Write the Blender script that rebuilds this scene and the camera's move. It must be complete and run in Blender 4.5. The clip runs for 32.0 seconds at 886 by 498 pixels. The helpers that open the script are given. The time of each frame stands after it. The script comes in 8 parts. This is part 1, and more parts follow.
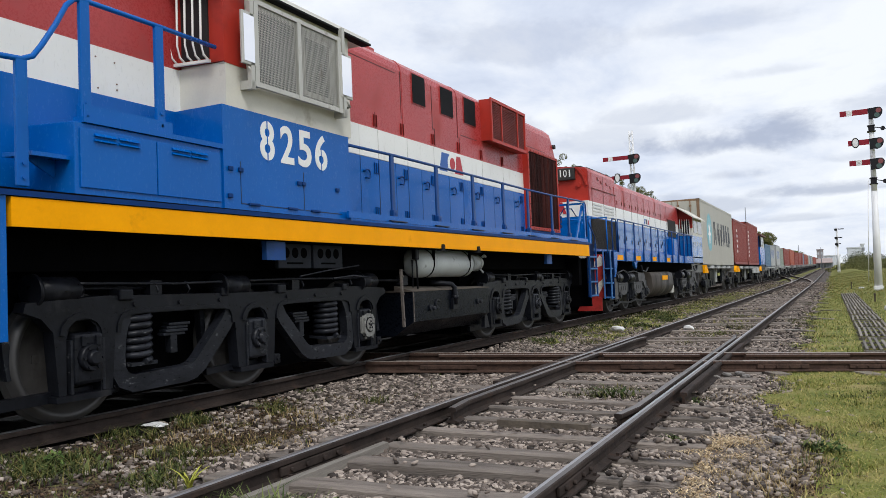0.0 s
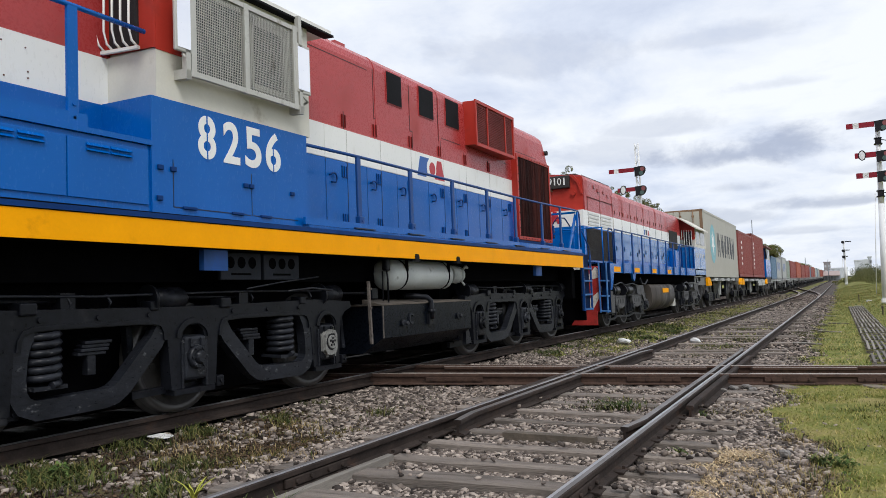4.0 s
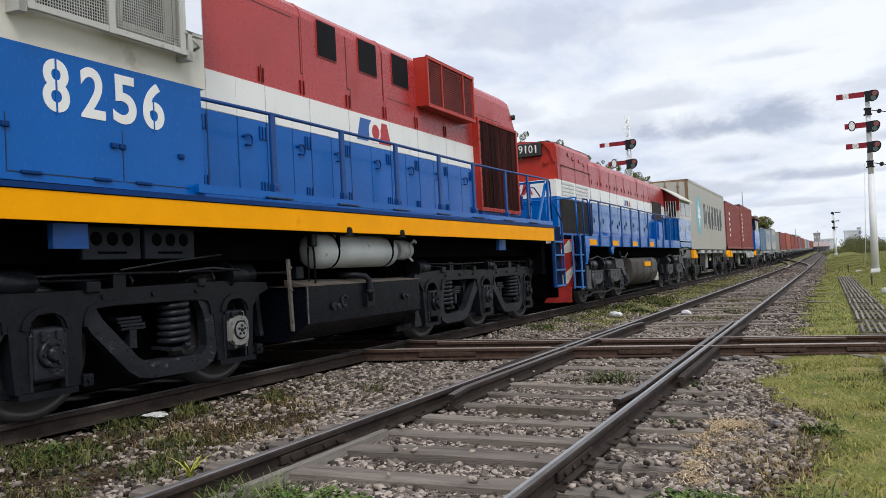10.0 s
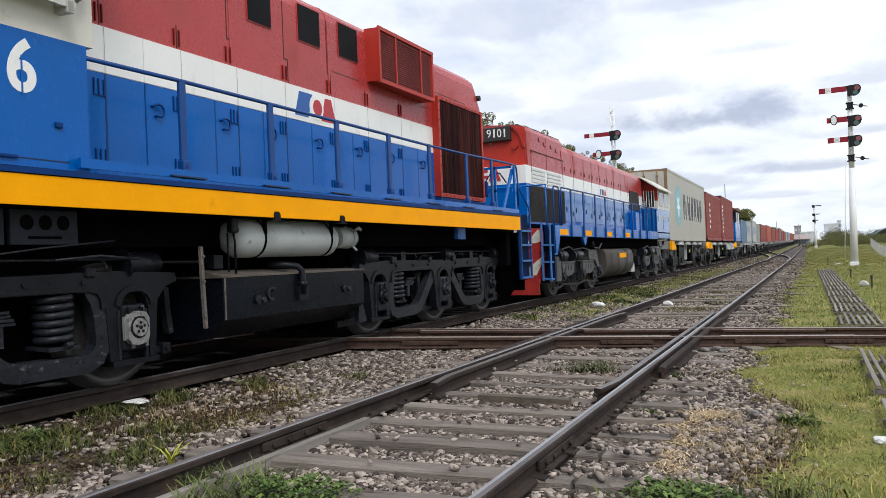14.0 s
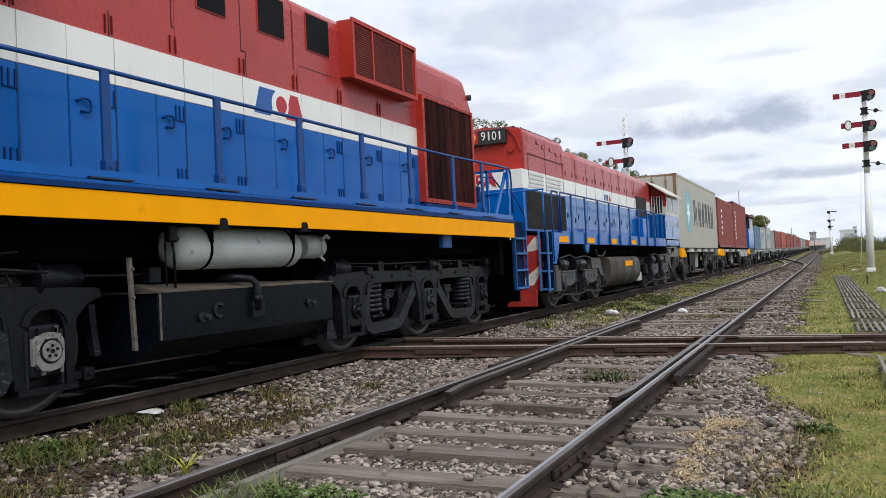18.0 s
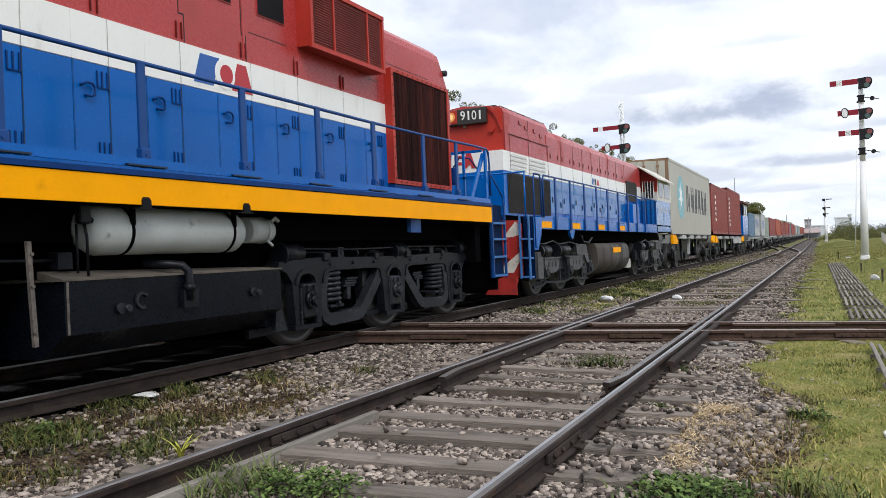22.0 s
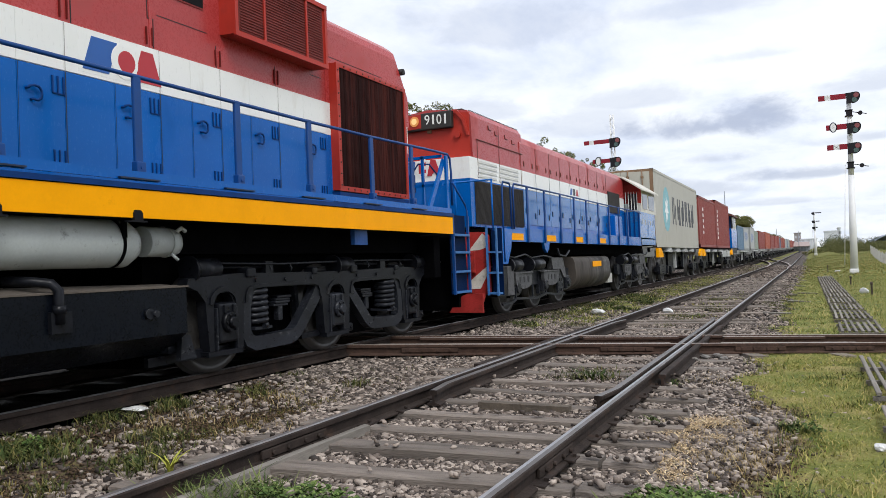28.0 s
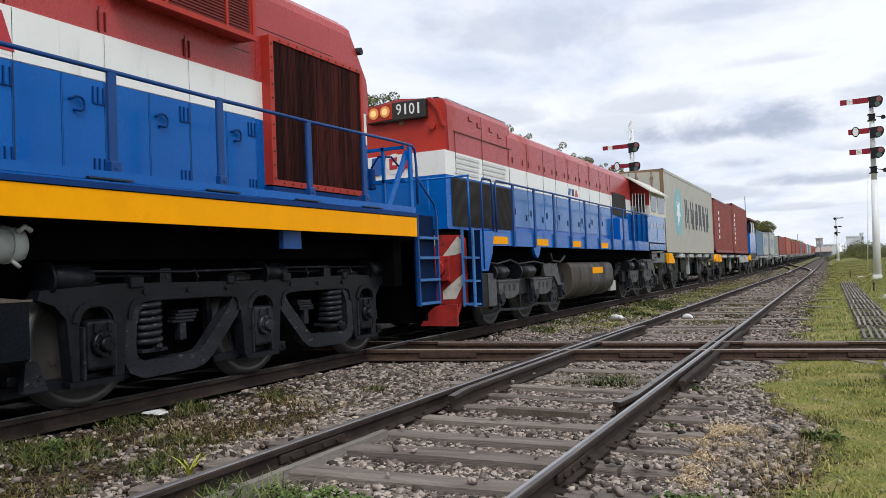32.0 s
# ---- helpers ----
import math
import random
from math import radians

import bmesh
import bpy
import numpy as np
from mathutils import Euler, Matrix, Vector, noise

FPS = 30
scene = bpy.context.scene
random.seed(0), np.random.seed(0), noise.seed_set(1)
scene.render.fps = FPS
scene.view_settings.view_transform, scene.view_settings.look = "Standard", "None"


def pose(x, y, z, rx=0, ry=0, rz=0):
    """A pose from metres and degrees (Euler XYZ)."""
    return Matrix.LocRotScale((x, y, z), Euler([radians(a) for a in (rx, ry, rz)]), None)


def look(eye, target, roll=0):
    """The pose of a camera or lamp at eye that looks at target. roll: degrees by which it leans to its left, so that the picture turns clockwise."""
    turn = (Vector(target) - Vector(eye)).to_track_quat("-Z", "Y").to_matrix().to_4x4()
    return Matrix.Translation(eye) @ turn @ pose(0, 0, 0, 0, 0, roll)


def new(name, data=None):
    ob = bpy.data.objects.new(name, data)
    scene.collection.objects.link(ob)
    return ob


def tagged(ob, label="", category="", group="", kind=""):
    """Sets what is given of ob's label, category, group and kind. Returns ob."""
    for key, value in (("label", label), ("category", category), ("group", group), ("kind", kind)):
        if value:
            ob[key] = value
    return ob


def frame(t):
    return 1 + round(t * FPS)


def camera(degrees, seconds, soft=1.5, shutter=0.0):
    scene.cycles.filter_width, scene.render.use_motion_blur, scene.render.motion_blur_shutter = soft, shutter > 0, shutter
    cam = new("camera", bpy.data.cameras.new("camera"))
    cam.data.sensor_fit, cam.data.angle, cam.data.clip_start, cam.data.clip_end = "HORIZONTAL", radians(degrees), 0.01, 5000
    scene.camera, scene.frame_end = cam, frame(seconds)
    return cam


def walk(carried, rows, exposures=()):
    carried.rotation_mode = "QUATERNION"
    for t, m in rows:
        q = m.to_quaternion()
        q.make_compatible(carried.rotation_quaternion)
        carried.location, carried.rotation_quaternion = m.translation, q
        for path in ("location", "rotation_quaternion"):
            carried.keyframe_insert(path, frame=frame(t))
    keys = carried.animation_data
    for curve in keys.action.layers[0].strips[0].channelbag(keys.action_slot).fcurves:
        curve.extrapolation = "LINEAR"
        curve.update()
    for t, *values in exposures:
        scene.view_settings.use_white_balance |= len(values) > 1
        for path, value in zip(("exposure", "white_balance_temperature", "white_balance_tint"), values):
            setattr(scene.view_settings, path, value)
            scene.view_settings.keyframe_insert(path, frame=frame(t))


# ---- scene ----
# Metres; z up, y along the tracks. Rail tops lie at 0.16, the ballast at 0.
EYE = (2.387, 0.0, 1.130)
PATH = [
    (0, 25.97, 2.50, 2.38),
    (0.5, 25.72, 2.89, 2.25),
    (1, 25.59, 3.35, 2.50),
    (1.5, 25.73, 3.41, 2.73),
    (2, 25.88, 3.60, 2.56),
    (2.5, 25.90, 3.57, 2.45),
    (3, 26.09, 3.55, 2.52),
    (3.5, 26.19, 3.45, 2.34),
    (5.5, 26.72, 3.09, 2.39),
    (6, 26.55, 3.00, 2.68),
    (6.5, 26.49, 2.94, 2.64),
    (7, 26.66, 2.97, 2.73),
    (7.5, 25.76, 1.47, 2.52),
    (8, 25.66, 1.70, 2.98),
    (8.5, 25.54, 1.94, 2.84),
    (9, 25.63, 1.82, 2.90),
    (9.5, 25.74, 1.80, 2.98),
    (10, 25.83, 1.60, 2.98),
    (10.5, 25.96, 2.02, 3.10),
    (11, 26.15, 1.65, 3.24),
    (11.5, 26.26, 1.72, 3.13),
    (12, 26.16, 1.84, 3.19),
    (12.5, 26.15, 1.36, 3.12),
    (13, 26.11, 1.07, 3.13),
    (13.5, 25.69, 1.00, 3.13),
    (14, 24.71, 0.75, 2.41),
    (14.5, 24.64, 1.04, 2.56),
    (15, 24.35, 1.33, 2.63),
    (15.5, 24.16, 1.39, 2.89),
    (17.5, 24.49, 1.93, 2.63),
    (18, 25.60, 1.42, 2.78),
    (18.5, 26.37, 0.95, 2.95),
    (19, 26.08, 0.93, 3.13),
    (19.5, 25.76, 1.05, 3.21),
    (20, 25.98, 1.03, 3.14),
    (20.5, 25.56, 0.66, 2.48),
    (21, 25.76, 0.59, 2.42),
    (21.5, 25.24, 0.42, 2.32),
    (22, 25.33, 0.34, 2.43),
    (22.5, 25.40, 0.50, 2.29),
    (23, 25.36, 0.47, 2.19),
    (23.5, 25.23, 0.80, 2.38),
    (24, 25.17, 0.92, 2.54),
    (24.5, 25.03, 0.90, 2.60),
    (26.5, 24.82, 0.79, 1.84),
    (27, 25.77, 0.93, 2.12),
    (27.5, 24.08, 0.87, 2.39),
    (28, 24.68, 1.25, 2.40),
    (28.5, 24.80, 1.02, 2.53),
    (29, 25.16, 1.01, 2.36),
    (29.5, 25.33, 1.11, 2.31),
    (30, 25.85, 1.31, 2.30),
    (30.5, 26.17, 1.46, 2.24),
    (31, 26.55, 1.59, 2.21),
    (31.5, 26.05, 1.79, 2.32),
    (32, 25.96, 1.68, 2.32),
]

def eye_pose(yaw, pitch, roll):
    return pose(*EYE, 90 + pitch, 0, yaw) @ pose(0, 0, 0, 0, 0, -roll)


cam = camera(58.0, 32.0, soft=0.45)
walk(cam, [(t, eye_pose(a, b, c)) for t, a, b, c in PATH], exposures=[(0, -0.02), (2, 0.0), (7, -0.02), (9, -0.03), (12.5, 0.02), (14, 0.14), (15.5, 0.15), (17.8, 0.04), (19, 0.16), (22, 0.15), (24.5, 0.13), (29.5, 0.11), (31, 0.07), (32, 0.02)])

# ---- world and sun: a bright broken overcast ----
CLOUDS = [(-5.5, 8.6, 7.4, 2, 0.78), (-10.4, 10.8, 5, 1.3, 0.36), (-14.0, 9.4, 5.5, 2, 0.34), (-5.8, 6.5, 2.4, 0.9, 0.45), (0.7, 5.0, 7.5, 0.9, 0.66), (-7.0, 4.4, 5, 1.1, 0.48),
          (3.9, 7.0, 4, 1, 0.45), (-1.3, 3.3, 5, 0.5, 0.35), (-16.1, 7.0, 3.5, 0.9, 0.35), (-2.2, 13.0, 5, 0.9, 0.28), (5.1, 10.2, 4.5, 1.1, 0.35), (-21.4, 10.8, 4, 1.4, 0.35),
          (-7.0, 16.4, 6, 1.5, 0.25), (-19.1, 16.1, 8, 3, 0.3), (14.4, 6.2, 7, 1.8, 0.6), (28.4, 7.4, 9, 2.5, 0.5), (-33.5, 10.9, 9, 2.4, 0.5), (-60.0, 10.0, 12, 3, 0.5),
          (60.0, 10.0, 14, 3, 0.5), (110.0, 9.0, 16, 3, 0.5), (170.0, 10.0, 18, 4, 0.5), (-110.0, 9.0, 16, 3, 0.5), (11.5, 23.4, 14, 4, 0.35), (-28.1, 33.7, 16, 5, 0.3)]
SUN_ELEV, SUN_ROT = radians(52), radians(150)
world = bpy.data.worlds.new("world")
scene.world = world
world.use_nodes = True
wn, wl = world.node_tree.nodes, world.node_tree.links
wn.clear()


def wnode(kind, **inputs):
    n = wn.new(kind)
    for k, v in inputs.items():
        n.inputs[k.replace("_", " ")].default_value = v
    return n


w_out = wnode("ShaderNodeOutputWorld")
w_bg = wnode("ShaderNodeBackground")
w_bg.inputs["Strength"].default_value = 1.04
w_sky = wn.new("ShaderNodeTexSky")
w_sky.sky_type = "NISHITA"
w_sky.sun_disc = False
w_sky.sun_elevation, w_sky.sun_rotation = SUN_ELEV, SUN_ROT
w_coord = wn.new("ShaderNodeTexCoord")
# cloud sheet: the direction is laid onto a flat layer, so that clouds flatten toward the horizon
w_sep = wn.new("ShaderNodeSeparateXYZ")
wl.new(w_coord.outputs["Generated"], w_sep.inputs[0])
w_zc = wn.new("ShaderNodeMath"); w_zc.operation = "MAXIMUM"; w_zc.inputs[1].default_value = 0.0
wl.new(w_sep.outputs["Z"], w_zc.inputs[0])
w_za = wn.new("ShaderNodeMath"); w_za.operation = "ADD"; w_za.inputs[1].default_value = 0.24
wl.new(w_zc.outputs[0], w_za.inputs[0])
w_dx = wn.new("ShaderNodeMath"); w_dx.operation = "DIVIDE"
w_dy = wn.new("ShaderNodeMath"); w_dy.operation = "DIVIDE"
wl.new(w_sep.outputs["X"], w_dx.inputs[0]); wl.new(w_za.outputs[0], w_dx.inputs[1])
wl.new(w_sep.outputs["Y"], w_dy.inputs[0]); wl.new(w_za.outputs[0], w_dy.inputs[1])
w_vec = wn.new("ShaderNodeCombineXYZ")
wl.new(w_dx.outputs[0], w_vec.inputs["X"]); wl.new(w_dy.outputs[0], w_vec.inputs["Y"])
w_n1 = wnode("ShaderNodeTexNoise", Scale=1.7, Detail=9.0, Roughness=0.60, Distortion=0.25)
w_map = wn.new("ShaderNodeMapping")
w_map.inputs["Location"].default_value = (3.2, 1.1, 0.0)
wl.new(w_vec.outputs[0], w_map.inputs["Vector"])
wl.new(w_map.outputs[0], w_n1.inputs["Vector"])
w_ramp = wn.new("ShaderNodeValToRGB")
cr = w_ramp.color_ramp
cr.elements[0].position, cr.elements[0].color = 0.30, (0.60, 0.67, 0.83, 1)
cr.elements[1].position, cr.elements[1].color = 0.60, (0.960, 0.998, 1.055, 1)
e = cr.elements.new(0.42); e.color = (0.745, 0.81, 0.945, 1)
e = cr.elements.new(0.50); e.color = (0.862, 0.91, 1.0, 1)
wl.new(w_n1.outputs["Fac"], w_ramp.inputs["Fac"])
w_skys = wn.new("ShaderNodeMix"); w_skys.data_type = "RGBA"; w_skys.blend_type = "MULTIPLY"
w_skys.inputs["Factor"].default_value = 1.0
wl.new(w_sky.outputs[0], w_skys.inputs[6]); w_skys.inputs[7].default_value = (0.09, 0.09, 0.09, 1)
w_mix = wn.new("ShaderNodeMix"); w_mix.data_type = "RGBA"
w_mix.inputs["Factor"].default_value = 0.93
# grey cloud banks: soft flat-based heaps (azimuth, elevation, half width, half height, weight), frayed by noise
w_fray = wnode("ShaderNodeTexNoise", Scale=8.0, Detail=9.0, Roughness=0.60, Distortion=0.2)
w_map2 = wn.new("ShaderNodeMapping")
w_map2.inputs["Scale"].default_value = (1.0, 1.0, 1.9)
wl.new(w_coord.outputs["Generated"], w_map2.inputs["Vector"])
wl.new(w_map2.outputs[0], w_fray.inputs["Vector"])


def wmath(op, a, b=0.0):
    n = wn.new("ShaderNodeMath")
    n.operation = op
    for k, v in ((0, a), (1, b)):
        if isinstance(v, (int, float)):
            n.inputs[k].default_value = v
        else:
            wl.new(v, n.inputs[k])
    return n.outputs[0]


w_az = wmath("ARCTAN2", w_sep.outputs["X"], w_sep.outputs["Y"])
w_el = wmath("ARCSINE", w_sep.outputs["Z"])
w_frayed = wmath("SUBTRACT", w_fray.outputs["Fac"], 0.5)
w_total = None
for b_az, b_el, b_w, b_h, b_k in CLOUDS:
    du = wmath("DIVIDE", wmath("SUBTRACT", w_az, radians(b_az)), radians(b_w))
    dv = wmath("DIVIDE", wmath("SUBTRACT", w_el, radians(b_el)), radians(b_h))
    flat = wmath("MULTIPLY", dv, wmath("ADD", 1.25, wmath("MULTIPLY", wmath("LESS_THAN", dv, 0.0), 0.9)))
    rr = wmath("SQRT", wmath("ADD", wmath("MULTIPLY", du, du), wmath("MULTIPLY", flat, flat)))
    rr = wmath("SUBTRACT", rr, wmath("MULTIPLY", w_frayed, 3.1))
    mr = wn.new("ShaderNodeMapRange")
    mr.interpolation_type = "SMOOTHSTEP"
    for k_, v_ in (("From Min", 1.05), ("From Max", 0.30), ("To Min", 0.0), ("To Max", b_k)):
        mr.inputs[k_].default_value = v_
    wl.new(rr, mr.inputs["Value"])
    w_total = mr.outputs[0] if w_total is None else wmath("MAXIMUM", w_total, mr.outputs[0])
w_grey = wn.new("ShaderNodeMix"); w_grey.data_type = "RGBA"
wl.new(w_total, w_grey.inputs["Factor"]); wl.new(w_ramp.outputs["Color"], w_grey.inputs[6])
w_grey.inputs[7].default_value = (0.385, 0.44, 0.585, 1)
wl.new(w_skys.outputs[2], w_mix.inputs[6]); wl.new(w_grey.outputs[2], w_mix.inputs[7])
wl.new(w_mix.outputs[2], w_bg.inputs["Color"])
wl.new(w_bg.outputs[0], w_out.inputs["Surface"])

sun = new("sun", bpy.data.lights.new("sun", "SUN"))
sun.data.energy, sun.data.angle, sun.data.color = 1.9, radians(25), (1.0, 0.985, 0.965)
sun.matrix_world = look((40, -30, 60), (0, 8, 0))


# ---- materials ----
def surf(name, base, rough=0.55, metal=0.0, var=0.18, scale=2.5, fine=45.0, bump=0.15, dirt=None, amount=0.35,
         dirt_scale=1.3, rand=0.0, stretch=(1, 1, 1), spec=0.5, grit=0.6):
    """A worn surface: two scales of tone, a stain colour over a noise, a fine relief."""
    m = bpy.data.materials.new(name)
    m.use_nodes = True
    n, l = m.node_tree.nodes, m.node_tree.links
    p = n["Principled BSDF"]
    p.inputs["Metallic"].default_value = metal
    p.inputs["Specular IOR Level"].default_value = spec
    tc = n.new("ShaderNodeTexCoord")
    mp = n.new("ShaderNodeMapping")
    mp.inputs["Scale"].default_value = stretch
    l.new(tc.outputs["Object"], mp.inputs["Vector"])

    def noise(s, detail=4.0, rough_=0.6):
        t = n.new("ShaderNodeTexNoise")
        t.inputs["Scale"].default_value, t.inputs["Detail"].default_value, t.inputs["Roughness"].default_value = s, detail, rough_
        l.new(mp.outputs[0], t.inputs["Vector"])
        return t.outputs["Fac"]

    def rng(src, a, b, lo=0.3, hi=0.7):
        r = n.new("ShaderNodeMapRange")
        for k, v in (("From Min", lo), ("From Max", hi), ("To Min", a), ("To Max", b)):
            r.inputs[k].default_value = v
        l.new(src, r.inputs["Value"])
        return r.outputs[0]

    def mix(fac, a, b, kind="MIX"):
        x = n.new("ShaderNodeMix")
        x.data_type, x.blend_type = "RGBA", kind
        for sock, v in ((x.inputs["Factor"], fac), (x.inputs[6], a), (x.inputs[7], b)):
            if hasattr(v, "links"):
                l.new(v, sock)
            else:
                sock.default_value = v if not isinstance(v, tuple) else (*v[:3], 1)
        return x.outputs[2]

    big, small = noise(scale), noise(fine, 3.0)
    tone = n.new("ShaderNodeMath"); tone.operation = "MULTIPLY"
    l.new(rng(big, 1 - var, 1 + var), tone.inputs[0]); l.new(rng(small, 1 - var * grit, 1 + var * grit), tone.inputs[1])
    last = tone.outputs[0]
    if rand:
        oi = n.new("ShaderNodeObjectInfo")
        t2 = n.new("ShaderNodeMath"); t2.operation = "MULTIPLY"
        l.new(last, t2.inputs[0]); l.new(rng(oi.outputs["Random"], 1 - rand, 1 + rand, 0, 1), t2.inputs[1])
        last = t2.outputs[0]
    g = n.new("ShaderNodeCombineColor")
    for k in ("Red", "Green", "Blue"):
        l.new(last, g.inputs[k])
    col = mix(1.0, (*base, 1), g.outputs[0], "MULTIPLY")
    rsrc = rng(small, rough - 0.1, min(1.0, rough + 0.12))
    if dirt:
        d1 = noise(dirt_scale, 8.0, 0.68)
        lo = 0.66 - 0.32 * amount
        fac = rng(d1, 0.0, 0.85, lo, lo + 0.16)
        col = mix(fac, col, (*dirt, 1))
        rm = n.new("ShaderNodeMix")
        rm.data_type = "FLOAT"
        l.new(fac, rm.inputs[0]); l.new(rsrc, rm.inputs[2]); rm.inputs[3].default_value = 0.9
        rsrc = rm.outputs[0]
    l.new(col, p.inputs["Base Color"])
    l.new(rsrc, p.inputs["Roughness"])
    if bump:
        b = n.new("ShaderNodeBump")
        b.inputs["Strength"].default_value, b.inputs["Distance"].default_value = bump, 0.01
        l.new(small, b.inputs["Height"])
        l.new(b.outputs[0], p.inputs["Normal"])
    return m


RED = surf("red_paint", (0.395, 0.044, 0.043), 0.28, spec=0.36, var=0.10, scale=0.8, bump=0.006, dirt=(0.33, 0.072, 0.068), amount=0.30, dirt_scale=0.9, grit=0.2)
RED_D = surf("deep_red_paint", (0.40, 0.034, 0.022), 0.40, spec=0.22, var=0.10, bump=0.02, dirt=(0.24, 0.035, 0.028), amount=0.20, grit=0.25)
WHITE = surf("white_paint", (0.78, 0.78, 0.75), 0.34, var=0.03, scale=0.9, bump=0.012, dirt=(0.55, 0.52, 0.46), amount=0.20, dirt_scale=2.2, stretch=(1, 1, 0.35), grit=0.3)
CREAM = surf("cream_paint", (0.60, 0.58, 0.51), 0.5, var=0.05, bump=0.03, dirt=(0.36, 0.32, 0.25), amount=0.25, dirt_scale=3.0)
BLUE = surf("blue_paint", (0.0005, 0.102, 0.405), 0.20, spec=0.20, var=0.09, scale=0.9, bump=0.010, dirt=(0.003, 0.084, 0.33), amount=0.24, dirt_scale=0.8, stretch=(1, 1, 0.5), grit=0.15)
BLUE_M = surf("handrail_blue_paint", (0.003, 0.048, 0.20), 0.42, spec=0.3, var=0.12, bump=0.03, dirt=(0.02, 0.05, 0.12), amount=0.3)
BLUE_G = surf("glossy_blue_paint", (0.006, 0.125, 0.37), 0.16, spec=0.45, var=0.15, scale=0.9, bump=0.010, dirt=(0.02, 0.09, 0.23), amount=0.28, grit=0.15)
BLUE_L = surf("worn_step_blue", (0.045, 0.15, 0.37), 0.5, spec=0.2, var=0.2, scale=5, bump=0.05, dirt=(0.01, 0.04, 0.14), amount=0.25, dirt_scale=6)
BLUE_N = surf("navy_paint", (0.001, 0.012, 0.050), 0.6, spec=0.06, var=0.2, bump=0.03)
REDG = surf("grimy_red_paint", (0.33, 0.030, 0.026), 0.55, spec=0.10, var=0.25, scale=3, bump=0.08, dirt=(0.075, 0.026, 0.022), amount=0.42, dirt_scale=3.5)
WHITEG = surf("grimy_white_paint", (0.56, 0.53, 0.47), 0.6, spec=0.2, var=0.18, scale=4, bump=0.08, dirt=(0.13, 0.10, 0.08), amount=0.34, dirt_scale=6)
BLUE_D = surf("dark_blue_paint", (0.003, 0.032, 0.14), 0.5, spec=0.12, var=0.12, bump=0.03, dirt=(0.005, 0.026, 0.09), amount=0.3)
YELLOW = surf("yellow_paint", (0.92, 0.37, 0.001), 0.5, spec=0.06, var=0.04, bump=0.03, dirt=(0.60, 0.23, 0.005), amount=0.07, dirt_scale=2.6)
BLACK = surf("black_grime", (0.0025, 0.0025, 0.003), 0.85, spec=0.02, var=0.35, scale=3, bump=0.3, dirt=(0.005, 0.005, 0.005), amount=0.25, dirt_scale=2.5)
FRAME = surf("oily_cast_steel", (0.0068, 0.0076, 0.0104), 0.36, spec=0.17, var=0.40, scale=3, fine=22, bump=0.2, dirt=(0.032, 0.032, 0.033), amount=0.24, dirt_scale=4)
SPLASH = surf("scuffed_steel", (0.013, 0.0145, 0.019), 0.36, spec=0.22, var=0.45, scale=5, fine=45, bump=0.2, dirt=(0.20, 0.205, 0.21), amount=0.20, dirt_scale=22, stretch=(1, 0.45, 1))
STEEL = surf("worn_rail_steel", (0.40, 0.40, 0.41), 0.46, 0.75, var=0.15, scale=6, bump=0.05, dirt=(0.13, 0.11, 0.10), amount=0.30, dirt_scale=5, stretch=(1, 0.15, 1))
RAIL = surf("rusty_rail_side", (0.034, 0.025, 0.021), 0.82, 0.0, spec=0.18, var=0.40, scale=5, bump=0.4, dirt=(0.075, 0.042, 0.028), amount=0.30, dirt_scale=4)
RAILC = surf("rust_brown_rail", (0.078, 0.047, 0.035), 0.85, 0.0, spec=0.2, var=0.42, scale=5, bump=0.4, dirt=(0.024, 0.018, 0.015), amount=0.50, dirt_scale=5)
RAILT = surf("rust_worn_railhead", (0.34, 0.29, 0.25), 0.5, 0.3, var=0.2, scale=5, bump=0.1, dirt=(0.17, 0.115, 0.085), amount=0.30, dirt_scale=5)
RAILM = surf("dull_railhead", (0.155, 0.145, 0.140), 0.5, 0.3, spec=0.3, var=0.25, scale=4, bump=0.1, dirt=(0.07, 0.055, 0.046), amount=0.34, dirt_scale=3, stretch=(1, 0.2, 1))
WHEEL = surf("rusted_wheel", (0.050, 0.046, 0.042), 0.75, 0.1, var=0.25, scale=4, bump=0.2, dirt=(0.018, 0.016, 0.015), amount=0.4)
TREAD = surf("bright_tread", (0.085, 0.082, 0.08), 0.45, 0.6, var=0.1, bump=0.03)
MESH = surf("dark_radiator_core", (0.026, 0.007, 0.006), 0.8, 0.0, spec=0.1, var=0.5, scale=6, fine=60, bump=0.4, dirt=(0.085, 0.020, 0.015), amount=0.50, dirt_scale=6, stretch=(1, 1, 0.05))
LOUVRE = surf("maroon_louvre", (0.155, 0.026, 0.022), 0.6, spec=0.2, var=0.25, scale=1.5, bump=0.1, dirt=(0.07, 0.016, 0.014), amount=0.35, dirt_scale=1.2, stretch=(1, 1, 1))
GREYD = surf("dusty_grey_bogie", (0.085, 0.085, 0.088), 0.6, var=0.45, scale=5, fine=60, bump=0.35, dirt=(0.016, 0.016, 0.016), amount=0.42, dirt_scale=5, spec=0.25)
JOINTW = surf("grey_joint", (0.30, 0.28, 0.26), 0.7, var=0.2, bump=0)
RUSTP = surf("pale_rusty_bar", (0.115, 0.098, 0.085), 0.8, var=0.35, scale=6, bump=0.3, dirt=(0.04, 0.024, 0.016), amount=0.5, dirt_scale=14)
RUSTE = surf("rust_streaked_plate", (0.020, 0.015, 0.012), 0.8, var=0.4, scale=4, bump=0.3, dirt=(0.17, 0.075, 0.028), amount=0.34, dirt_scale=6, stretch=(1, 1, 0.4))
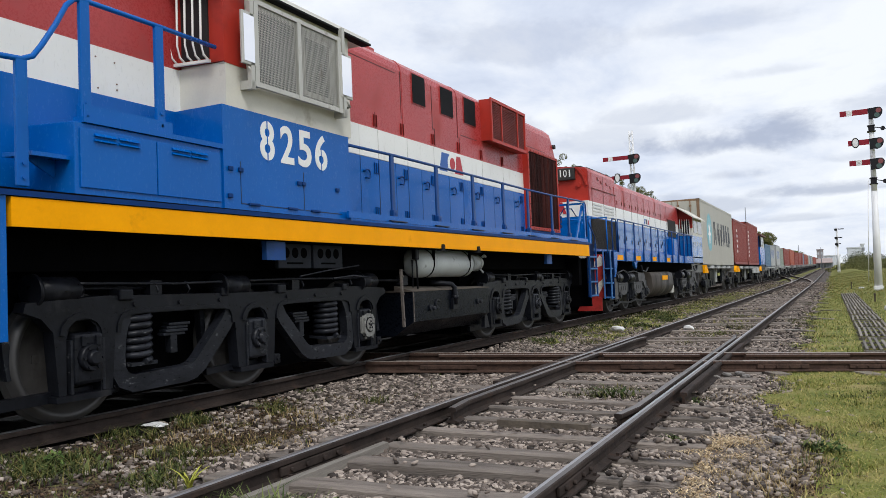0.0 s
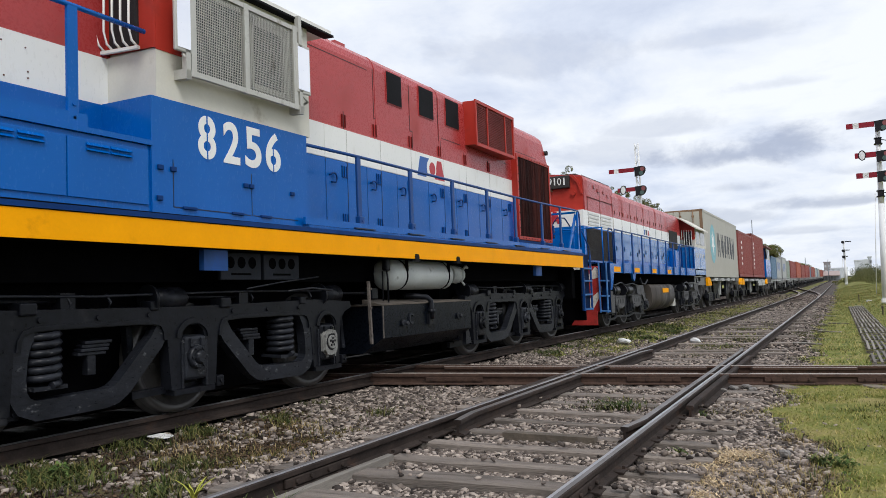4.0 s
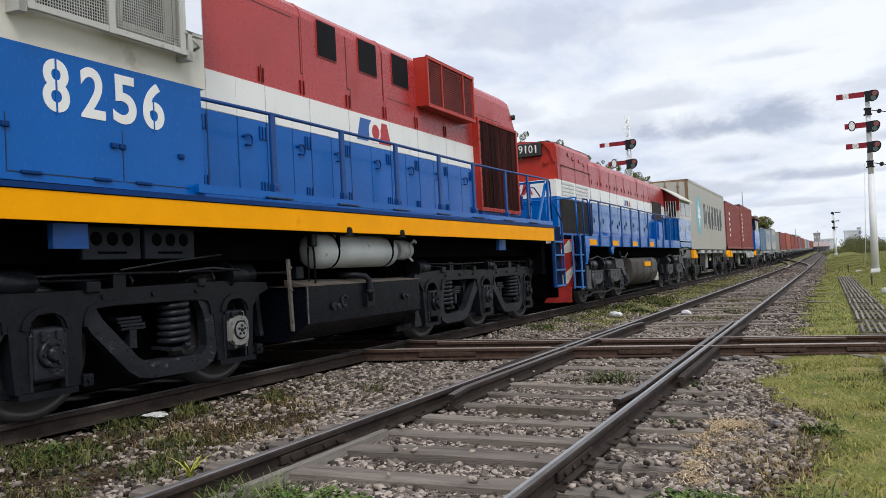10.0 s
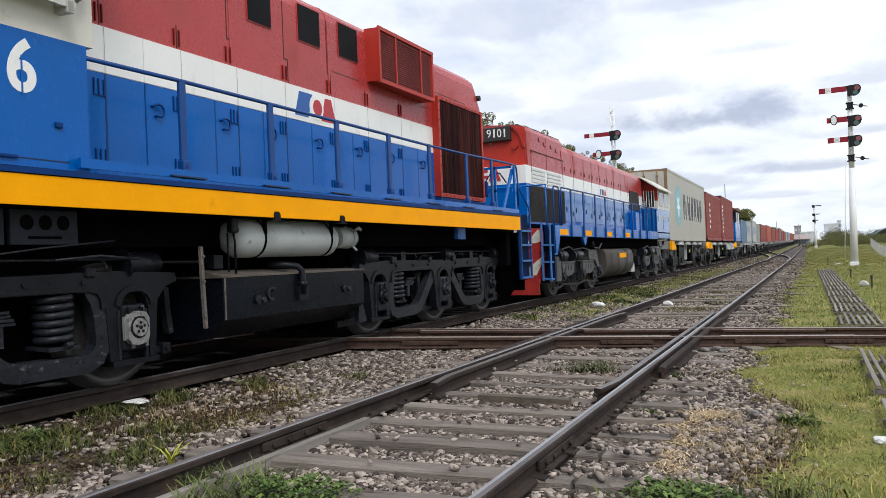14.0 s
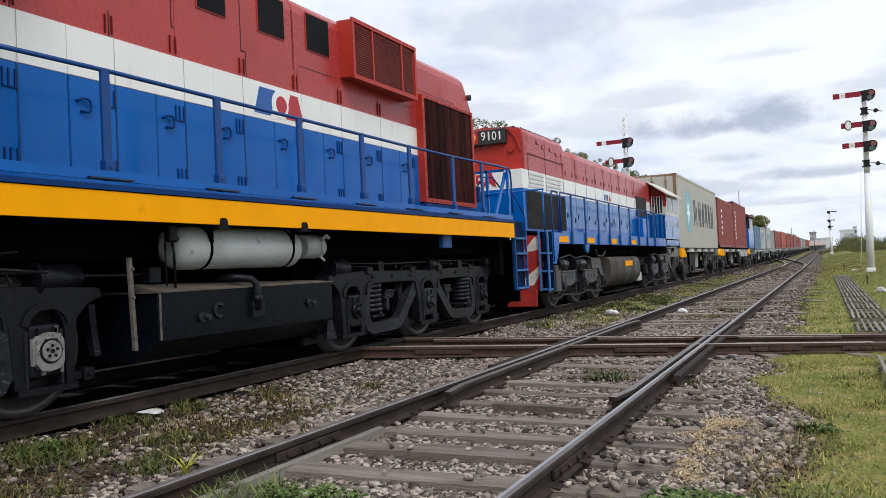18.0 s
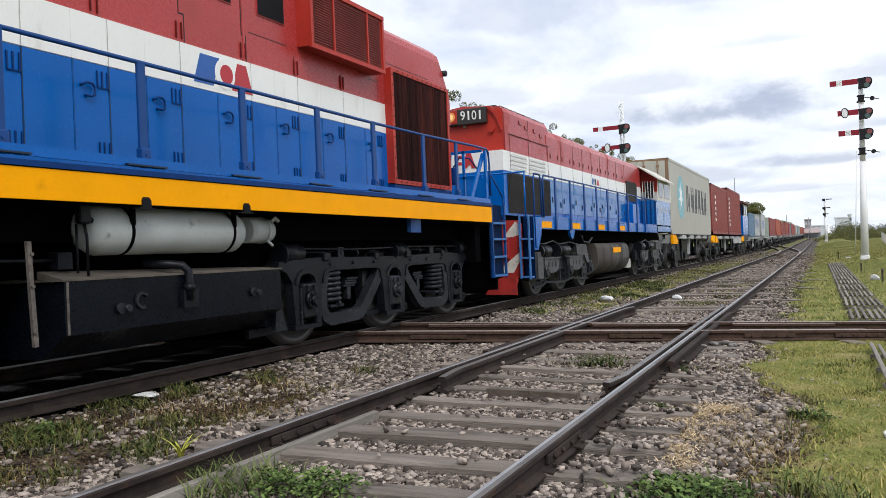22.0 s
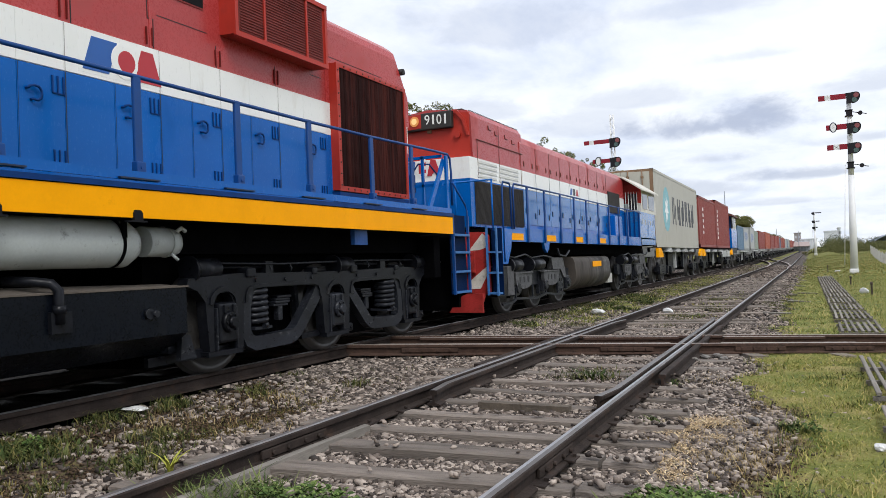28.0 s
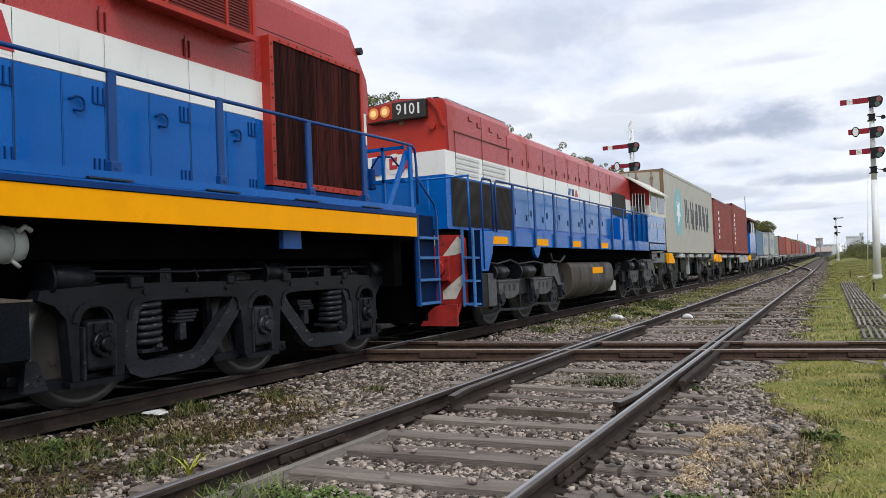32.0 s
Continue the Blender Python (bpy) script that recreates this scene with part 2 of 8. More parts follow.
GRILLB = surf("grey_brown_grille", (0.036, 0.033, 0.031), 0.7, spec=0.15, var=0.25, bump=0.2)
GRILLE = surf("black_louvre", (0.010, 0.010, 0.012), 0.7, spec=0.1, var=0.3, bump=0.2)
DARK = surf("dark_opening", (0.010, 0.010, 0.011), 0.7, var=0.2, bump=0.1)
TANKW = surf("chipped_white_tank", (0.43, 0.46, 0.445), 0.45, var=0.10, scale=2, bump=0.05, dirt=(0.06, 0.05, 0.04), amount=0.22, dirt_scale=8)
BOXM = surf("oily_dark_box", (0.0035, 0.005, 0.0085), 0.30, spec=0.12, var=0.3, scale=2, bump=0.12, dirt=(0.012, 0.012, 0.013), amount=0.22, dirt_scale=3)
TOPD = surf("dusty_box_lid", (0.095, 0.078, 0.062), 0.9, var=0.2, scale=4, bump=0.2, dirt=(0.03, 0.024, 0.02), amount=0.4)
ALU = surf("weathered_alloy", (0.50, 0.49, 0.45), 0.5, 0.35, var=0.08, bump=0.05, dirt=(0.25, 0.22, 0.18), amount=0.25, dirt_scale=5)
BARE = surf("white_bar_paint", (0.75, 0.74, 0.70), 0.5, var=0.05, bump=0.02)
PLATE = surf("chalked_axlebox", (0.20, 0.20, 0.185), 0.8, var=0.3, scale=10, bump=0.2, dirt=(0.025, 0.025, 0.025), amount=0.45, dirt_scale=20)
TIE = surf("weathered_timber", (0.200, 0.168, 0.142), 0.9, var=0.30, scale=2.4, fine=30, bump=0.9, dirt=(0.050, 0.039, 0.033), amount=0.38, dirt_scale=2.2, rand=0.22, stretch=(0.5, 6, 6))
# Sleeper timber with the shade under the train put into its colour.
TIE_SHADE = surf("shade_dark_timber", (0.022, 0.019, 0.017), 0.9, var=0.3, scale=2.4, fine=30, bump=0.9, spec=0.05, dirt=(0.008, 0.007, 0.006), amount=0.5, rand=0.2, stretch=(0.5, 6, 6))
PLANK = surf("grey_planks", (0.20, 0.18, 0.155), 0.9, var=0.28, scale=2, fine=30, bump=0.6, dirt=(0.075, 0.062, 0.05), amount=0.4, rand=0.3, stretch=(6, 0.5, 6))
CONCRETE = surf("concrete", (0.42, 0.41, 0.39), 0.85, var=0.12, bump=0.2, dirt=(0.25, 0.23, 0.2), amount=0.3)
SIGW = surf("white_signal_post", (0.72, 0.72, 0.72), 0.5, var=0.05, bump=0.03, dirt=(0.42, 0.40, 0.37), amount=0.2, dirt_scale=1.5)
SIGR = surf("signal_red", (0.24, 0.015, 0.028), 0.5, spec=0.2, var=0.14, bump=0.03, dirt=(0.12, 0.02, 0.03), amount=0.3, dirt_scale=3)
SIGB = surf("signal_black", (0.013, 0.012, 0.015), 0.5, spec=0.2, var=0.1, bump=0.03)
LENSR = surf("red_lens", (0.20, 0.05, 0.05), 0.2, var=0.05, bump=0)
LENSG = surf("green_lens", (0.05, 0.09, 0.08), 0.2, var=0.05, bump=0)
RACK = surf("blue_black_plate", (0.016, 0.019, 0.026), 0.6, spec=0.15, var=0.3, scale=5, bump=0.2, dirt=(0.035, 0.035, 0.036), amount=0.25, dirt_scale=6)
CHAR = surf("dark_brown_box", (0.022, 0.019, 0.017), 0.6, var=0.2, bump=0.1)
CREASE = surf("dark_blue_crease", (0.002, 0.010, 0.035), 0.5, var=0.1, bump=0)
RUSTD = surf("rust_mark", (0.10, 0.03, 0.02), 0.8, var=0.3, bump=0.1)
REDS = surf("shadowed_red_metal", (0.13, 0.014, 0.012), 0.6, spec=0.1, var=0.2, bump=0.05)
PALEL = surf("pale_grey_louvre", (0.48, 0.48, 0.45), 0.6, var=0.1, bump=0.05)
RUSTY = surf("rusty_bar", (0.2, 0.12, 0.07), 0.85, var=0.3)
# Distance haze is lightened into the window colour.
FARW = surf("hazed_far_window", (0.46, 0.48, 0.52), 0.8, var=0.05, bump=0)
DEBRIS = surf("dull_stone", (0.20, 0.185, 0.17), 0.9, var=0.25, scale=12, bump=0.3)
LOGOB = surf("logo_blue", (0.012, 0.09, 0.34), 0.45, var=0.05, bump=0.02)
LOGOR = surf("logo_red", (0.42, 0.02, 0.03), 0.45, var=0.05, bump=0.02)
CONT_G = surf("grey_container", (0.40, 0.385, 0.33), 0.5, var=0.05, scale=1, bump=0.03, dirt=(0.30, 0.25, 0.18), amount=0.14, dirt_scale=1.5, stretch=(1, 1, 0.4))
CONT_R = surf("oxide_container", (0.24, 0.045, 0.035), 0.55, var=0.10, scale=1, bump=0.05, dirt=(0.15, 0.05, 0.04), amount=0.3, rand=0.12)
CONT_B = surf("blue_container", (0.10, 0.17, 0.25), 0.55, var=0.08, bump=0.04, dirt=(0.12, 0.12, 0.11), amount=0.2, rand=0.12)
CONT_W = surf("pale_container", (0.36, 0.37, 0.36), 0.55, var=0.06, bump=0.04, dirt=(0.24, 0.20, 0.17), amount=0.22, rand=0.2)
CONT_S = surf("sage_container", (0.25, 0.29, 0.24), 0.55, var=0.06, bump=0.04, dirt=(0.2, 0.2, 0.16), amount=0.2)
CONT_O = surf("orange_container", (0.33, 0.075, 0.04), 0.55, var=0.06, bump=0.04, dirt=(0.22, 0.08, 0.05), amount=0.25, rand=0.15)
STARC = surf("pale_blue_decal", (0.20, 0.44, 0.50), 0.6, var=0.10, scale=3, bump=0, dirt=(0.36, 0.40, 0.37), amount=0.3, dirt_scale=2)
LETTER = surf("dark_grey_lettering", (0.035, 0.04, 0.05), 0.55, var=0.1, bump=0)
BARK = surf("bark", (0.10, 0.08, 0.06), 0.95, var=0.3, scale=6, bump=0.8)
LITTER = surf("white_litter", (0.70, 0.70, 0.68), 0.7, var=0.08, scale=20, bump=0.3)
# Pale wall with distance haze put into its colour.
HAZE = surf("hazed_far_wall", (0.60, 0.62, 0.66), 0.9, var=0.08, bump=0)
FARB = surf("far_brown_wall", (0.27, 0.24, 0.245), 0.9, var=0.08, bump=0)
FARD = surf("far_dark", (0.30, 0.32, 0.35), 0.9, var=0.1, bump=0)
FARR = surf("far_red_roof", (0.34, 0.27, 0.25), 0.9, var=0.1, bump=0)


def glass(name):
    m = bpy.data.materials.new(name)
    m.use_nodes = True
    p = m.node_tree.nodes["Principled BSDF"]
    p.inputs["Base Color"].default_value = (0.04, 0.05, 0.055, 1)
    p.inputs["Roughness"].default_value = 0.06
    return m


GLASS = glass("cab_glass")
MIRROR = bpy.data.materials.new("mirror")
MIRROR.use_nodes = True
MIRROR.node_tree.nodes["Principled BSDF"].inputs["Metallic"].default_value = 1.0
MIRROR.node_tree.nodes["Principled BSDF"].inputs["Roughness"].default_value = 0.03
MIRROR.node_tree.nodes["Principled BSDF"].inputs["Base Color"].default_value = (0.9, 0.9, 0.92, 1)


def lamp_mat(name, col, strength):
    m = bpy.data.materials.new(name)
    m.use_nodes = True
    p = m.node_tree.nodes["Principled BSDF"]
    p.inputs["Emission Color"].default_value = (*col, 1)
    p.inputs["Base Color"].default_value = (0.30, 0.14, 0.04, 1)
    p.inputs["Emission Strength"].default_value = strength
    return m


LAMP = lamp_mat("headlamp_glow", (1.0, 0.36, 0.08), 0.40)
LAMPC = lamp_mat("headlamp_core", (1.0, 0.68, 0.30), 0.75)


def leafy(name, a, b, c=None):
    """Foliage and stones: colours by the piece."""
    m = bpy.data.materials.new(name)
    m.use_nodes = True
    n, l = m.node_tree.nodes, m.node_tree.links
    p = n["Principled BSDF"]
    p.inputs["Roughness"].default_value = 0.8
    p.inputs["Specular IOR Level"].default_value = 0.25
    g = n.new("ShaderNodeNewGeometry")
    r = n.new("ShaderNodeValToRGB")
    r.color_ramp.elements[0].color, r.color_ramp.elements[1].color = (*a, 1), (*b, 1)
    if c:
        r.color_ramp.elements.new(0.5).color = (*c, 1)
    l.new(g.outputs["Random Per Island"], r.inputs["Fac"])
    l.new(r.outputs["Color"], p.inputs["Base Color"])
    return m


LEAF = leafy("leaves", (0.060, 0.075, 0.024), (0.24, 0.21, 0.075), (0.125, 0.135, 0.042))
FRESH = leafy("fresh_grass_blades", (0.035, 0.062, 0.014), (0.20, 0.225, 0.080), (0.090, 0.118, 0.032))
LEAFD = leafy("dark_leaves", (0.025, 0.04, 0.014), (0.07, 0.085, 0.03))
GRASSM = leafy("grass_blades", (0.105, 0.145, 0.026), (0.56, 0.44, 0.18), (0.26, 0.265, 0.058))
GRASSF = leafy("far_grass_blades", (0.11, 0.170, 0.034), (0.56, 0.46, 0.19), (0.290, 0.305, 0.078))
BANKL = leafy("bank_scrub", (0.060, 0.075, 0.026), (0.22, 0.20, 0.085), (0.125, 0.135, 0.050))
WEED = leafy("weed_blades", (0.022, 0.036, 0.008), (0.180, 0.150, 0.050), (0.070, 0.088, 0.022))
LEAFW = leafy("broad_weed_leaves", (0.020, 0.038, 0.009), (0.125, 0.140, 0.045), (0.052, 0.078, 0.020))
YPLANT = leafy("yellow_blades", (0.20, 0.26, 0.035), (0.36, 0.36, 0.06))
DRY = leafy("dry_blades", (0.24, 0.16, 0.07), (0.42, 0.33, 0.17))
STONE = leafy("ballast_stones", (0.026, 0.020, 0.017), (0.47, 0.395, 0.335), (0.172, 0.139, 0.117))
MOSSB = leafy("moss_blades", (0.05, 0.05, 0.012), (0.24, 0.17, 0.06), (0.12, 0.105, 0.028))
CLOD = leafy("soil_crumbs", (0.020, 0.013, 0.008), (0.150, 0.098, 0.058), (0.060, 0.038, 0.022))
CLOVER = leafy("clover_leaves", (0.030, 0.060, 0.012), (0.17, 0.23, 0.065), (0.080, 0.130, 0.030))
STRAWB = leafy("straw_bits", (0.24, 0.155, 0.08), (0.86, 0.70, 0.45), (0.46, 0.33, 0.18))

# ---- mesh helpers ----
OFF = {}
EYE_SCALE = [1.0, Vector((0, 0, 0))]      # the cab is enlarged about the camera's eye to fit its view
CAB_EYE_SCALE = [1.0182, Vector((-0.0434, 0, -0.0266))]
# The plan carries a wrong camera roll; level() and upright() refit it to the camera's view.
ROLL_FIT = radians(3.4)
CS, SN = math.cos(ROLL_FIT), math.sin(ROLL_FIT)
PLAN_EYE = (2.387, 1.46)
STRETCH = 1.0264                     # length scale of the train, set to keep its place in the camera's view
SHEETS, TRAIN, DEPTH = set(), set(), {}


def scale_at(x):
    """Scale along the camera's sight line that sets plan places upright, at a distance x across the line."""
    return EYE[2] / (PLAN_EYE[1] * CS + np.clip(np.asarray(x, float) - PLAN_EYE[0], -15, 14) * SN)


def level(v):
    """Plan places (n, 3) on or over the ground, moved along the camera's sight lines onto level ground."""
    v = np.asarray(v, float)
    k = scale_at(v[:, 0])
    return np.stack([EYE[0] + k * ((v[:, 0] - PLAN_EYE[0]) * CS - PLAN_EYE[1] * SN), k * v[:, 1], k * v[:, 2]], 1)


def plumb(v):
    """Plan places (n, 3) on the train to plumb cross-sections that keep their sight lines, mirrored about its middle
    line; with the growth at each.
    """
    x = np.where(v[:, 0] > XC, v[:, 0], 2 * XC - v[:, 0]) - PLAN_EYE[0]
    z = v[:, 2] - PLAN_EYE[1]
    side = x * CS - 1.3 * SN
    k = side / (x * CS + z * SN)
    near = EYE[0] + side
    return np.where(v[:, 0] > XC, near, 2 * XM - near), EYE[2] + (z * CS - x * SN) * k, k


def upright(v, root, parent):
    """Plan places of one part to its places in its thing's space; train parts shift to fit the camera's view."""
    off = OFF[root.name]
    if root.name in SHEETS:
        return level(v) - level([off])[0], 1.0
    if root.name not in TRAIN:
        k = float(scale_at(off[0]))
        return (v - np.array(off)) * k, k
    x, z, k = plumb(v)
    yc = (v[:, 1].min() + v[:, 1].max()) / 2
    kk = DEPTH.get(parent.name) or (STRETCH if (v[:, 1].max() - v[:, 1].min() > 3.0 and v[:, 2].mean() > 1.3) or yc > 35.5 else float(k.mean()))
    y = STRETCH * v[:, 1] + (kk - STRETCH) * (yc - (1.5 if yc < 9 else 4.5))
    return np.stack([x, y, z], 1) - np.array(train_place(off)), kk


def train_place(off):
    return XM, STRETCH * off[1], off[2]


def fit_bmesh(bm, root, parent):
    """Moves a bmesh from the plan into its thing's space; returns the growth used."""
    v = np.array([q.co for q in bm.verts])
    v = v * EYE_SCALE[0] + np.array(EYE_SCALE[1])
    v, kk = upright(v, root, parent) if root is not None else (level(v), 1.0)
    for q, c in zip(bm.verts, v):
        q.co = c
    return kk


def bm_new():
    return bmesh.new()


def bx(bm, x0, x1, y0, y1, z0, z1):
    v = [bm.verts.new(c) for c in ((x0, y0, z0), (x1, y0, z0), (x1, y1, z0), (x0, y1, z0), (x0, y0, z1), (x1, y0, z1), (x1, y1, z1), (x0, y1, z1))]
    for f in ((3, 2, 1, 0), (4, 5, 6, 7), (0, 1, 5, 4), (1, 2, 6, 5), (2, 3, 7, 6), (3, 0, 4, 7)):
        bm.faces.new([v[i] for i in f])
    return bm


def rbx(bm, x0, x1, y0, y1, z0, z1, r=0.01):
    """A box with bevelled edges."""
    t = bmesh.new()
    bx(t, x0, x1, y0, y1, z0, z1)
    bmesh.ops.bevel(t, geom=t.edges[:], offset=r, segments=2, affect="EDGES", profile=0.5)
    join(bm, t)
    return bm


def join(bm, t):
    base = {}
    for v in t.verts:
        base[v] = bm.verts.new(v.co)
    for f in t.faces:
        try:
            g = bm.faces.new([base[v] for v in f.verts])
            g.smooth = f.smooth
        except ValueError:
            pass
    t.free()


def prism(bm, pts, axis, a, b, smooth=False):
    """A polygon (in the two other axes, in order) drawn out along an axis."""
    def at(p, s):
        return (s, p[0], p[1]) if axis == "x" else (p[0], s, p[1]) if axis == "y" else (p[0], p[1], s)
    lo = [bm.verts.new(at(p, a)) for p in pts]
    hi = [bm.verts.new(at(p, b)) for p in pts]
    k = len(pts)
    faces = []
    for i in range(k):
        f = bm.faces.new((lo[i], lo[(i + 1) % k], hi[(i + 1) % k], hi[i]))
        f.smooth = smooth
        faces.append(f)
    faces += [bm.faces.new(lo[::-1]), bm.faces.new(hi)]
    return bm


def cyl(bm, p0, p1, r, n=16, r1=None, cap=True, dome=0.0):
    p0, p1 = Vector(p0), Vector(p1)
    d = (p1 - p0)
    q = d.to_track_quat("Z", "Y")
    r1 = r if r1 is None else r1
    rings = [(p0, r), (p1, r1)]
    if dome:
        w = d.normalized()
        rings = [(p0 - w * dome, r * 0.35), (p0 - w * dome * 0.72, r * 0.75), (p0, r), (p1, r1), (p1 + w * dome * 0.72, r1 * 0.75), (p1 + w * dome, r1 * 0.35)]
    vs = []
    for c, rad in rings:
        vs.append([bm.verts.new(c + q @ Vector((rad * math.cos(2 * math.pi * i / n), rad * math.sin(2 * math.pi * i / n), 0))) for i in range(n)])
    for a, b in zip(vs, vs[1:]):
        for i in range(n):
            f = bm.faces.new((a[i], a[(i + 1) % n], b[(i + 1) % n], b[i]))
            f.smooth = True
    if cap:
        bm.faces.new(vs[0][::-1]); bm.faces.new(vs[-1])
    return bm


def tube(bm, pts, r, n=8):
    """A bent pipe through the points."""
    pts = [Vector(p) for p in pts]
    rings = []
    for i, p in enumerate(pts):
        d = (pts[min(i + 1, len(pts) - 1)] - pts[max(i - 1, 0)]).normalized()
        up = Vector((0, 0, 1)) if abs(d.z) < 0.95 else Vector((1, 0, 0))
        a = d.cross(up).normalized()
        b = a.cross(d).normalized()
        rings.append([bm.verts.new(p + r * (math.cos(2 * math.pi * k / n) * a + math.sin(2 * math.pi * k / n) * b)) for k in range(n)])
    for a, b in zip(rings, rings[1:]):
        for k in range(n):
            f = bm.faces.new((a[k], a[(k + 1) % n], b[(k + 1) % n], b[k]))
            f.smooth = True
    bm.faces.new(rings[0]); bm.faces.new(rings[-1][::-1])
    return bm


def coil(bm, c, r, h, turns, wire, n=14):
    pts = []
    for i in range(int(turns * n) + 1):
        a = 2 * math.pi * i / n
        pts.append((c[0] + r * math.cos(a), c[1] + r * math.sin(a), c[2] + h * i / (turns * n)))
    return tube(bm, pts, wire, 6)


def thing(name, at, label, category, group="", kind=""):
    ob = new(name)
    ob.empty_display_size = 0.3
    OFF[ob.name] = Vector(at)
    if kind == "structure":
        SHEETS.add(ob.name)
    ob.location = level([at])[0]
    return tagged(ob, label, category, group, kind)


def part(name, bm, material, parent, label=""):
    """Links a bmesh, given in world places, as one mesh under a thing or a part."""
    root = parent
    while root is not None and root.parent is not None:
        root = root.parent
    kk = fit_bmesh(bm, root, parent)
    bmesh.ops.recalc_face_normals(bm, faces=bm.faces[:])
    me = bpy.data.meshes.new(name)
    bm.to_mesh(me)
    bm.free()
    for m in material if isinstance(material, (list, tuple)) else (material,):
        me.materials.append(m)
    ob = new(name, me)
    ob.parent = parent
    if root is not None and root.name in TRAIN:
        DEPTH[ob.name] = kk
    return tagged(ob, label)


def again(ob, dx, dy, dz=0.0):
    """The same mesh once more, as another part of the same thing."""
    c = ob.copy()
    scene.collection.objects.link(c)
    root = ob.parent if ob.parent.parent is None else ob.parent.parent
    k = STRETCH if root.name in TRAIN else float(scale_at(OFF[root.name][0]))
    c.location = ob.location + Vector((dx, dy, dz)) * k
    return c


def solid(name, bm, material, label="", category="", group="", kind=""):
    ob = part(name, bm, material, None)
    return tagged(ob, label, category, group, kind)


def lettering(name, text, material, parent, y0, y1, z0, z1, x, depth=0.006, facing="x", bold=0.0):
    """Raised or painted figures on a side that faces +x, or on a front that faces -y (then y0, y1 are x's)."""
    cu = bpy.data.curves.new(name, "FONT")
    cu.body, cu.extrude, cu.offset = text, depth / 2, bold
    tmp = bpy.data.objects.new(name, cu)
    scene.collection.objects.link(tmp)
    me = bpy.data.meshes.new_from_object(tmp.evaluated_get(bpy.context.evaluated_depsgraph_get()))
    bpy.data.objects.remove(tmp)
    co = np.empty(len(me.vertices) * 3)
    me.vertices.foreach_get("co", co)
    co = co.reshape(-1, 3)
    lo, hi = co.min(0), co.max(0)
    u = y0 + (co[:, 0] - lo[0]) / (hi[0] - lo[0]) * (y1 - y0)
    v = z0 + (co[:, 1] - lo[1]) / (hi[1] - lo[1]) * (z1 - z0)
    w = co[:, 2] - lo[2]
    out = np.stack([x + w, u, v], 1) if facing == "x" else np.stack([u, x - w, v], 1)
    root = parent
    while root.parent is not None:
        root = root.parent
    out = upright(out * EYE_SCALE[0] + np.array(EYE_SCALE[1]), root, parent)[0]
    me.vertices.foreach_set("co", out.ravel())
    me.update()
    me.materials.clear()
    me.materials.append(material)
    ob = new(name, me)
    ob.parent = parent
    return ob


XC = -4.007      # middle of the train's track
RT = 0.16        # rail top
XM = EYE[0] + (XC - PLAN_EYE[0]) * CS - 1.3 * SN      # its place after the refit


# ---- ground ----
def smooth01(a, b, v):
    u = np.clip((v - a) / (b - a), 0, 1)
    return u * u * (3 - 2 * u)


def climb(y):
    """The line climbs gently into the distance."""
    y = np.asarray(y, float)
    return 0.0055 * np.where(y < 90, np.clip(y - 60, 0, None) ** 2 / 60, np.clip(y, None, 600) - 75)


def ground_z(x, y):
    x, y = np.asarray(x, float), np.asarray(y, float)
    swell = 0.32 * smooth01(3.4, 5.2, x) * smooth01(24, 48, y) + 0.5 * smooth01(90, 140, y) * smooth01(2.2, 3.4, x)
    bank = 0.8 * smooth01(6.0, 14.0, x) * smooth01(58, 130, y)
    return climb(y) + swell + bank


def wob(x, y, s=1.0):
    return (np.sin(x * 2.1 * s + 1.3) * np.cos(y * 1.7 * s + 0.4) + 0.6 * np.sin(x * 4.7 * s - y * 3.9 * s) + 0.4 * np.cos(y * 6.1 * s + x * 5.3 * s)) / 2.0


def grass_amount(x, y):
    """How much turf covers the ground, 0 to 1."""
    w = wob(x, y)
    edge = np.where(y < 13, 2.34 - 0.035 * (y - 6) - 0.45 * smooth01(8.0, 9.6, y), 1.95)
    right = smooth01(-0.35, 0.25, x - edge + 0.34 * w)
    mid = smooth01(-2.9, -2.3, x) * (1 - smooth01(-1.75, -1.35, x)) * smooth01(0.0, 0.7, w + 0.25) * np.where(y < 8, 0.45, np.where(y < 14, 0.12, 0.85))
    left = smooth01(-2.95, -2.5, x) * (1 - smooth01(-1.6, -1.2, x)) * smooth01(13.5, 16, y) * (0.35 + 0.55 * smooth01(-0.4, 0.4, w))
    inside = 0.7 * (1 - smooth01(0.4, 0.85, np.abs(x))) * smooth01(15, 18, y) * (1 - smooth01(26, 34, y)) * smooth01(-0.2, 0.5, w) * 0.8
    far_left = 1 - smooth01(-8.5, -7.0, x)
    return np.clip(np.maximum.reduce([right, mid, left, inside, far_left]), 0, 1)


def soil_amount(x, y):
    w = wob(x + 7, y, 0.7)
    r = smooth01(1.5, 1.95, x) * (1 - smooth01(2.5, 3.0, x)) * (1 - smooth01(8.6, 10.2, y))
    m = smooth01(-3.3, -2.8, x) * (1 - smooth01(-1.9, -1.4, x)) * (1 - smooth01(6.8, 8.5, y))
    return np.clip(np.maximum(r, m) * smooth01(-0.8, 0.1, w), 0, 1)


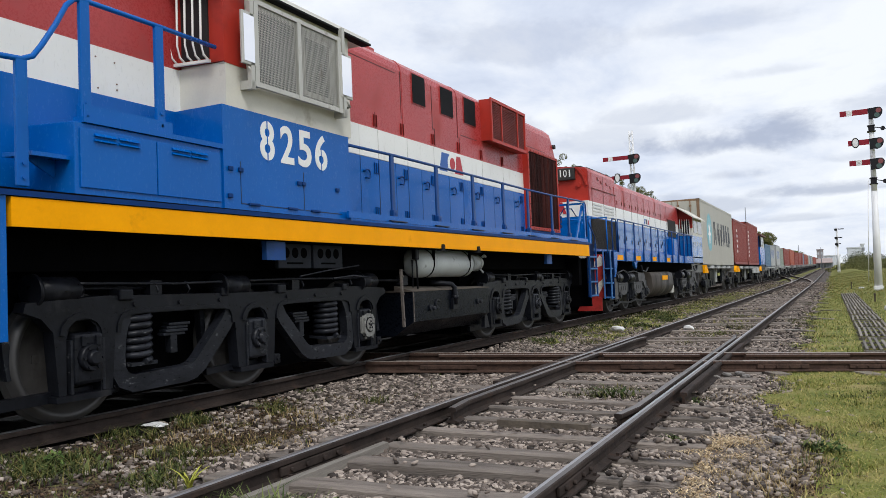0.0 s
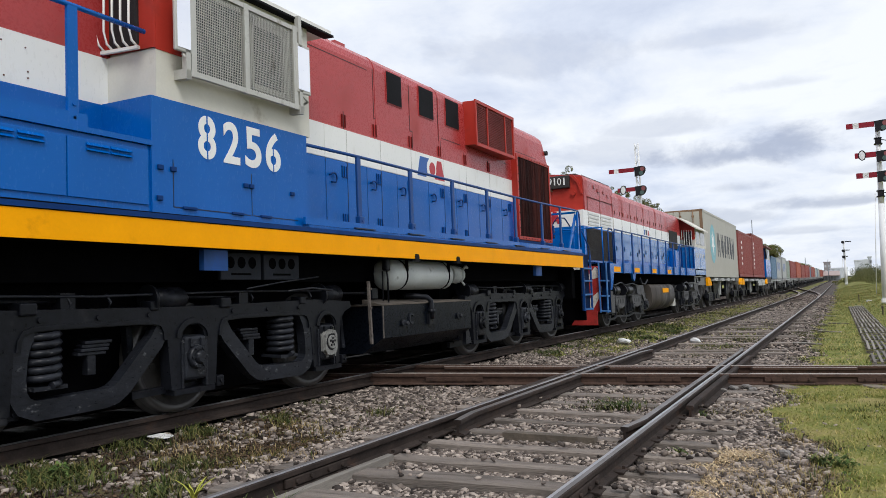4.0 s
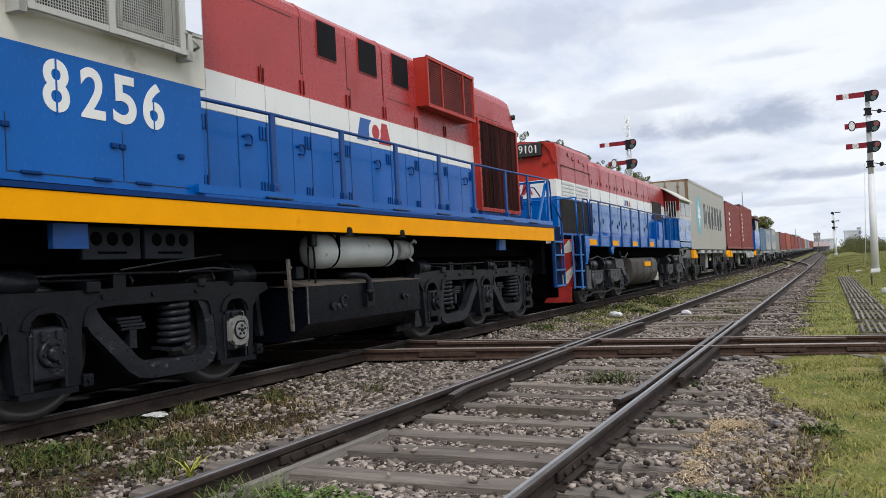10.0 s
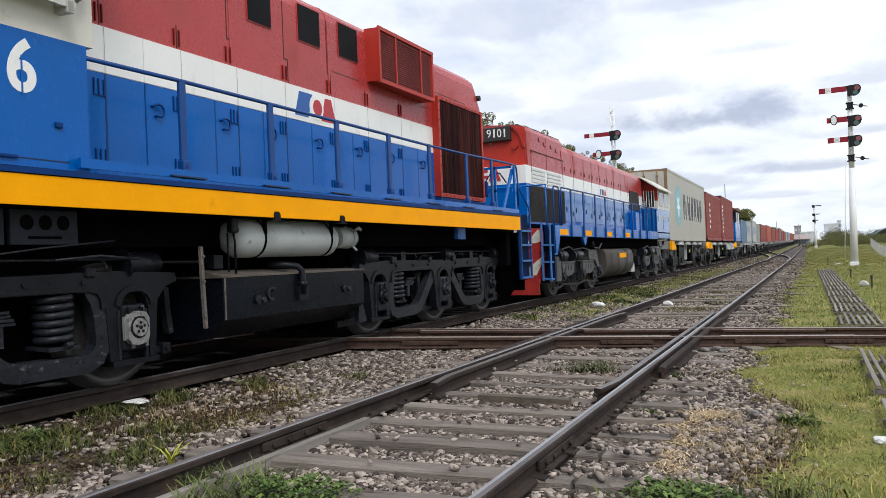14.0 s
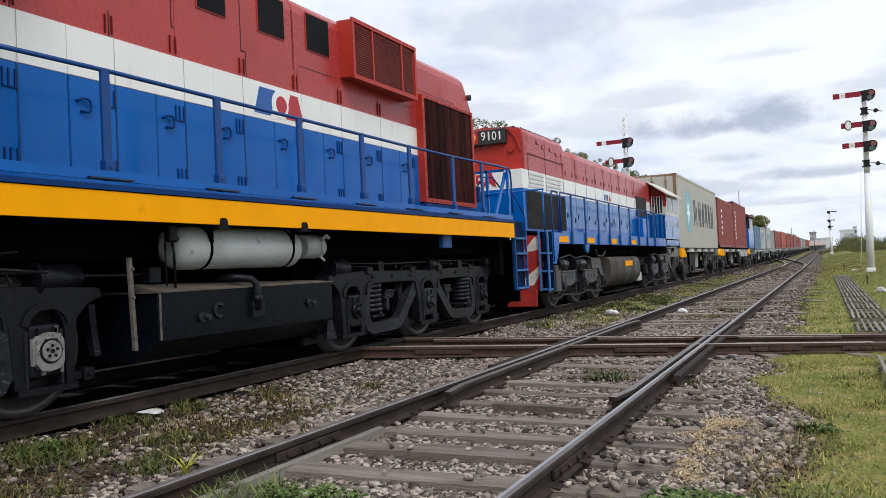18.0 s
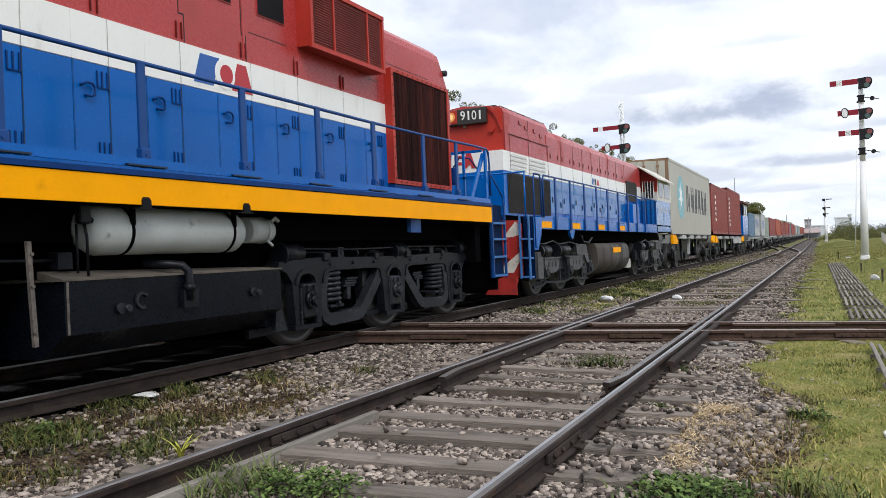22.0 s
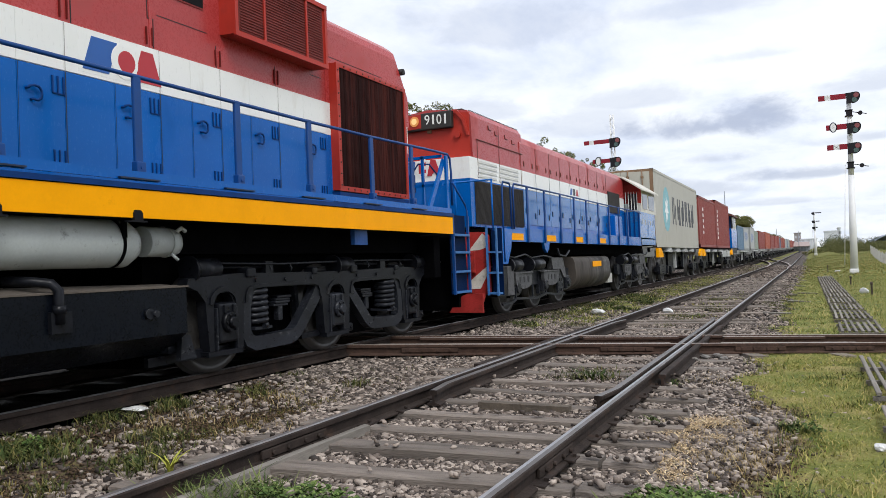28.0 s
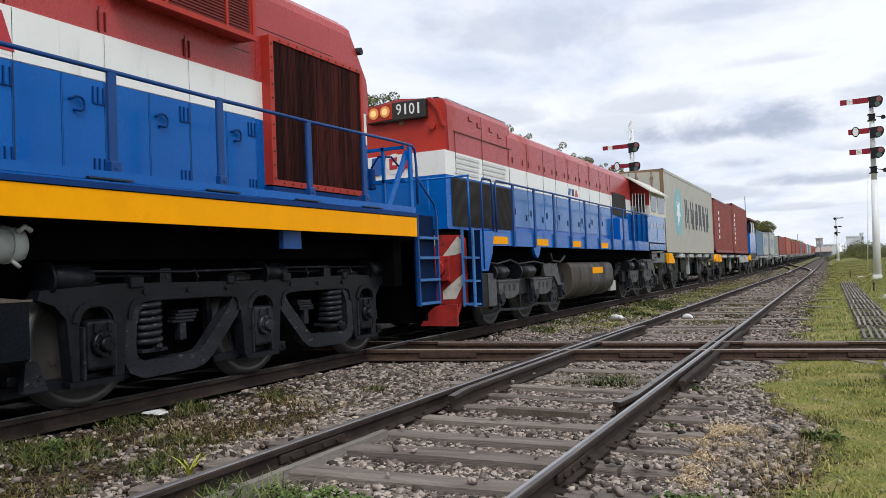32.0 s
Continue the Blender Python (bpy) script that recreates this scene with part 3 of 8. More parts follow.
def make_ground():
    xs = np.concatenate([[-900, -400, -180, -90, -50, -30, -18, -12], np.arange(-9, 8.01, 0.16), [9, 11, 14, 18, 24, 30, 45, 80, 160, 400, 900]])
    ys = np.concatenate([[-300, -80, -25, -10, -4], np.arange(0, 30, 0.16), np.arange(30, 70, 0.8), np.arange(70, 180, 5), [200, 260, 350, 600, 1200, 3000]])
    X, Y = np.meshgrid(xs, ys)
    g, s = grass_amount(X, Y), soil_amount(X, Y)
    Z = ground_z(X, Y) + 0.02 * wob(X, Y) * (np.abs(X) < 9) * (Y < 60) - 0.05 + 0.05 * g
    n, m = X.shape
    v = level(np.stack([X.ravel(), Y.ravel(), Z.ravel()], 1))
    i = (np.arange(n - 1)[:, None] * m + np.arange(m - 1)[None]).ravel()
    me = bpy.data.meshes.new("ground")
    me.from_pydata(v.tolist(), [], np.stack([i, i + 1, i + m + 1, i + m], 1).tolist())
    at = me.attributes.new("zone", "FLOAT_COLOR", "POINT")
    # Strip along the train's track where its shade is painted into the ground.
    train_shade = smooth01(-6.3, -5.9, X) * (1 - smooth01(-3.0, -2.45, X + 0.18 * wob(X, Y, 1.6)))
    col = np.stack([g.ravel(), s.ravel(), train_shade.ravel(), 0 * g.ravel() + 1], 1)
    at.data.foreach_set("color", col.ravel())
    me.polygons.foreach_set("use_smooth", [True] * len(me.polygons))
    ob = new("ground", me)
    m_ = bpy.data.materials.new("ground_soil_turf")
    m_.use_nodes = True
    nd, l = m_.node_tree.nodes, m_.node_tree.links
    p = nd["Principled BSDF"]
    p.inputs["Roughness"].default_value = 0.95
    p.inputs["Specular IOR Level"].default_value = 0.2
    tc = nd.new("ShaderNodeTexCoord")
    zone = nd.new("ShaderNodeAttribute"); zone.attribute_name = "zone"
    sep = nd.new("ShaderNodeSeparateColor")
    l.new(zone.outputs["Color"], sep.inputs[0])

    def noise_(s_, d=6.0):
        t = nd.new("ShaderNodeTexNoise")
        t.inputs["Scale"].default_value, t.inputs["Detail"].default_value = s_, d
        l.new(tc.outputs["Object"], t.inputs["Vector"])
        return t.outputs["Fac"]

    def ramp(src, *stops):
        r = nd.new("ShaderNodeValToRGB")
        el = r.color_ramp.elements
        el[0].position, el[0].color = stops[0][0], (*stops[0][1], 1)
        el[1].position, el[1].color = stops[-1][0], (*stops[-1][1], 1)
        for a, c in stops[1:-1]:
            el.new(a).color = (*c, 1)
        l.new(src, r.inputs["Fac"])
        return r.outputs["Color"]

    vor = nd.new("ShaderNodeTexVoronoi")
    vor.inputs["Scale"].default_value = 26.0
    l.new(tc.outputs["Object"], vor.inputs["Vector"])
    stone = ramp(vor.outputs["Color"], (0.15, (0.030, 0.025, 0.022)), (0.5, (0.085, 0.070, 0.062)), (0.9, (0.19, 0.165, 0.145)))
    turf = ramp(noise_(2.2, 9.0), (0.30, (0.075, 0.10, 0.022)), (0.5, (0.170, 0.178, 0.044)), (0.70, (0.29, 0.235, 0.095)))
    soil = ramp(noise_(7.0, 9.0), (0.32, (0.042, 0.029, 0.020)), (0.55, (0.090, 0.063, 0.043)), (0.72, (0.19, 0.138, 0.092)))

    def mixc(f, a, b):
        x = nd.new("ShaderNodeMix"); x.data_type = "RGBA"
        l.new(f, x.inputs["Factor"]); l.new(a, x.inputs[6]); l.new(b, x.inputs[7])
        return x.outputs[2]

    def edge(src, n_):
        a = nd.new("ShaderNodeMath"); a.operation = "ADD"
        l.new(src, a.inputs[0]); l.new(n_, a.inputs[1])
        r = nd.new("ShaderNodeMapRange")
        r.inputs["From Min"].default_value, r.inputs["From Max"].default_value = 0.85, 1.12
        l.new(a.outputs[0], r.inputs["Value"])
        return r.outputs[0]

    n5 = noise_(9.0, 6.0)
    c1 = mixc(edge(sep.outputs["Green"], n5), stone, soil)
    c2 = mixc(edge(sep.outputs["Red"], n5), c1, turf)
    # Near-black ramp paints the shade below and beside the train.
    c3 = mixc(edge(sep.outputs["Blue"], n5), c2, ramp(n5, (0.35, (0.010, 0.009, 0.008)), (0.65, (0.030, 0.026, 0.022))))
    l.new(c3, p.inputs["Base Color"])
    b = nd.new("ShaderNodeBump")
    b.inputs["Strength"].default_value, b.inputs["Distance"].default_value = 0.7, 0.03
    l.new(vor.outputs["Distance"], b.inputs["Height"])
    l.new(b.outputs[0], p.inputs["Normal"])
    me.materials.append(m_)
    tagged(ob, "gravel ballast, bare soil and patchy green turf beside the rails", "ground", kind="structure")


make_ground()


def bulk(name, verts, quads, material, label, category):
    me = bpy.data.meshes.new(name)
    nv, nq = len(verts), len(quads)
    me.vertices.add(nv); me.vertices.foreach_set("co", level(verts).astype(np.float32).ravel())
    me.loops.add(nq * 4); me.loops.foreach_set("vertex_index", np.asarray(quads, np.int32).ravel())
    me.polygons.add(nq)
    me.polygons.foreach_set("loop_start", np.arange(0, nq * 4, 4, dtype=np.int32))
    me.update(calc_edges=True)
    me.validate()
    me.materials.append(material)
    return tagged(new(name, me), label, category, kind="stuff")


# ---- rails ----
PROFILE = [(-0.065, 0.02), (0.065, 0.02), (0.065, 0.032), (0.012, 0.05), (0.012, 0.112), (0.036, 0.124), (0.036, 0.152), (0.029, 0.16), (0.004, 0.161), (-0.004, 0.161), (-0.029, 0.16), (-0.036, 0.152), (-0.036, 0.124), (-0.012, 0.112), (-0.012, 0.05), (-0.065, 0.032)]


def rail(name, path, parent, label="", dz=0.0, bright=True, mats=None, inner=0):
    """A flat-bottomed rail along a line of (x, y), its running face worn bright."""
    bm = bm_new()
    rings = []
    k = len(PROFILE)
    for i, (x, y) in enumerate(path):
        ax, ay = path[max(i - 1, 0)]
        bx_, by_ = path[min(i + 1, len(path) - 1)]
        d = Vector((bx_ - ax, by_ - ay, 0)).normalized()
        side = Vector((d.y, -d.x, 0))
        rings.append([bm.verts.new(Vector((x, y, z + dz + float(climb(y)))) + side * u) for u, z in PROFILE])
    for a, b in zip(rings, rings[1:]):
        for j in range(k):
            f = bm.faces.new((a[j], a[(j + 1) % k], b[(j + 1) % k], b[j]))
            f.material_index = 0 if not bright or j < 7 or j > 9 else 1 if inner == 0 or j == 8 - inner else 2
    bm.faces.new(rings[0]); bm.faces.new(rings[-1][::-1])
    return part(name, bm, mats or (RAIL, STEEL, RAILM), parent, label)


def straight(x, y0, y1):
    ys = [y0] + [v for v in (20, 60, 65, 70, 75, 80, 85, 90, 150, 300) if y0 < v < y1] + [y1]
    return [(x, y) for y in ys]


G2 = 0.873
track_a = thing("railway_track", (XC, 10, 0), "broad-gauge track under the freight train, rusty rails", "railway track", kind="structure")
for rx in (-4.396, XC + G2):
    # The far rail's top is coloured dark in place of the train's shade.
    rail("rail", straight(rx, -12, 600), track_a, "", 0.0, rx > -4)
track_b = thing("railway_track", (0, 10, 0), "empty broad-gauge track with bright-topped rails on weathered sleepers", "railway track", kind="structure")
for sx in (-G2, G2):
    rail("rail", straight(sx, -8, 600), track_b, inner=1 if sx < 0 else -1)
rail("guard_rail", [(0.70, 7.0), (0.757, 7.5), (0.757, 15.6), (0.70, 16.2)], track_b, "short guard rail laid inside the running rail", -0.004, True, (RAIL, RAILM))
rail("guard_rail", [(-0.70, 6.55), (-0.757, 7.0), (-0.757, 14.2), (-0.70, 14.8)], track_b, "", -0.004, True, (RAIL, RAILM))
rail("wing_rail", [(1.00, 8.55), (0.985, 8.7), (0.985, 14.5), (1.00, 14.7)], track_b, "", -0.010, False)
rail("wing_rail", [(-0.99, 8.3), (-0.985, 8.5), (-0.985, 13.2)], track_b, "", -0.010, False)

# metre-gauge line that crosses both tracks on the skew
SK = 0.634
track_c = thing("crossing_track", (0, 11.5, 0), "narrow-gauge track crossing on the skew, rusty brown rails", "railway track", kind="structure")
for c0 in (10.99, 12.19):
    rail("rail", [(x, c0 + SK * x) for x in (-12.0, -2.99, 0.0, 15.0)], track_c, "", -0.004, True, (RAILC, RAILT))
for c0, segs in ((11.15, ((-2.85, -1.05), (-0.62, 0.62), (1.25, 3.0))), (12.03, ((-2.7, -1.0), (-0.65, 0.6), (1.2, 2.6)))):
    for a, b in segs:
        rail("guard_rail", [(a, c0 + SK * a), (b, c0 + SK * b)], track_c, "", -0.012, True, (RAILC, RAILT))


def fishplate(x, y, side, parent, ang=0.0):
    """A joint bar with its bolts beside a rail."""
    bm = bm_new()
    rbx(bm, -0.012, 0.012, -0.38, 0.38, 0.052, 0.112, 0.006)
    for k in (-0.27, -0.1, 0.1, 0.27):
        cyl(bm, (0.008, k, 0.082), (0.034, k, 0.082), 0.016, 6)
    if side < 0:
        bmesh.ops.rotate(bm, verts=bm.verts[:], cent=(0, 0, 0), matrix=Matrix.Rotation(math.pi, 3, "Z"))
    bmesh.ops.rotate(bm, verts=bm.verts[:], cent=(0, 0, 0), matrix=Matrix.Rotation(ang, 3, "Z"))
    bmesh.ops.translate(bm, vec=(x, y, 0), verts=bm.verts[:])
    return part("fishplate", bm, RAILC if ang else RAIL, parent)


fishplate(-0.873 + 0.027, 4.62, 1, track_b)
fishplate(0.873 + 0.027, 5.05, 1, track_b)
ANG = -math.atan2(1, SK)
for u in (-2.2, 0.1, 1.75, 2.9):
    fishplate(u + 0.015, 10.99 + SK * u - 0.023, 1, track_c, ANG)

# crossover between the two tracks in the distance
track_d = thing("crossover_track", (-2, 95, 0), "curved turnout rails leading from one track to the other", "railway track", kind="structure")


def cross_x(y, off):
    """Leaves the near track on a curve, runs straight and bends into the train's track."""
    if y < 101:
        c = -0.0021 * max(0.0, y - 70.5) ** 2
    else:
        c = -1.953 - 0.128 * (y - 101) + 0.0020 * (y - 101) ** 2
    return max(c, -4.007) + off


for off in (-G2, -G2 + 0.10, G2 - 0.10, G2):
    rail("rail", [(cross_x(y, off), y) for y in range(66, 126, 2)], track_d, "", 0.004, True, (RAILC, RAILT))
for yy in (60.0, 61.4, 70.0):
    bm = bm_new()
    bx(bm, -1.4, 1.5, yy - 0.13, yy + 0.13, 0.0 + climb(yy), 0.045 + climb(yy))
    part("sleeper", bm, TIE, track_b)

# ---- sleepers ----
rnd = random.Random(5)


def sleeper(parent, x0, x1, y, skew, w=0.24, top=0.042, material=TIE):
    bm = bm_new()
    n = 6
    pts = []
    for i in range(n + 1):
        x = x0 + (x1 - x0) * i / n
        pts.append((x, y + skew * (x - (x0 + x1) / 2) + rnd.uniform(-0.008, 0.008)))
    rows = []
    for x, yy in pts:
        d = rnd.uniform(-0.008, 0.006)
        h = w / 2 + rnd.uniform(-0.012, 0.008)
        rows.append([bm.verts.new(c) for c in ((x, yy - h, -0.12), (x, yy - h, top + d - 0.012), (x, yy - h + 0.02, top + d), (x, yy + h - 0.02, top + d - 0.003), (x, yy + h, top + d - 0.014), (x, yy + h, -0.12))])
    for a, b in zip(rows, rows[1:]):
        for k in range(5):
            bm.faces.new((a[k], b[k], b[k + 1], a[k + 1]))
    bm.faces.new(rows[0][::-1]); bm.faces.new(rows[-1])
    return part("sleeper", bm, material, parent)


for i in range(10):
    y = 2.55 + 0.635 * i + rnd.uniform(-0.03, 0.03)
    if i in (3, 4):      # two broken sleepers
        sleeper(track_b, -1.32, 1.12, y, 0.22)
        sleeper(track_b, 1.15, 1.47, y + 0.30, 0.22, 0.25)
    else:
        sleeper(track_b, -1.33 + rnd.uniform(-0.05, 0.05), 1.47 + rnd.uniform(-0.04, 0.05), y, 0.22, 0.180 + rnd.uniform(-0.03, 0.02), 0.040 + rnd.uniform(-0.012, 0.008))
for i in range(14):
    sleeper(track_b, -1.35, 1.45, 1.92 - 0.635 * i, 0.04 * (1.92 - 0.635 * i), 0.24, 0.036)
for i in range(9):
    sleeper(track_b, -1.55, 1.5, 9.15 + 0.72 * i, 0.36, 0.25, 0.012)
for i in range(46):
    sleeper(track_b, -1.35, 1.4, 16.2 + 0.66 * i, 0.0435 * (16.2 + 0.66 * i), 0.24, 0.030 if i % 7 in (0, 1, 4) else rnd.uniform(-0.045, -0.005))
# Sleepers under the train take the timber with shade in its colour.
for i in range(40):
    sleeper(track_a, -4.72, -2.89, 1.5 + 0.66 * i, 0.055 * (1.5 + 0.66 * i), 0.24, -0.005, TIE_SHADE)
for i in range(9):
    u = 1.6 + 1.1 * i
    bm = bm_new()
    bx(bm, -0.12, 0.12, -0.35, 1.5, -0.1, 0.02)
    bmesh.ops.rotate(bm, verts=bm.verts[:], cent=(0, 0, 0), matrix=Matrix.Rotation(math.atan(SK), 3, "Z"))
    bmesh.ops.translate(bm, vec=(u, 10.99 + SK * u, 0), verts=bm.verts[:])
    part("sleeper", bm, TIE, track_c)

# tie plates and spikes along the near rails
for sx in (-G2, G2):
    for i in range(10):
        y = 2.55 + 0.635 * i + 0.22 * (sx - 0.07)
        bm = bm_new()
        rbx(bm, sx - 0.105, sx + 0.105, y - 0.08, y + 0.08, 0.028, 0.046, 0.004)
        for dx, dy in ((-0.078, -0.04), (0.078, 0.04)):
            bx(bm, sx + dx - 0.012, sx + dx + 0.012, y + dy - 0.012, y + dy + 0.012, 0.04, 0.066)
        part("tie_plate", bm, RAIL, track_b)
bm = bm_new()
prism(bm, [(-0.785, -0.02), (-0.728, -0.02), (-0.730, 0.056), (-0.778, 0.060)], "y", 2.2, 5.45)
part("timber_strip", bm, PLANK, track_b, "pale weathered timber strip beside the rail")


# ---- ballast stones and blades ----
def stones(name, count, area, size, seed, keep, label, material=STONE, rounded=False):
    r = np.random.RandomState(seed)
    x0, x1, y0, y1 = area
    x, y = r.uniform(x0, x1, count), r.uniform(y0, y1, count)
    ok = r.uniform(0, 1, count) < keep(x, y)
    for rx in (-G2, G2, XC + G2, -4.396):
        ok &= np.abs(x - rx) > 0.075
    for c0 in (10.99, 12.19, 11.15, 12.03):
        ok &= np.abs(y - c0 - SK * x) > 0.095
    ph = (y - 2.55 - 0.22 * (x - 0.07)) / 0.635
    tie = (np.abs(ph - np.round(ph)) < 0.115) & (y < 9.2) & (np.abs(x) < 1.5)
    ok &= ~tie | (r.uniform(0, 1, count) < np.where(x > 1.0, 0.12, 0.012))
    x, y = x[ok], y[ok]
    n = len(x)
    cube = np.array([(a, b, c) for a in (-1, 1) for b in (-1, 1) for c in (-1, 1)], float)
    if rounded:
        cube = np.concatenate([cube * 0.90, 1.12 * np.array([(1, 0, 0), (-1, 0, 0), (0, 1, 0), (0, -1, 0), (0, 0, 1), (0, 0, -1)], float)])
    s = size[0] + (size[1] - size[0]) * r.beta(1.4, 3.0, n)
    v = cube[None] * r.uniform(0.50 if rounded else 0.45, 1.0, (n, len(cube), 3)) * s[:, None, None] * np.stack([np.ones(n), r.uniform(0.6, 1.0, n), r.uniform(0.45, 0.8, n)], 1)[:, None]
    a, b = r.uniform(0, 6.28, n), r.uniform(-0.5, 0.5, n)
    ca, sa, cb, sb = np.cos(a), np.sin(a), np.cos(b), np.sin(b)
    X = v[..., 0] * ca[:, None] - v[..., 1] * sa[:, None]
    Y = v[..., 0] * sa[:, None] + v[..., 1] * ca[:, None]
    Zz = v[..., 2] * cb[:, None] + X * sb[:, None]
    lift = np.where(tie[ok], 0.085, 0.0)
    V = np.stack([X + x[:, None], Y + y[:, None], Zz + (ground_z(x, y) - 0.030 + 0.02 * wob(x, y) + r.uniform(0, 0.020, n) + lift)[:, None]], -1).reshape(-1, 3)
    q = np.array([(0, 1, 3, 2), (4, 6, 7, 5), (0, 4, 5, 1), (2, 3, 7, 6), (0, 2, 6, 4), (1, 5, 7, 3)])
    if rounded:
        q = []
        for ax, (u, w) in ((0, (1, 2)), (1, (0, 2)), (2, (0, 1))):
            for a, b in ((-1, -1), (-1, 1), (1, -1), (1, 1)):
                e = [0, 0, 0]
                e[u], e[w] = a, b
                ends = []
                for d in (-1, 1):
                    e[ax] = d
                    ends.append(4 * (e[0] > 0) + 2 * (e[1] > 0) + (e[2] > 0))
                f, g = 8 + 2 * u + (a < 0), 8 + 2 * w + (b < 0)
                turn = a * b * (1 if ax != 1 else -1)
                q.append((ends[0], f, ends[1], g) if turn > 0 else (ends[0], g, ends[1], f))
        q = np.array(q)
    Q = (np.arange(n)[:, None, None] * len(cube) + q[None]).reshape(-1, 4)
    return bulk(name, V, Q, material, label, "gravel")


def ballast(x, y):
    return np.clip(1.05 - grass_amount(x, y) - np.where(x > 0, 0.62, 0.86) * soil_amount(x, y), 0.04, 1) * (x > -3.2) * (1 - 0.55 * (1 - smooth01(-3.0, -2.3, x)) * (y < 7.5)) * (1 - 0.35 * smooth01(1.75, 2.15, x) * (y < 9.6))


stones("ballast", 26000, (-3.1, 2.6, -7.5, 2.4), (0.022, 0.055), 7, ballast, "loose grey-brown crushed stone behind the viewpoint")
stones("ballast", 48000, (-3.1, 3.0, 2.4, 6.4), (0.015, 0.044), 3, ballast, "loose grey-brown crushed stone between the sleepers", rounded=True)
stones("ballast", 37000, (-3.1, 3.0, 6.4, 9.5), (0.015, 0.046), 8, ballast, "loose grey-brown crushed stone short of the crossing")
stones("soil_crumbs", 26000, (-3.2, -1.4, 2.5, 8.0), (0.006, 0.020), 9, lambda x, y: soil_amount(x, y) * (0.35 + 0.65 * smooth01(-0.3, 0.3, wob(x, y, 1.4))), "brown soil crumbs and dead leaf litter", CLOD)
stones("soil_crumbs", 9000, (1.5, 2.9, 4.4, 10.4), (0.005, 0.016), 10, soil_amount, "brown soil crumbs beside the turf", CLOD)
stones("ballast", 30000, (-3.1, 2.8, 9.5, 18), (0.022, 0.050), 4, ballast, "loose grey-brown crushed stone round the crossing")
stones("ballast", 12000, (-3.1, 1.8, 18, 40), (0.03, 0.06), 5, ballast, "grey crushed stone along the far track")
stones("ballast", 12000, (-6.0, 2.4, 40, 84), (0.05, 0.10), 6, lambda x, y: np.clip(1.1 - grass_amount(x, y), 0.1, 1), "grey crushed stone round the far turnout")


def blades(name, pts, h, w, material, seed, label, lean=0.5, category="grass", lift=0.0):
    """Bent tapering blades, one at each point; h and w are ranges."""
    r = np.random.RandomState(seed)
    n = len(pts)
    a = r.uniform(0, 6.28, n)
    hh, ww = r.uniform(h[0], h[1], n), r.uniform(w[0], w[1], n)
    ln = r.uniform(0.1, lean, n) * hh
    d, sd = np.stack([np.cos(a), np.sin(a)], 1), np.stack([-np.sin(a), np.cos(a)], 1)
    zb = ground_z(pts[:, 0], pts[:, 1]) - 0.02 + lift
    V = np.zeros((n, 6, 3))
    for k, (t, wd) in enumerate(((0, 0.8), (0.55, 1.0), (1.0, 0.12))):
        c = pts + d * (ln * t * t)[:, None]
        z = zb + hh * t * (1 - 0.18 * t)
        for j, sgn in enumerate((-1, 1)):
            V[:, 2 * k + j, :2] = c + sd * (sgn * ww * wd / 2)[:, None]
            V[:, 2 * k + j, 2] = z
    q = np.array([(0, 1, 3, 2), (2, 3, 5, 4)])
    Q = (np.arange(n)[:, None, None] * 6 + q[None]).reshape(-1, 4)
    return bulk(name, V.reshape(-1, 3), Q, material, label, category)


def scatter(n, area, seed, weight):
    r = np.random.RandomState(seed)
    p = np.stack([r.uniform(area[0], area[1], n), r.uniform(area[2], area[3], n)], 1)
    return p[r.uniform(0, 1, n) < weight(p[:, 0], p[:, 1])]


def clumps(spots, per, seed):
    r = np.random.RandomState(seed)
    return np.concatenate([np.stack([r.normal(x, s * 0.45, int(per * s * s * 30)), r.normal(y, s * 0.6, int(per * s * s * 30))], 1) for x, y, s in spots])


blades("turf", scatter(95000, (1.6, 5.2, 4.2, 13.5), 11, lambda x, y: grass_amount(x, y) ** 1.5 * (0.45 + 0.55 * smooth01(-0.5, 0.4, wob(x - 3, y + 5, 1.7)))), (0.018, 0.075), (0.003, 0.007), GRASSM, 21, "short green and straw-coloured turf", 1.7)
blades("turf", scatter(30000, (2.2, 7.0, -7, 4.2), 16, lambda x, y: grass_amount(x, y) ** 1.5), (0.02, 0.08), (0.005, 0.010), GRASSM, 30, "short turf round the viewpoint", 1.7)
blades("turf", scatter(26000, (1.6, 14.0, 48, 125), 18, lambda x, y: grass_amount(x, y) ** 1.5 * (0.3 + 0.7 * smooth01(-0.5, 0.4, wob(x, y, 0.35)))), (0.04, 0.14), (0.03, 0.07), GRASSM, 35, "rough mottled grass beside the far line", 1.5)
blades("turf", scatter(70000, (-3.0, 9.0, 13.5, 48), 12, lambda x, y: grass_amount(x, y) ** 1.5), (0.03, 0.11), (0.008, 0.018), GRASSF, 22, "rough turf beside the far track", 1.6)
blades("turf", scatter(6000, (-3.0, -1.3, 3.0, 9.5), 13, lambda x, y: grass_amount(x, y)), (0.02, 0.08), (0.004, 0.009), WEED, 23, "thin turf between the two tracks", 0.9)
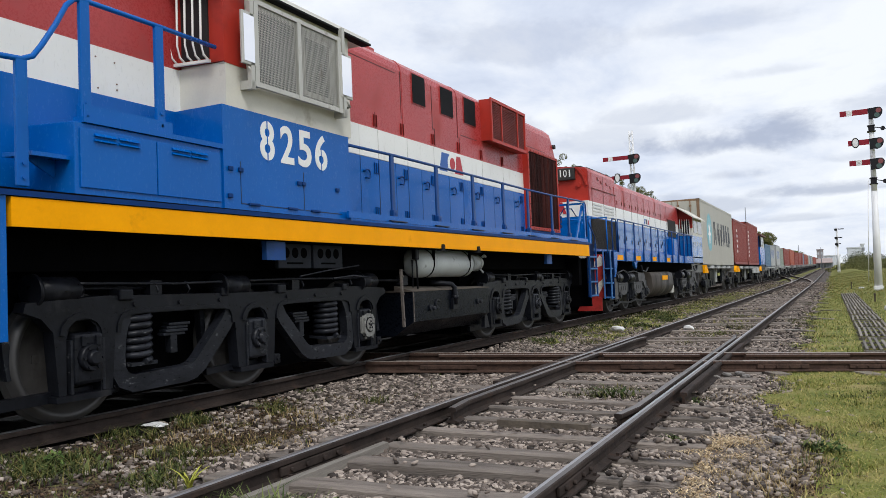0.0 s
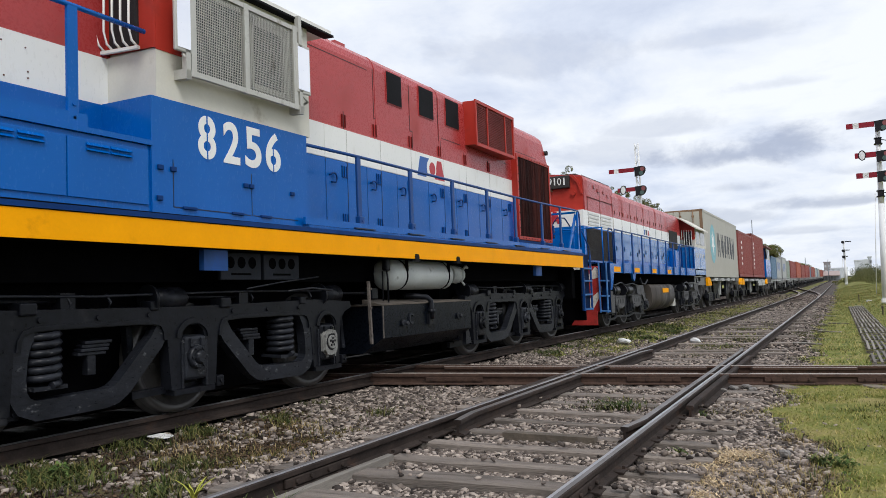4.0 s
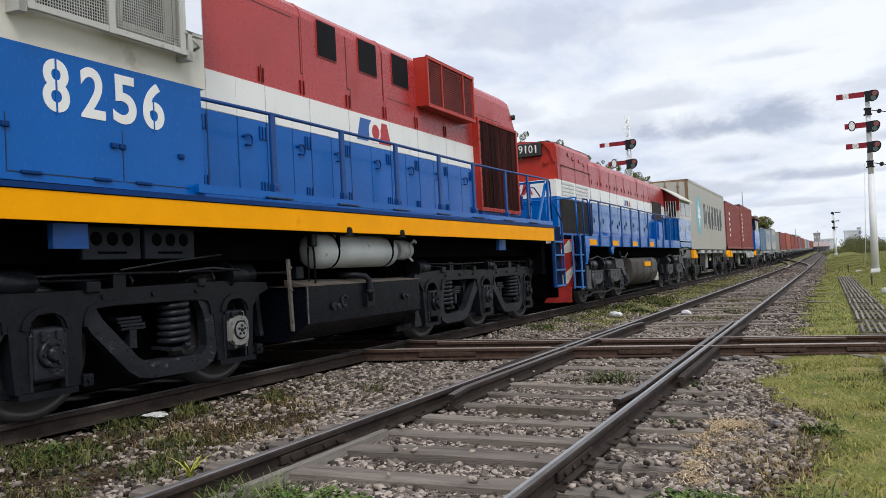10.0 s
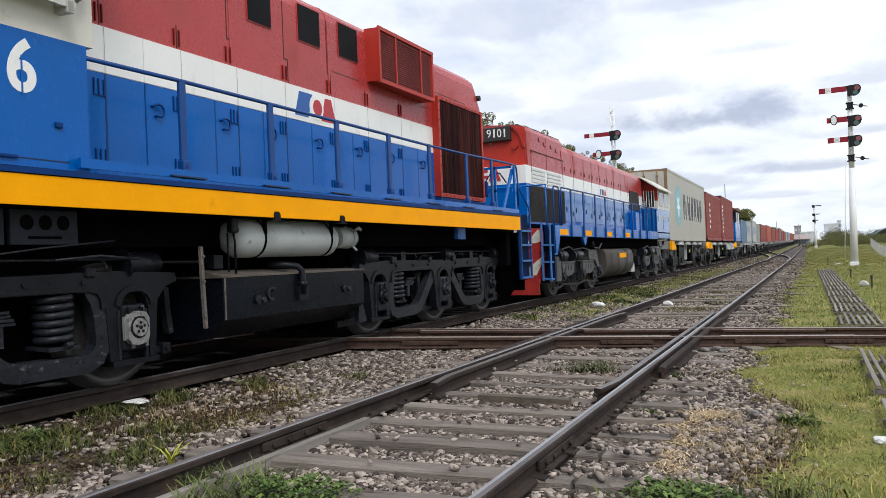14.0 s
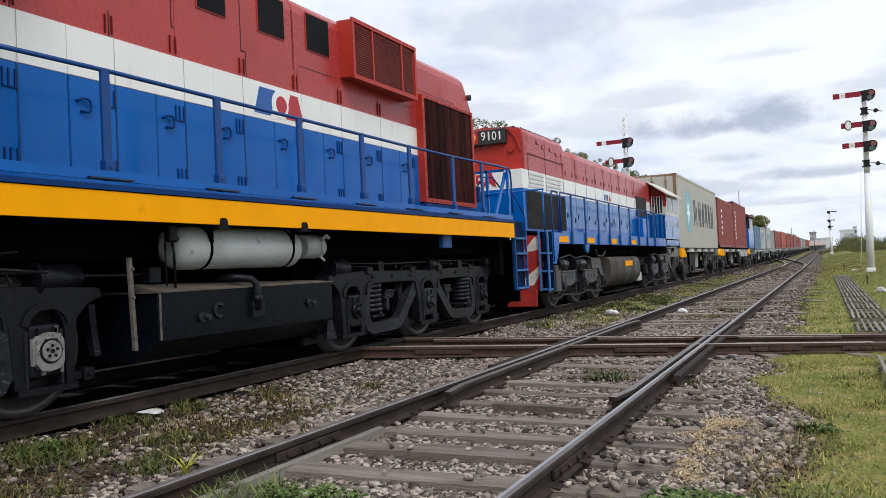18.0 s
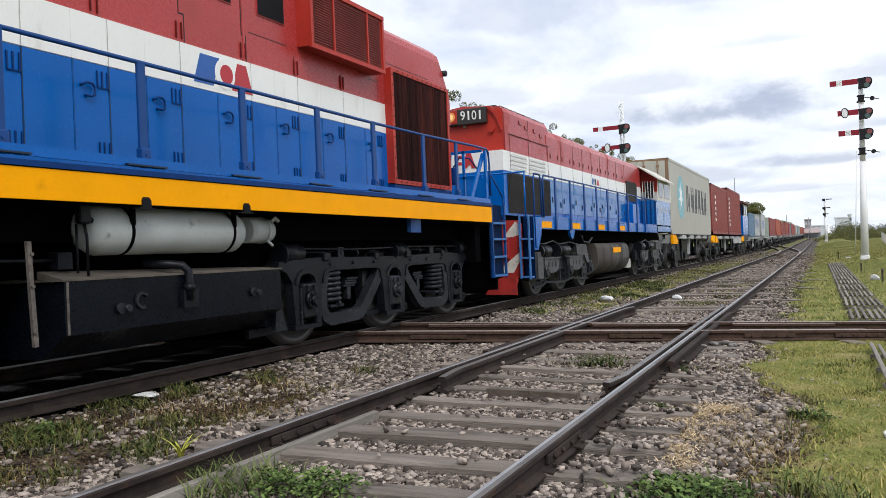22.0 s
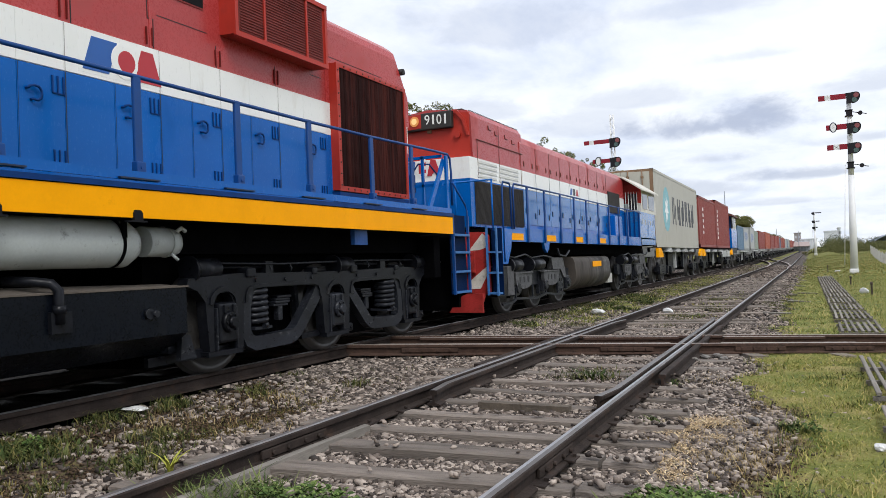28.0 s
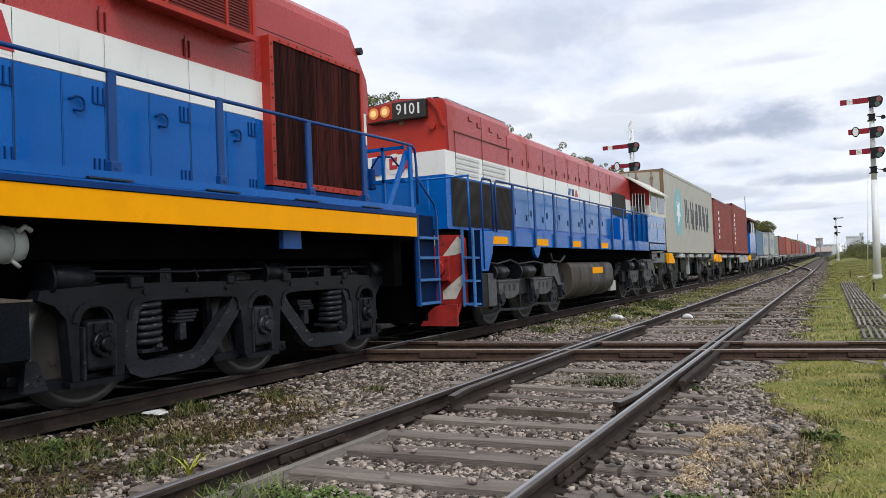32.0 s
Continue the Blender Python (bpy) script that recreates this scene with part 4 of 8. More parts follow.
NEAR_WEEDS = [(-2.63, 3.77, 0.20), (-2.65, 3.95, 0.22), (-2.58, 4.08, 0.18), (-2.31, 3.96, 0.17), (-2.40, 3.69, 0.20), (-2.29, 3.76, 0.16), (-2.90, 3.90, 0.18), (-2.96, 4.76, 0.13), (-2.91, 4.92, 0.13), (-2.69, 4.92, 0.12), (-2.64, 4.59, 0.12), (-2.22, 4.50, 0.12), (-2.14, 4.65, 0.13), (-1.94, 4.56, 0.14), (-1.74, 3.94, 0.16), (-1.56, 3.88, 0.14), (-1.80, 4.25, 0.15), (-1.58, 4.11, 0.13), (-2.92, 5.63, 0.15), (-2.80, 5.40, 0.13), (-2.76, 5.58, 0.13), (-1.71, 3.32, 0.12), (-2.68, 6.51, 0.16), (-2.45, 6.32, 0.13), (-1.95, 7.27, 0.15), (-2.85, 7.4, 0.14)]
WEEDS = [(-0.08, 9.02, 0.34), (0.26, 9.22, 0.34), (-2.07, 9.79, 0.14), (1.07, 8.82, 0.24), (2.84, 10.73, 0.32), (2.53, 10.08, 0.22), (-2.9, 20.0, 0.8), (-0.05, 17.84, 0.5), (0.2, 20.84, 0.6), (1.5, 24.06, 0.4), (-2.62, 14.58, 0.5), (-2.8, 17.5, 0.6), (-2.5, 24, 0.9)]
MOSS_SPOTS = [(-1.76, 4.7, 0.14), (-1.74, 4.9, 0.16), (-1.74, 5.12, 0.16), (-1.76, 5.35, 0.16), (-1.78, 5.6, 0.16), (-1.78, 5.85, 0.15), (-1.75, 6.16, 0.14), (-1.72, 6.43, 0.13), (-2.05, 5.0, 0.13), (-1.62, 3.22, 0.14), (-1.87, 3.08, 0.16), (-2.03, 3.12, 0.16), (1.22, 6.9, 0.12)]
LOW_WEEDS = [(1.55, 4.45, 0.22), (1.82, 4.55, 0.22), (2.0, 4.75, 0.18), (1.68, 4.75, 0.2), (2.30, 7.1, 0.18)]
DRY_SPOTS = [(-2.3, 5.0, 0.5), (-1.6, 5.2, 0.35), (1.9, 5.9, 0.5), (2.1, 6.8, 0.4), (1.4, 9.4, 0.4), (-2.2, 6.2, 0.4), (1.25, 6.2, 0.15)]
rw = random.Random(88)
WEEDS += [(rw.uniform(-2.9, -1.5), rw.uniform(13.5, 36), rw.uniform(0.18, 0.42)) for _ in range(46)] + [(rw.uniform(-0.6, 0.6), rw.uniform(15.5, 28), rw.uniform(0.15, 0.3)) for _ in range(16)] + [(rw.uniform(1.5, 2.6), rw.uniform(14, 40), rw.uniform(0.15, 0.35)) for _ in range(20)] + [(rw.uniform(2.2, 3.0), rw.uniform(5.5, 10.5), rw.uniform(0.08, 0.16)) for _ in range(12)]
blades("weeds", clumps(NEAR_WEEDS, 210, 43), (0.02, 0.10), (0.004, 0.011), WEED, 44, "dark green weeds on the soil beside the rail", 1.8, "weeds")
blades("weeds", clumps(WEEDS, 60, 31), (0.015, 0.095), (0.004, 0.010), WEED, 24, "dark green weeds growing in the ballast", 1.5, "weeds")
blades("weeds", clumps(MOSS_SPOTS, 170, 41), (0.010, 0.045), (0.003, 0.008), MOSSB, 42, "olive-brown moss and short weeds along the ballast edge", 1.6, "weeds")
blades("weeds", clumps(LOW_WEEDS, 60, 32), (0.03, 0.12), (0.010, 0.022), LEAFW, 25, "broad-leaved weeds in the ballast", 1.6, "weeds")
scrub = scatter(11000, (-3.1, -1.3, 2.6, 8.0), 14, lambda x, y: 0.75 * soil_amount(x, y) * smooth01(0.05, 0.6, wob(x + 2, y, 2.3)))
blades("weeds", scrub, (0.012, 0.05), (0.003, 0.008), WEED, 28, "low dark weeds on the soil between the tracks", 1.7, "weeds")
blades("dry_grass", scatter(14000, (1.3, 2.9, 4.4, 9.6), 15, lambda x, y: soil_amount(x, y) * (1 - 0.7 * grass_amount(x, y))), (0.008, 0.04), (0.002, 0.005), DRY, 29, "dry stalks strewn on bare soil", 2.5, "grass")
blades("dry_grass", clumps(DRY_SPOTS, 45, 33), (0.02, 0.09), (0.003, 0.007), DRY, 26, "dry brown grass stalks", 1.2, "grass")
r_leaf = random.Random(91)
LEAF_SPOTS = [(2.30, 7.2, 0.14), (1.15, 6.9, 0.10), (0.1, 9.1, 0.22), (1.0, 8.9, 0.16), (-2.66, 3.9, 0.16), (-2.45, 3.8, 0.16), (-1.68, 4.0, 0.10)]
LEAF_SPOTS += [(r_leaf.uniform(-2.9, -1.5), r_leaf.uniform(14, 26), r_leaf.uniform(0.12, 0.3)) for _ in range(24)]
blades("weeds", clumps(LEAF_SPOTS, 60, 36), (0.03, 0.10), (0.016, 0.036), LEAFW, 37, "fresh green broad-leaved weeds", 1.9, "weeds")
FRESH_SPOTS = [(-0.94, 3.48, 0.13), (-0.84, 3.62, 0.16), (-0.72, 3.66, 0.17), (-0.64, 3.50, 0.2), (-0.55, 3.78, 0.15), (-0.48, 3.55, 0.17), (-0.34, 3.80, 0.14), (2.3, 5.0, 0.18), (2.55, 4.9, 0.2)]
blades("weeds", clumps(FRESH_SPOTS, 90, 38), (0.05, 0.19), (0.005, 0.012), FRESH, 39, "fresh long-bladed grass tuft between the rails", 1.8, "weeds")


def leaf_patch(spots, per, leaf, rise, material, seed, label):
    """Low domes of small rounded leaves, each a folded six-cornered blade on a random tilt."""
    r = np.random.RandomState(seed)
    c = clumps(spots, per, seed)
    n = len(c)
    near = np.min([np.hypot(c[:, 0] - x, c[:, 1] - y) / s for x, y, s in spots], axis=0)
    z = ground_z(c[:, 0], c[:, 1]) + rise * np.clip(1.05 - 0.8 * near, 0.05, 1) * r.uniform(0.25, 1.0, n)
    a, tilt = r.uniform(0, 6.28, n), r.uniform(-0.75, 0.75, n)
    L = r.uniform(0.6, 1.2, n) * leaf
    u = np.stack([np.cos(a) * np.cos(tilt), np.sin(a) * np.cos(tilt), np.sin(tilt)], 1) * L[:, None]
    v = np.stack([-np.sin(a), np.cos(a), r.uniform(-0.5, 0.5, n)], 1) * (0.52 * L)[:, None]
    p = np.concatenate([c, z[:, None]], 1)
    fold = np.array([0, 0, 1.0]) * (0.14 * L)[:, None]
    V = np.stack([p - u, p - 0.35 * u + v + fold, p + 0.5 * u + 0.9 * v + fold, p + u, p + 0.5 * u - 0.9 * v + fold, p - 0.35 * u - v + fold], 1)
    Q = (np.arange(n)[:, None, None] * 6 + np.array([(0, 1, 2, 3), (0, 3, 4, 5)])[None]).reshape(-1, 4)
    return bulk("weeds", V.reshape(-1, 3), Q, material, label, "weeds")


CLOVER_SPOTS = [(-0.42, 3.72, 0.18), (-0.30, 3.62, 0.2), (-0.16, 3.74, 0.2), (-0.05, 3.62, 0.18), (-0.2, 3.9, 0.14), (0.06, 3.78, 0.14), (1.58, 4.62, 0.18), (1.74, 4.70, 0.2), (1.90, 4.70, 0.18), (1.66, 4.45, 0.2), (1.86, 4.5, 0.2), (-2.5, 3.85, 0.12), (2.42, 7.0, 0.12)]
leaf_patch(CLOVER_SPOTS, 150, 0.020, 0.13, CLOVER, 51, "low dense patch of dark green clover-like weeds")
STRAW_SPOTS = [(1.49, 6.75, 0.17), (1.56, 6.98, 0.18), (1.48, 6.40, 0.15), (1.52, 6.0, 0.17), (1.56, 5.6, 0.13), (1.60, 5.28, 0.15), (1.68, 7.1, 0.17), (1.75, 6.5, 0.10)]
blades("straw_litter", clumps(STRAW_SPOTS, 520, 34), (0.005, 0.020), (0.003, 0.008), STRAWB, 27, "spilled yellow straw on the ballast", 4.5, "straw", 0.032)

yp = thing("yellow_plant", (-1.33, 3.93, 0), "small weed with long yellow-green blades beside the rail", "plant")
for k in range(8):
    a = k * 0.8 + 0.3
    ln, hgt = 0.10 + 0.05 * (k % 3), 0.20 - 0.02 * (k % 4)
    bm = bm_new()
    dx, dy = math.cos(a), math.sin(a)
    rows = []
    for t in (0, 0.3, 0.6, 0.85, 1.0):
        c = Vector((-1.33 + dx * ln * t ** 1.6, 3.93 + dy * ln * t ** 1.6, -0.02 + hgt * (t - 0.25 * t ** 3)))
        s_ = Vector((-dy, dx, 0)) * 0.016 * (1 - t) ** 0.6
        rows.append((bm.verts.new(c - s_), bm.verts.new(c + s_ + Vector((0, 0, 0.001)))))
    for p, q in zip(rows, rows[1:]):
        bm.faces.new((p[0], p[1], q[1], q[0]))
    part("leaf", bm, YPLANT, yp)


def lump(name, x, y, z, r, flat, material, label, category, seed):
    q = random.Random(seed)
    bm = bm_new()
    bmesh.ops.create_icosphere(bm, subdivisions=3, radius=r)
    for v in bm.verts:
        v.co *= q.uniform(0.86, 1.06) * (1 + 0.28 * math.sin(v.co.x * 2.4 / r + seed) * math.cos(v.co.y * 3.1 / r))
        v.co.z *= flat
        v.co += Vector((x, y, z))
    return solid(name, bm, material, label, category)


lump("plastic_litter", -2.95, 5.22, 0.015, 0.11, 0.13, LITTER, "crumpled white plastic litter by the rail", "litter", 1)
lump("plastic_litter", -0.53, 18.6, 0.06, 0.13, 0.5, LITTER, "white plastic litter in the grass", "litter", 2)
lump("plastic_litter", -1.85, 17.5, 0.06, 0.15, 0.4, LITTER, "white plastic litter in the grass", "litter", 3)
lump("loose_rock", 1.98, 7.2, 0.03, 0.045, 0.8, DEBRIS, "single pale stone lying on the soil", "stone", 4)
lump("plastic_litter", 2.88, 6.65, 0.03, 0.06, 0.5, LITTER, "scrap of white plastic in the turf", "litter", 6)
for k, (x, y) in enumerate(((1.12, 11.25), (1.25, 11.5), (1.0, 10.9), (1.35, 11.2))):
    lump("broken_stone", x, y, 0.02, 0.06, 0.5, DEBRIS, "broken dull stone beside the crossing", "stone", 10 + k)

bm = bm_new()
prism(bm, [(-0.32, 6.68), (0.47, 6.85), (0.47, 6.95), (-0.32, 6.78)], "z", -0.02, 0.062)
solid("timber_offcut", bm, BARK, "dark broken timber lying between the sleepers", "timber")


# ---- the train: everything below is placed as it stands at the clip's start ----
MOVING, ROLLING = [], []
NUMBER_A = (("8", 6.08, 6.30), ("2", 6.39, 6.61), ("5", 6.69, 6.92), ("6", 6.985, 7.21))


def ribbon(bm, pts, w, x0, x1):
    """A bar of even width that follows (y, z) points, with thickness in x."""
    a, b = [], []
    for i, (y, z) in enumerate(pts):
        p, q = pts[max(i - 1, 0)], pts[min(i + 1, len(pts) - 1)]
        d = Vector((q[0] - p[0], q[1] - p[1])).normalized()
        n = Vector((-d.y, d.x)) * w / 2
        a.append((y + n.x, z + n.y)); b.append((y - n.x, z - n.y))
    for i in range(len(pts) - 1):
        prism(bm, [a[i], a[i + 1], b[i + 1], b[i]], "x", x0, x1)
    return bm


def wheelset(loco, y, r=0.52, n=36):
    """Two wheels on an axle, turning about x."""
    bm = bm_new()
    for s in (-1, 1):
        x = s * 0.873
        prof = [(x - s * 0.065, r + 0.028), (x - s * 0.035, r + 0.028), (x - s * 0.02, r), (x + s * 0.07, r - 0.004), (x + s * 0.07, r - 0.07), (x + s * 0.03, r - 0.09), (x + s * 0.02, 0.17), (x + s * 0.07, 0.14), (x + s * 0.07, 0.0)]
        rings = [[bm.verts.new((px, pr * math.cos(2 * math.pi * k / n), pr * math.sin(2 * math.pi * k / n))) for k in range(n)] for px, pr in prof[:-1]]
        for j, (a, b) in enumerate(zip(rings, rings[1:])):
            for k in range(n):
                f = bm.faces.new((a[k], a[(k + 1) % n], b[(k + 1) % n], b[k]))
                f.smooth = True
                f.material_index = 1 if j in (2, 3) else 0
        bm.faces.new(rings[-1])
        for k in range(4):      # web stiffeners that show the turning
            a = k * math.pi / 2
            bx(bm, min(x + s * 0.02, x + s * 0.034), max(x + s * 0.02, x + s * 0.034), math.cos(a) * 0.28 - 0.03, math.cos(a) * 0.28 + 0.03, math.sin(a) * 0.28 - 0.03, math.sin(a) * 0.28 + 0.03)
    cyl(bm, (-1.05, 0, 0), (1.05, 0, 0), 0.085, 12)
    bmesh.ops.recalc_face_normals(bm, faces=bm.faces[:])
    me = bpy.data.meshes.new("wheelset")
    bm.to_mesh(me); bm.free()
    me.materials.append(WHEEL); me.materials.append(TREAD)
    ob = new("wheelset", me)
    ob.parent = loco
    home = axle_place(loco, y, r)
    ob.location = home
    ROLLING.append((ob, home, r))
    return ob


def axle_place(loco, y, r):
    """The middle of an axle, in its vehicle's space."""
    return Vector((0, STRETCH * (y - OFF[loco.name].y), r))


def wheelset_like(src, loco, y, r=0.52):
    ob = src.copy()
    scene.collection.objects.link(ob)
    ob.parent = loco
    home = axle_place(loco, y, r)
    ob.location = home
    ROLLING.append((ob, home, r))
    return ob


def vehicle(name, y, label, category, group=""):
    v = thing(name, (XC, y, RT), label, category, group)
    TRAIN.add(v.name)
    v.location = train_place(OFF[v.name])
    MOVING.append((v, y))
    return v


def trimount(loco, ax, marked):
    """A three-axle cast bogie with drop bars and coil springs; ax: the axle places."""
    a, b, c = ax
    xo, xi = -2.88, -3.0
    f = bm_new()
    # one cast side: humped top, rounded arches over the springs, legs either side of each axle box
    low = [(a - 0.50, 1.06), (a - 0.36, 1.01)]
    for k, y in enumerate(ax):
        low += [(y - (0.26 if k == 0 else 0.31), 0.90), (y - (0.22 if k == 0 else 0.27), 0.41), (y - 0.155, 0.41), (y - 0.15, 0.84), (y - 0.12, 0.93), (y - 0.06, 0.98), (y + 0.06, 0.98), (y + 0.12, 0.93), (y + 0.15, 0.84), (y + 0.155, 0.41), (y + (0.22 if k == 2 else 0.27), 0.41), (y + (0.26 if k == 2 else 0.31), 0.90)]
        if k < 2:
            z_ = ax[k + 1]
            low += [(y + 0.36, 0.96), (y + 0.46, 0.995), (y + 0.62, 1.005), (z_ - 0.62, 1.005), (z_ - 0.46, 0.995), (z_ - 0.36, 0.96)]
    low += [(c + 0.36, 1.01), (c + 0.50, 1.06)]
    prism(f, low + [(c + 0.48, 1.13), (c - 0.2, 1.165), (b + 0.3, 1.145), (b - 0.3, 1.145), (a + 0.2, 1.165), (a - 0.48, 1.13)], "x", xi, xo)
    for y in ax:
        bx(f, xi - 0.03, xo + 0.01, y - 0.25, y + 0.25, 0.36, 0.408)
        ribbon(f, [(y + 0.19 * math.cos(t), 0.87 + 0.15 * math.sin(t)) for t in [math.pi * k / 8 for k in range(9)]], 0.05, xo - 0.02, xo + 0.018)
    for p, q in ((a, b), (b, c)):
        rim = [(p + 0.335, 0.86), (p + 0.345, 0.94), (p + 0.38, 1.0), (p + 0.46, 1.022), (p + 0.62, 1.03), (q - 0.62, 1.03), (q - 0.46, 1.022), (q - 0.38, 1.0), (q - 0.345, 0.94), (q - 0.335, 0.86)]
        ribbon(f, rim, 0.035, xo - 0.02, xo + 0.014)
        for u in (0.25, 0.5, 0.75):
            y = p + (q - p) * u
            cyl(f, (xo - 0.01, y, 1.085), (xo + 0.018, y, 1.085), 0.022, 8)
        rbx(f, xi, xo + 0.03, p + 0.34, p + 0.48, 1.12, 1.215, 0.015)
        rbx(f, xi, xo + 0.02, q - 0.5, q - 0.40, 1.12, 1.20, 0.015)
    side = part("bogie_frame", f, FRAME, loco, "black cast three-axle bogie side frame, oily and dusty")
    drop = bm_new()
    curve = [(a + 0.42, 1.03), (a + 0.36, 0.93), (a + 0.33, 0.82), (a + 0.315, 0.67), (a + 0.32, 0.55), (a + 0.37, 0.465), (a + 0.47, 0.42), (b - 0.97, 0.43), (b - 0.87, 0.45), (b - 0.79, 0.50), (b - 0.44, 0.85), (b - 0.36, 0.97), (b - 0.27, 1.05)]
    ribbon(drop, curve, 0.15, xi + 0.01, xo - 0.006)
    part("drop_bar", drop, SPLASH, side, "scuffed grey drop bar under the springs")
    drop = bm_new()
    m = [(c - (y - a), z) for y, z in curve]
    ribbon(drop, m, 0.15, xi + 0.01, xo - 0.006)
    part("drop_bar", drop, SPLASH, side)
    for y, way in ((a + 0.56, 1), (c - (0.70 if marked else 0.62), -1)):
        for dy, rr in ((0.0, 0.125),):
            s = bm_new()
            coil(s, (xi + 0.02, y + dy, 0.60), rr, 0.38, 6.2, 0.030)
            bx(s, xi - 0.12, xi + 0.14, y - 0.14, y + 0.14, 0.565, 0.595)
            part("spring", s, SPLASH, side, "oily coil spring")
        s = bm_new()
        for j in range(4):
            m_ = y + way * (0.46 + 0.018 * j)
            rbx(s, xi - 0.05, xi + 0.03 + 0.012 * (j % 2), m_ - 0.13, m_ + 0.13, 0.78 + 0.03 * j, 0.806 + 0.03 * j, 0.006)
        rbx(s, xi - 0.05, xi + 0.02, y + way * 0.46 - 0.04, y + way * 0.46 + 0.04, 0.62, 0.86, 0.008)
        part("brake_hanger", s, SPLASH, side)
    for k, y in enumerate(ax):
        s = bm_new()
        rbx(s, xi - 0.06, xo + 0.03, y - 0.135, y + 0.135, 0.48, 0.88, 0.03)
        cyl(s, (xo + 0.02, y, 0.69), (xo + 0.075, y, 0.69), 0.115, 18, 0.10)
        for t in range(6):
            q = t * math.pi / 3
            cyl(s, (xo + 0.07, y + 0.085 * math.cos(q), 0.69 + 0.085 * math.sin(q)), (xo + 0.09, y + 0.085 * math.cos(q), 0.69 + 0.085 * math.sin(q)), 0.014, 6)
        if not (marked and k == 2):
            cyl(s, (xo + 0.07, y, 0.69), (xo + 0.11, y, 0.69), 0.072, 16, 0.045)
        for u in (-0.06, 0.07):
            rbx(s, xo + 0.02, xo + 0.05, y + u - 0.02, y + u + 0.02, 0.78, 0.86, 0.006)
        bo = part("axle_box", s, SPLASH if k == 1 else FRAME, side)
        for u in (-0.148, 0.148):
            s = bm_new()
            rbx(s, xo - 0.05, xo + 0.014, y + u - 0.012, y + u + 0.012, 0.412, 0.83, 0.004)
            part("guide_liner", s, SPLASH, side)
        if marked and k == 2:
            s = bm_new()
            prism(s, [(y + 0.115 * u, 0.68 + 0.14 * v) for u, v in ((-1, -0.62), (-0.7, -0.95), (-0.2, -1.05), (0.35, -1.0), (0.85, -0.88), (1, -0.5), (1, 0.55), (0.72, 0.92), (0.3, 1.0), (-0.35, 0.97), (-0.8, 0.82), (-1, 0.6))], "x", xo + 0.02, xo + 0.082)
            for u, v, h in ((-0.125, -0.10, 0.20), (0.10, -0.17, 0.05), (-0.05, -0.175, 0.05), (0.06, 0.12, 0.06)):
                bx(s, xo + 0.02, xo + 0.05, y + u, y + u + 0.028, 0.68 + v, 0.68 + v + h)
            part("cover_plate", s, PLATE, bo, "axle-box cover daubed with white paint")
            s = bm_new()
            cyl(s, (xo + 0.08, y, 0.685), (xo + 0.086, y, 0.685), 0.094, 24)
            part("cover_groove", s, GRILLE, bo)
            s = bm_new()
            cyl(s, (xo + 0.084, y, 0.685), (xo + 0.098, y, 0.685), 0.078, 20)
            part("cover_cap", s, PLATE, bo)
            s = bm_new()
            for t in range(5):
                q = 1.257 * t + 0.3
                cyl(s, (xo + 0.096, y + 0.042 * math.cos(q), 0.685 + 0.042 * math.sin(q)), (xo + 0.104, y + 0.042 * math.cos(q), 0.685 + 0.042 * math.sin(q)), 0.013, 8)
            cyl(s, (xo + 0.096, y, 0.685), (xo + 0.106, y, 0.685), 0.018, 8)
            tagged(part("bolt", s, GRILLE, bo), kind="stuff")
    for line, w_ in (([(a - 0.95, 0.385), (a + 0.02, 0.40), (a + 0.30, 0.41)], 0.085), ([(b - 0.62, 0.40), (b + 0.40, 0.42)], 0.06), ([(c - 0.35, 0.42), (c + 0.45, 0.44)], 0.06)):
        s = bm_new()
        ribbon(s, line, w_, xi - 0.02, xi + 0.03)
        y, z = line[-1]
        rbx(s, xi - 0.03, xi + 0.06, y - 0.05, y + 0.05, z - 0.05, z + 0.05, 0.01)
        cyl(s, (xi + 0.05, y, z), (xi + 0.08, y, z), 0.018, 6)
        part("brake_rod", s, FRAME, side)
    for y in (a - 0.56, b - 0.56, c - 0.56, c + 0.56):
        s = bm_new()
        ribbon(s, [(y, 0.98), (y + 0.02, 0.74), (y + 0.05, 0.55)], 0.06, XC + 0.86, XC + 0.93)
        part("brake_lever", s, SPLASH, side)
    for y, r in ((a - 0.19, 0.105), (b - 0.22 if marked else b + 0.30, 0.10), (c + 0.16 if marked else c + 0.4, 0.105)):
        s = bm_new()
        cyl(s, (xo - 0.08, y - 0.20, 1.215), (xo - 0.08, y + 0.14, 1.215), r, 20)
        cyl(s, (xo - 0.08, y - 0.23, 1.215), (xo - 0.08, y - 0.20, 1.215), r + 0.025, 20)
        cyl(s, (xo - 0.08, y + 0.14, 1.215), (xo - 0.08, y + 0.22, 1.215), r * 0.9, 20, r * 0.35)
        cyl(s, (xo - 0.08, y + 0.2, 1.225), (xo - 0.08, y + 0.95, 1.215), 0.016, 8)
        bx(s, xo - 0.13, xo - 0.02, y + 0.86, y + 0.99, 1.15, 1.28)
        part("brake_cylinder", s, FRAME, side)
    s = bm_new()
    tube(s, [(xo - 0.02, a - 0.1, 1.27), (xo - 0.02, a + 1.0, 1.25), (xo - 0.02, b + 0.6, 1.27), (xo - 0.02, c + 0.3, 1.26)], 0.012, 6)
    for y in (a + 0.75, a + 1.12, b + 0.8, c - 0.3):
        tube(s, [(xo - 0.03, y, 1.265), (xo - 0.02, y + 0.04, 1.20), (xo - 0.03, y + 0.02, 1.14)], 0.013, 6)
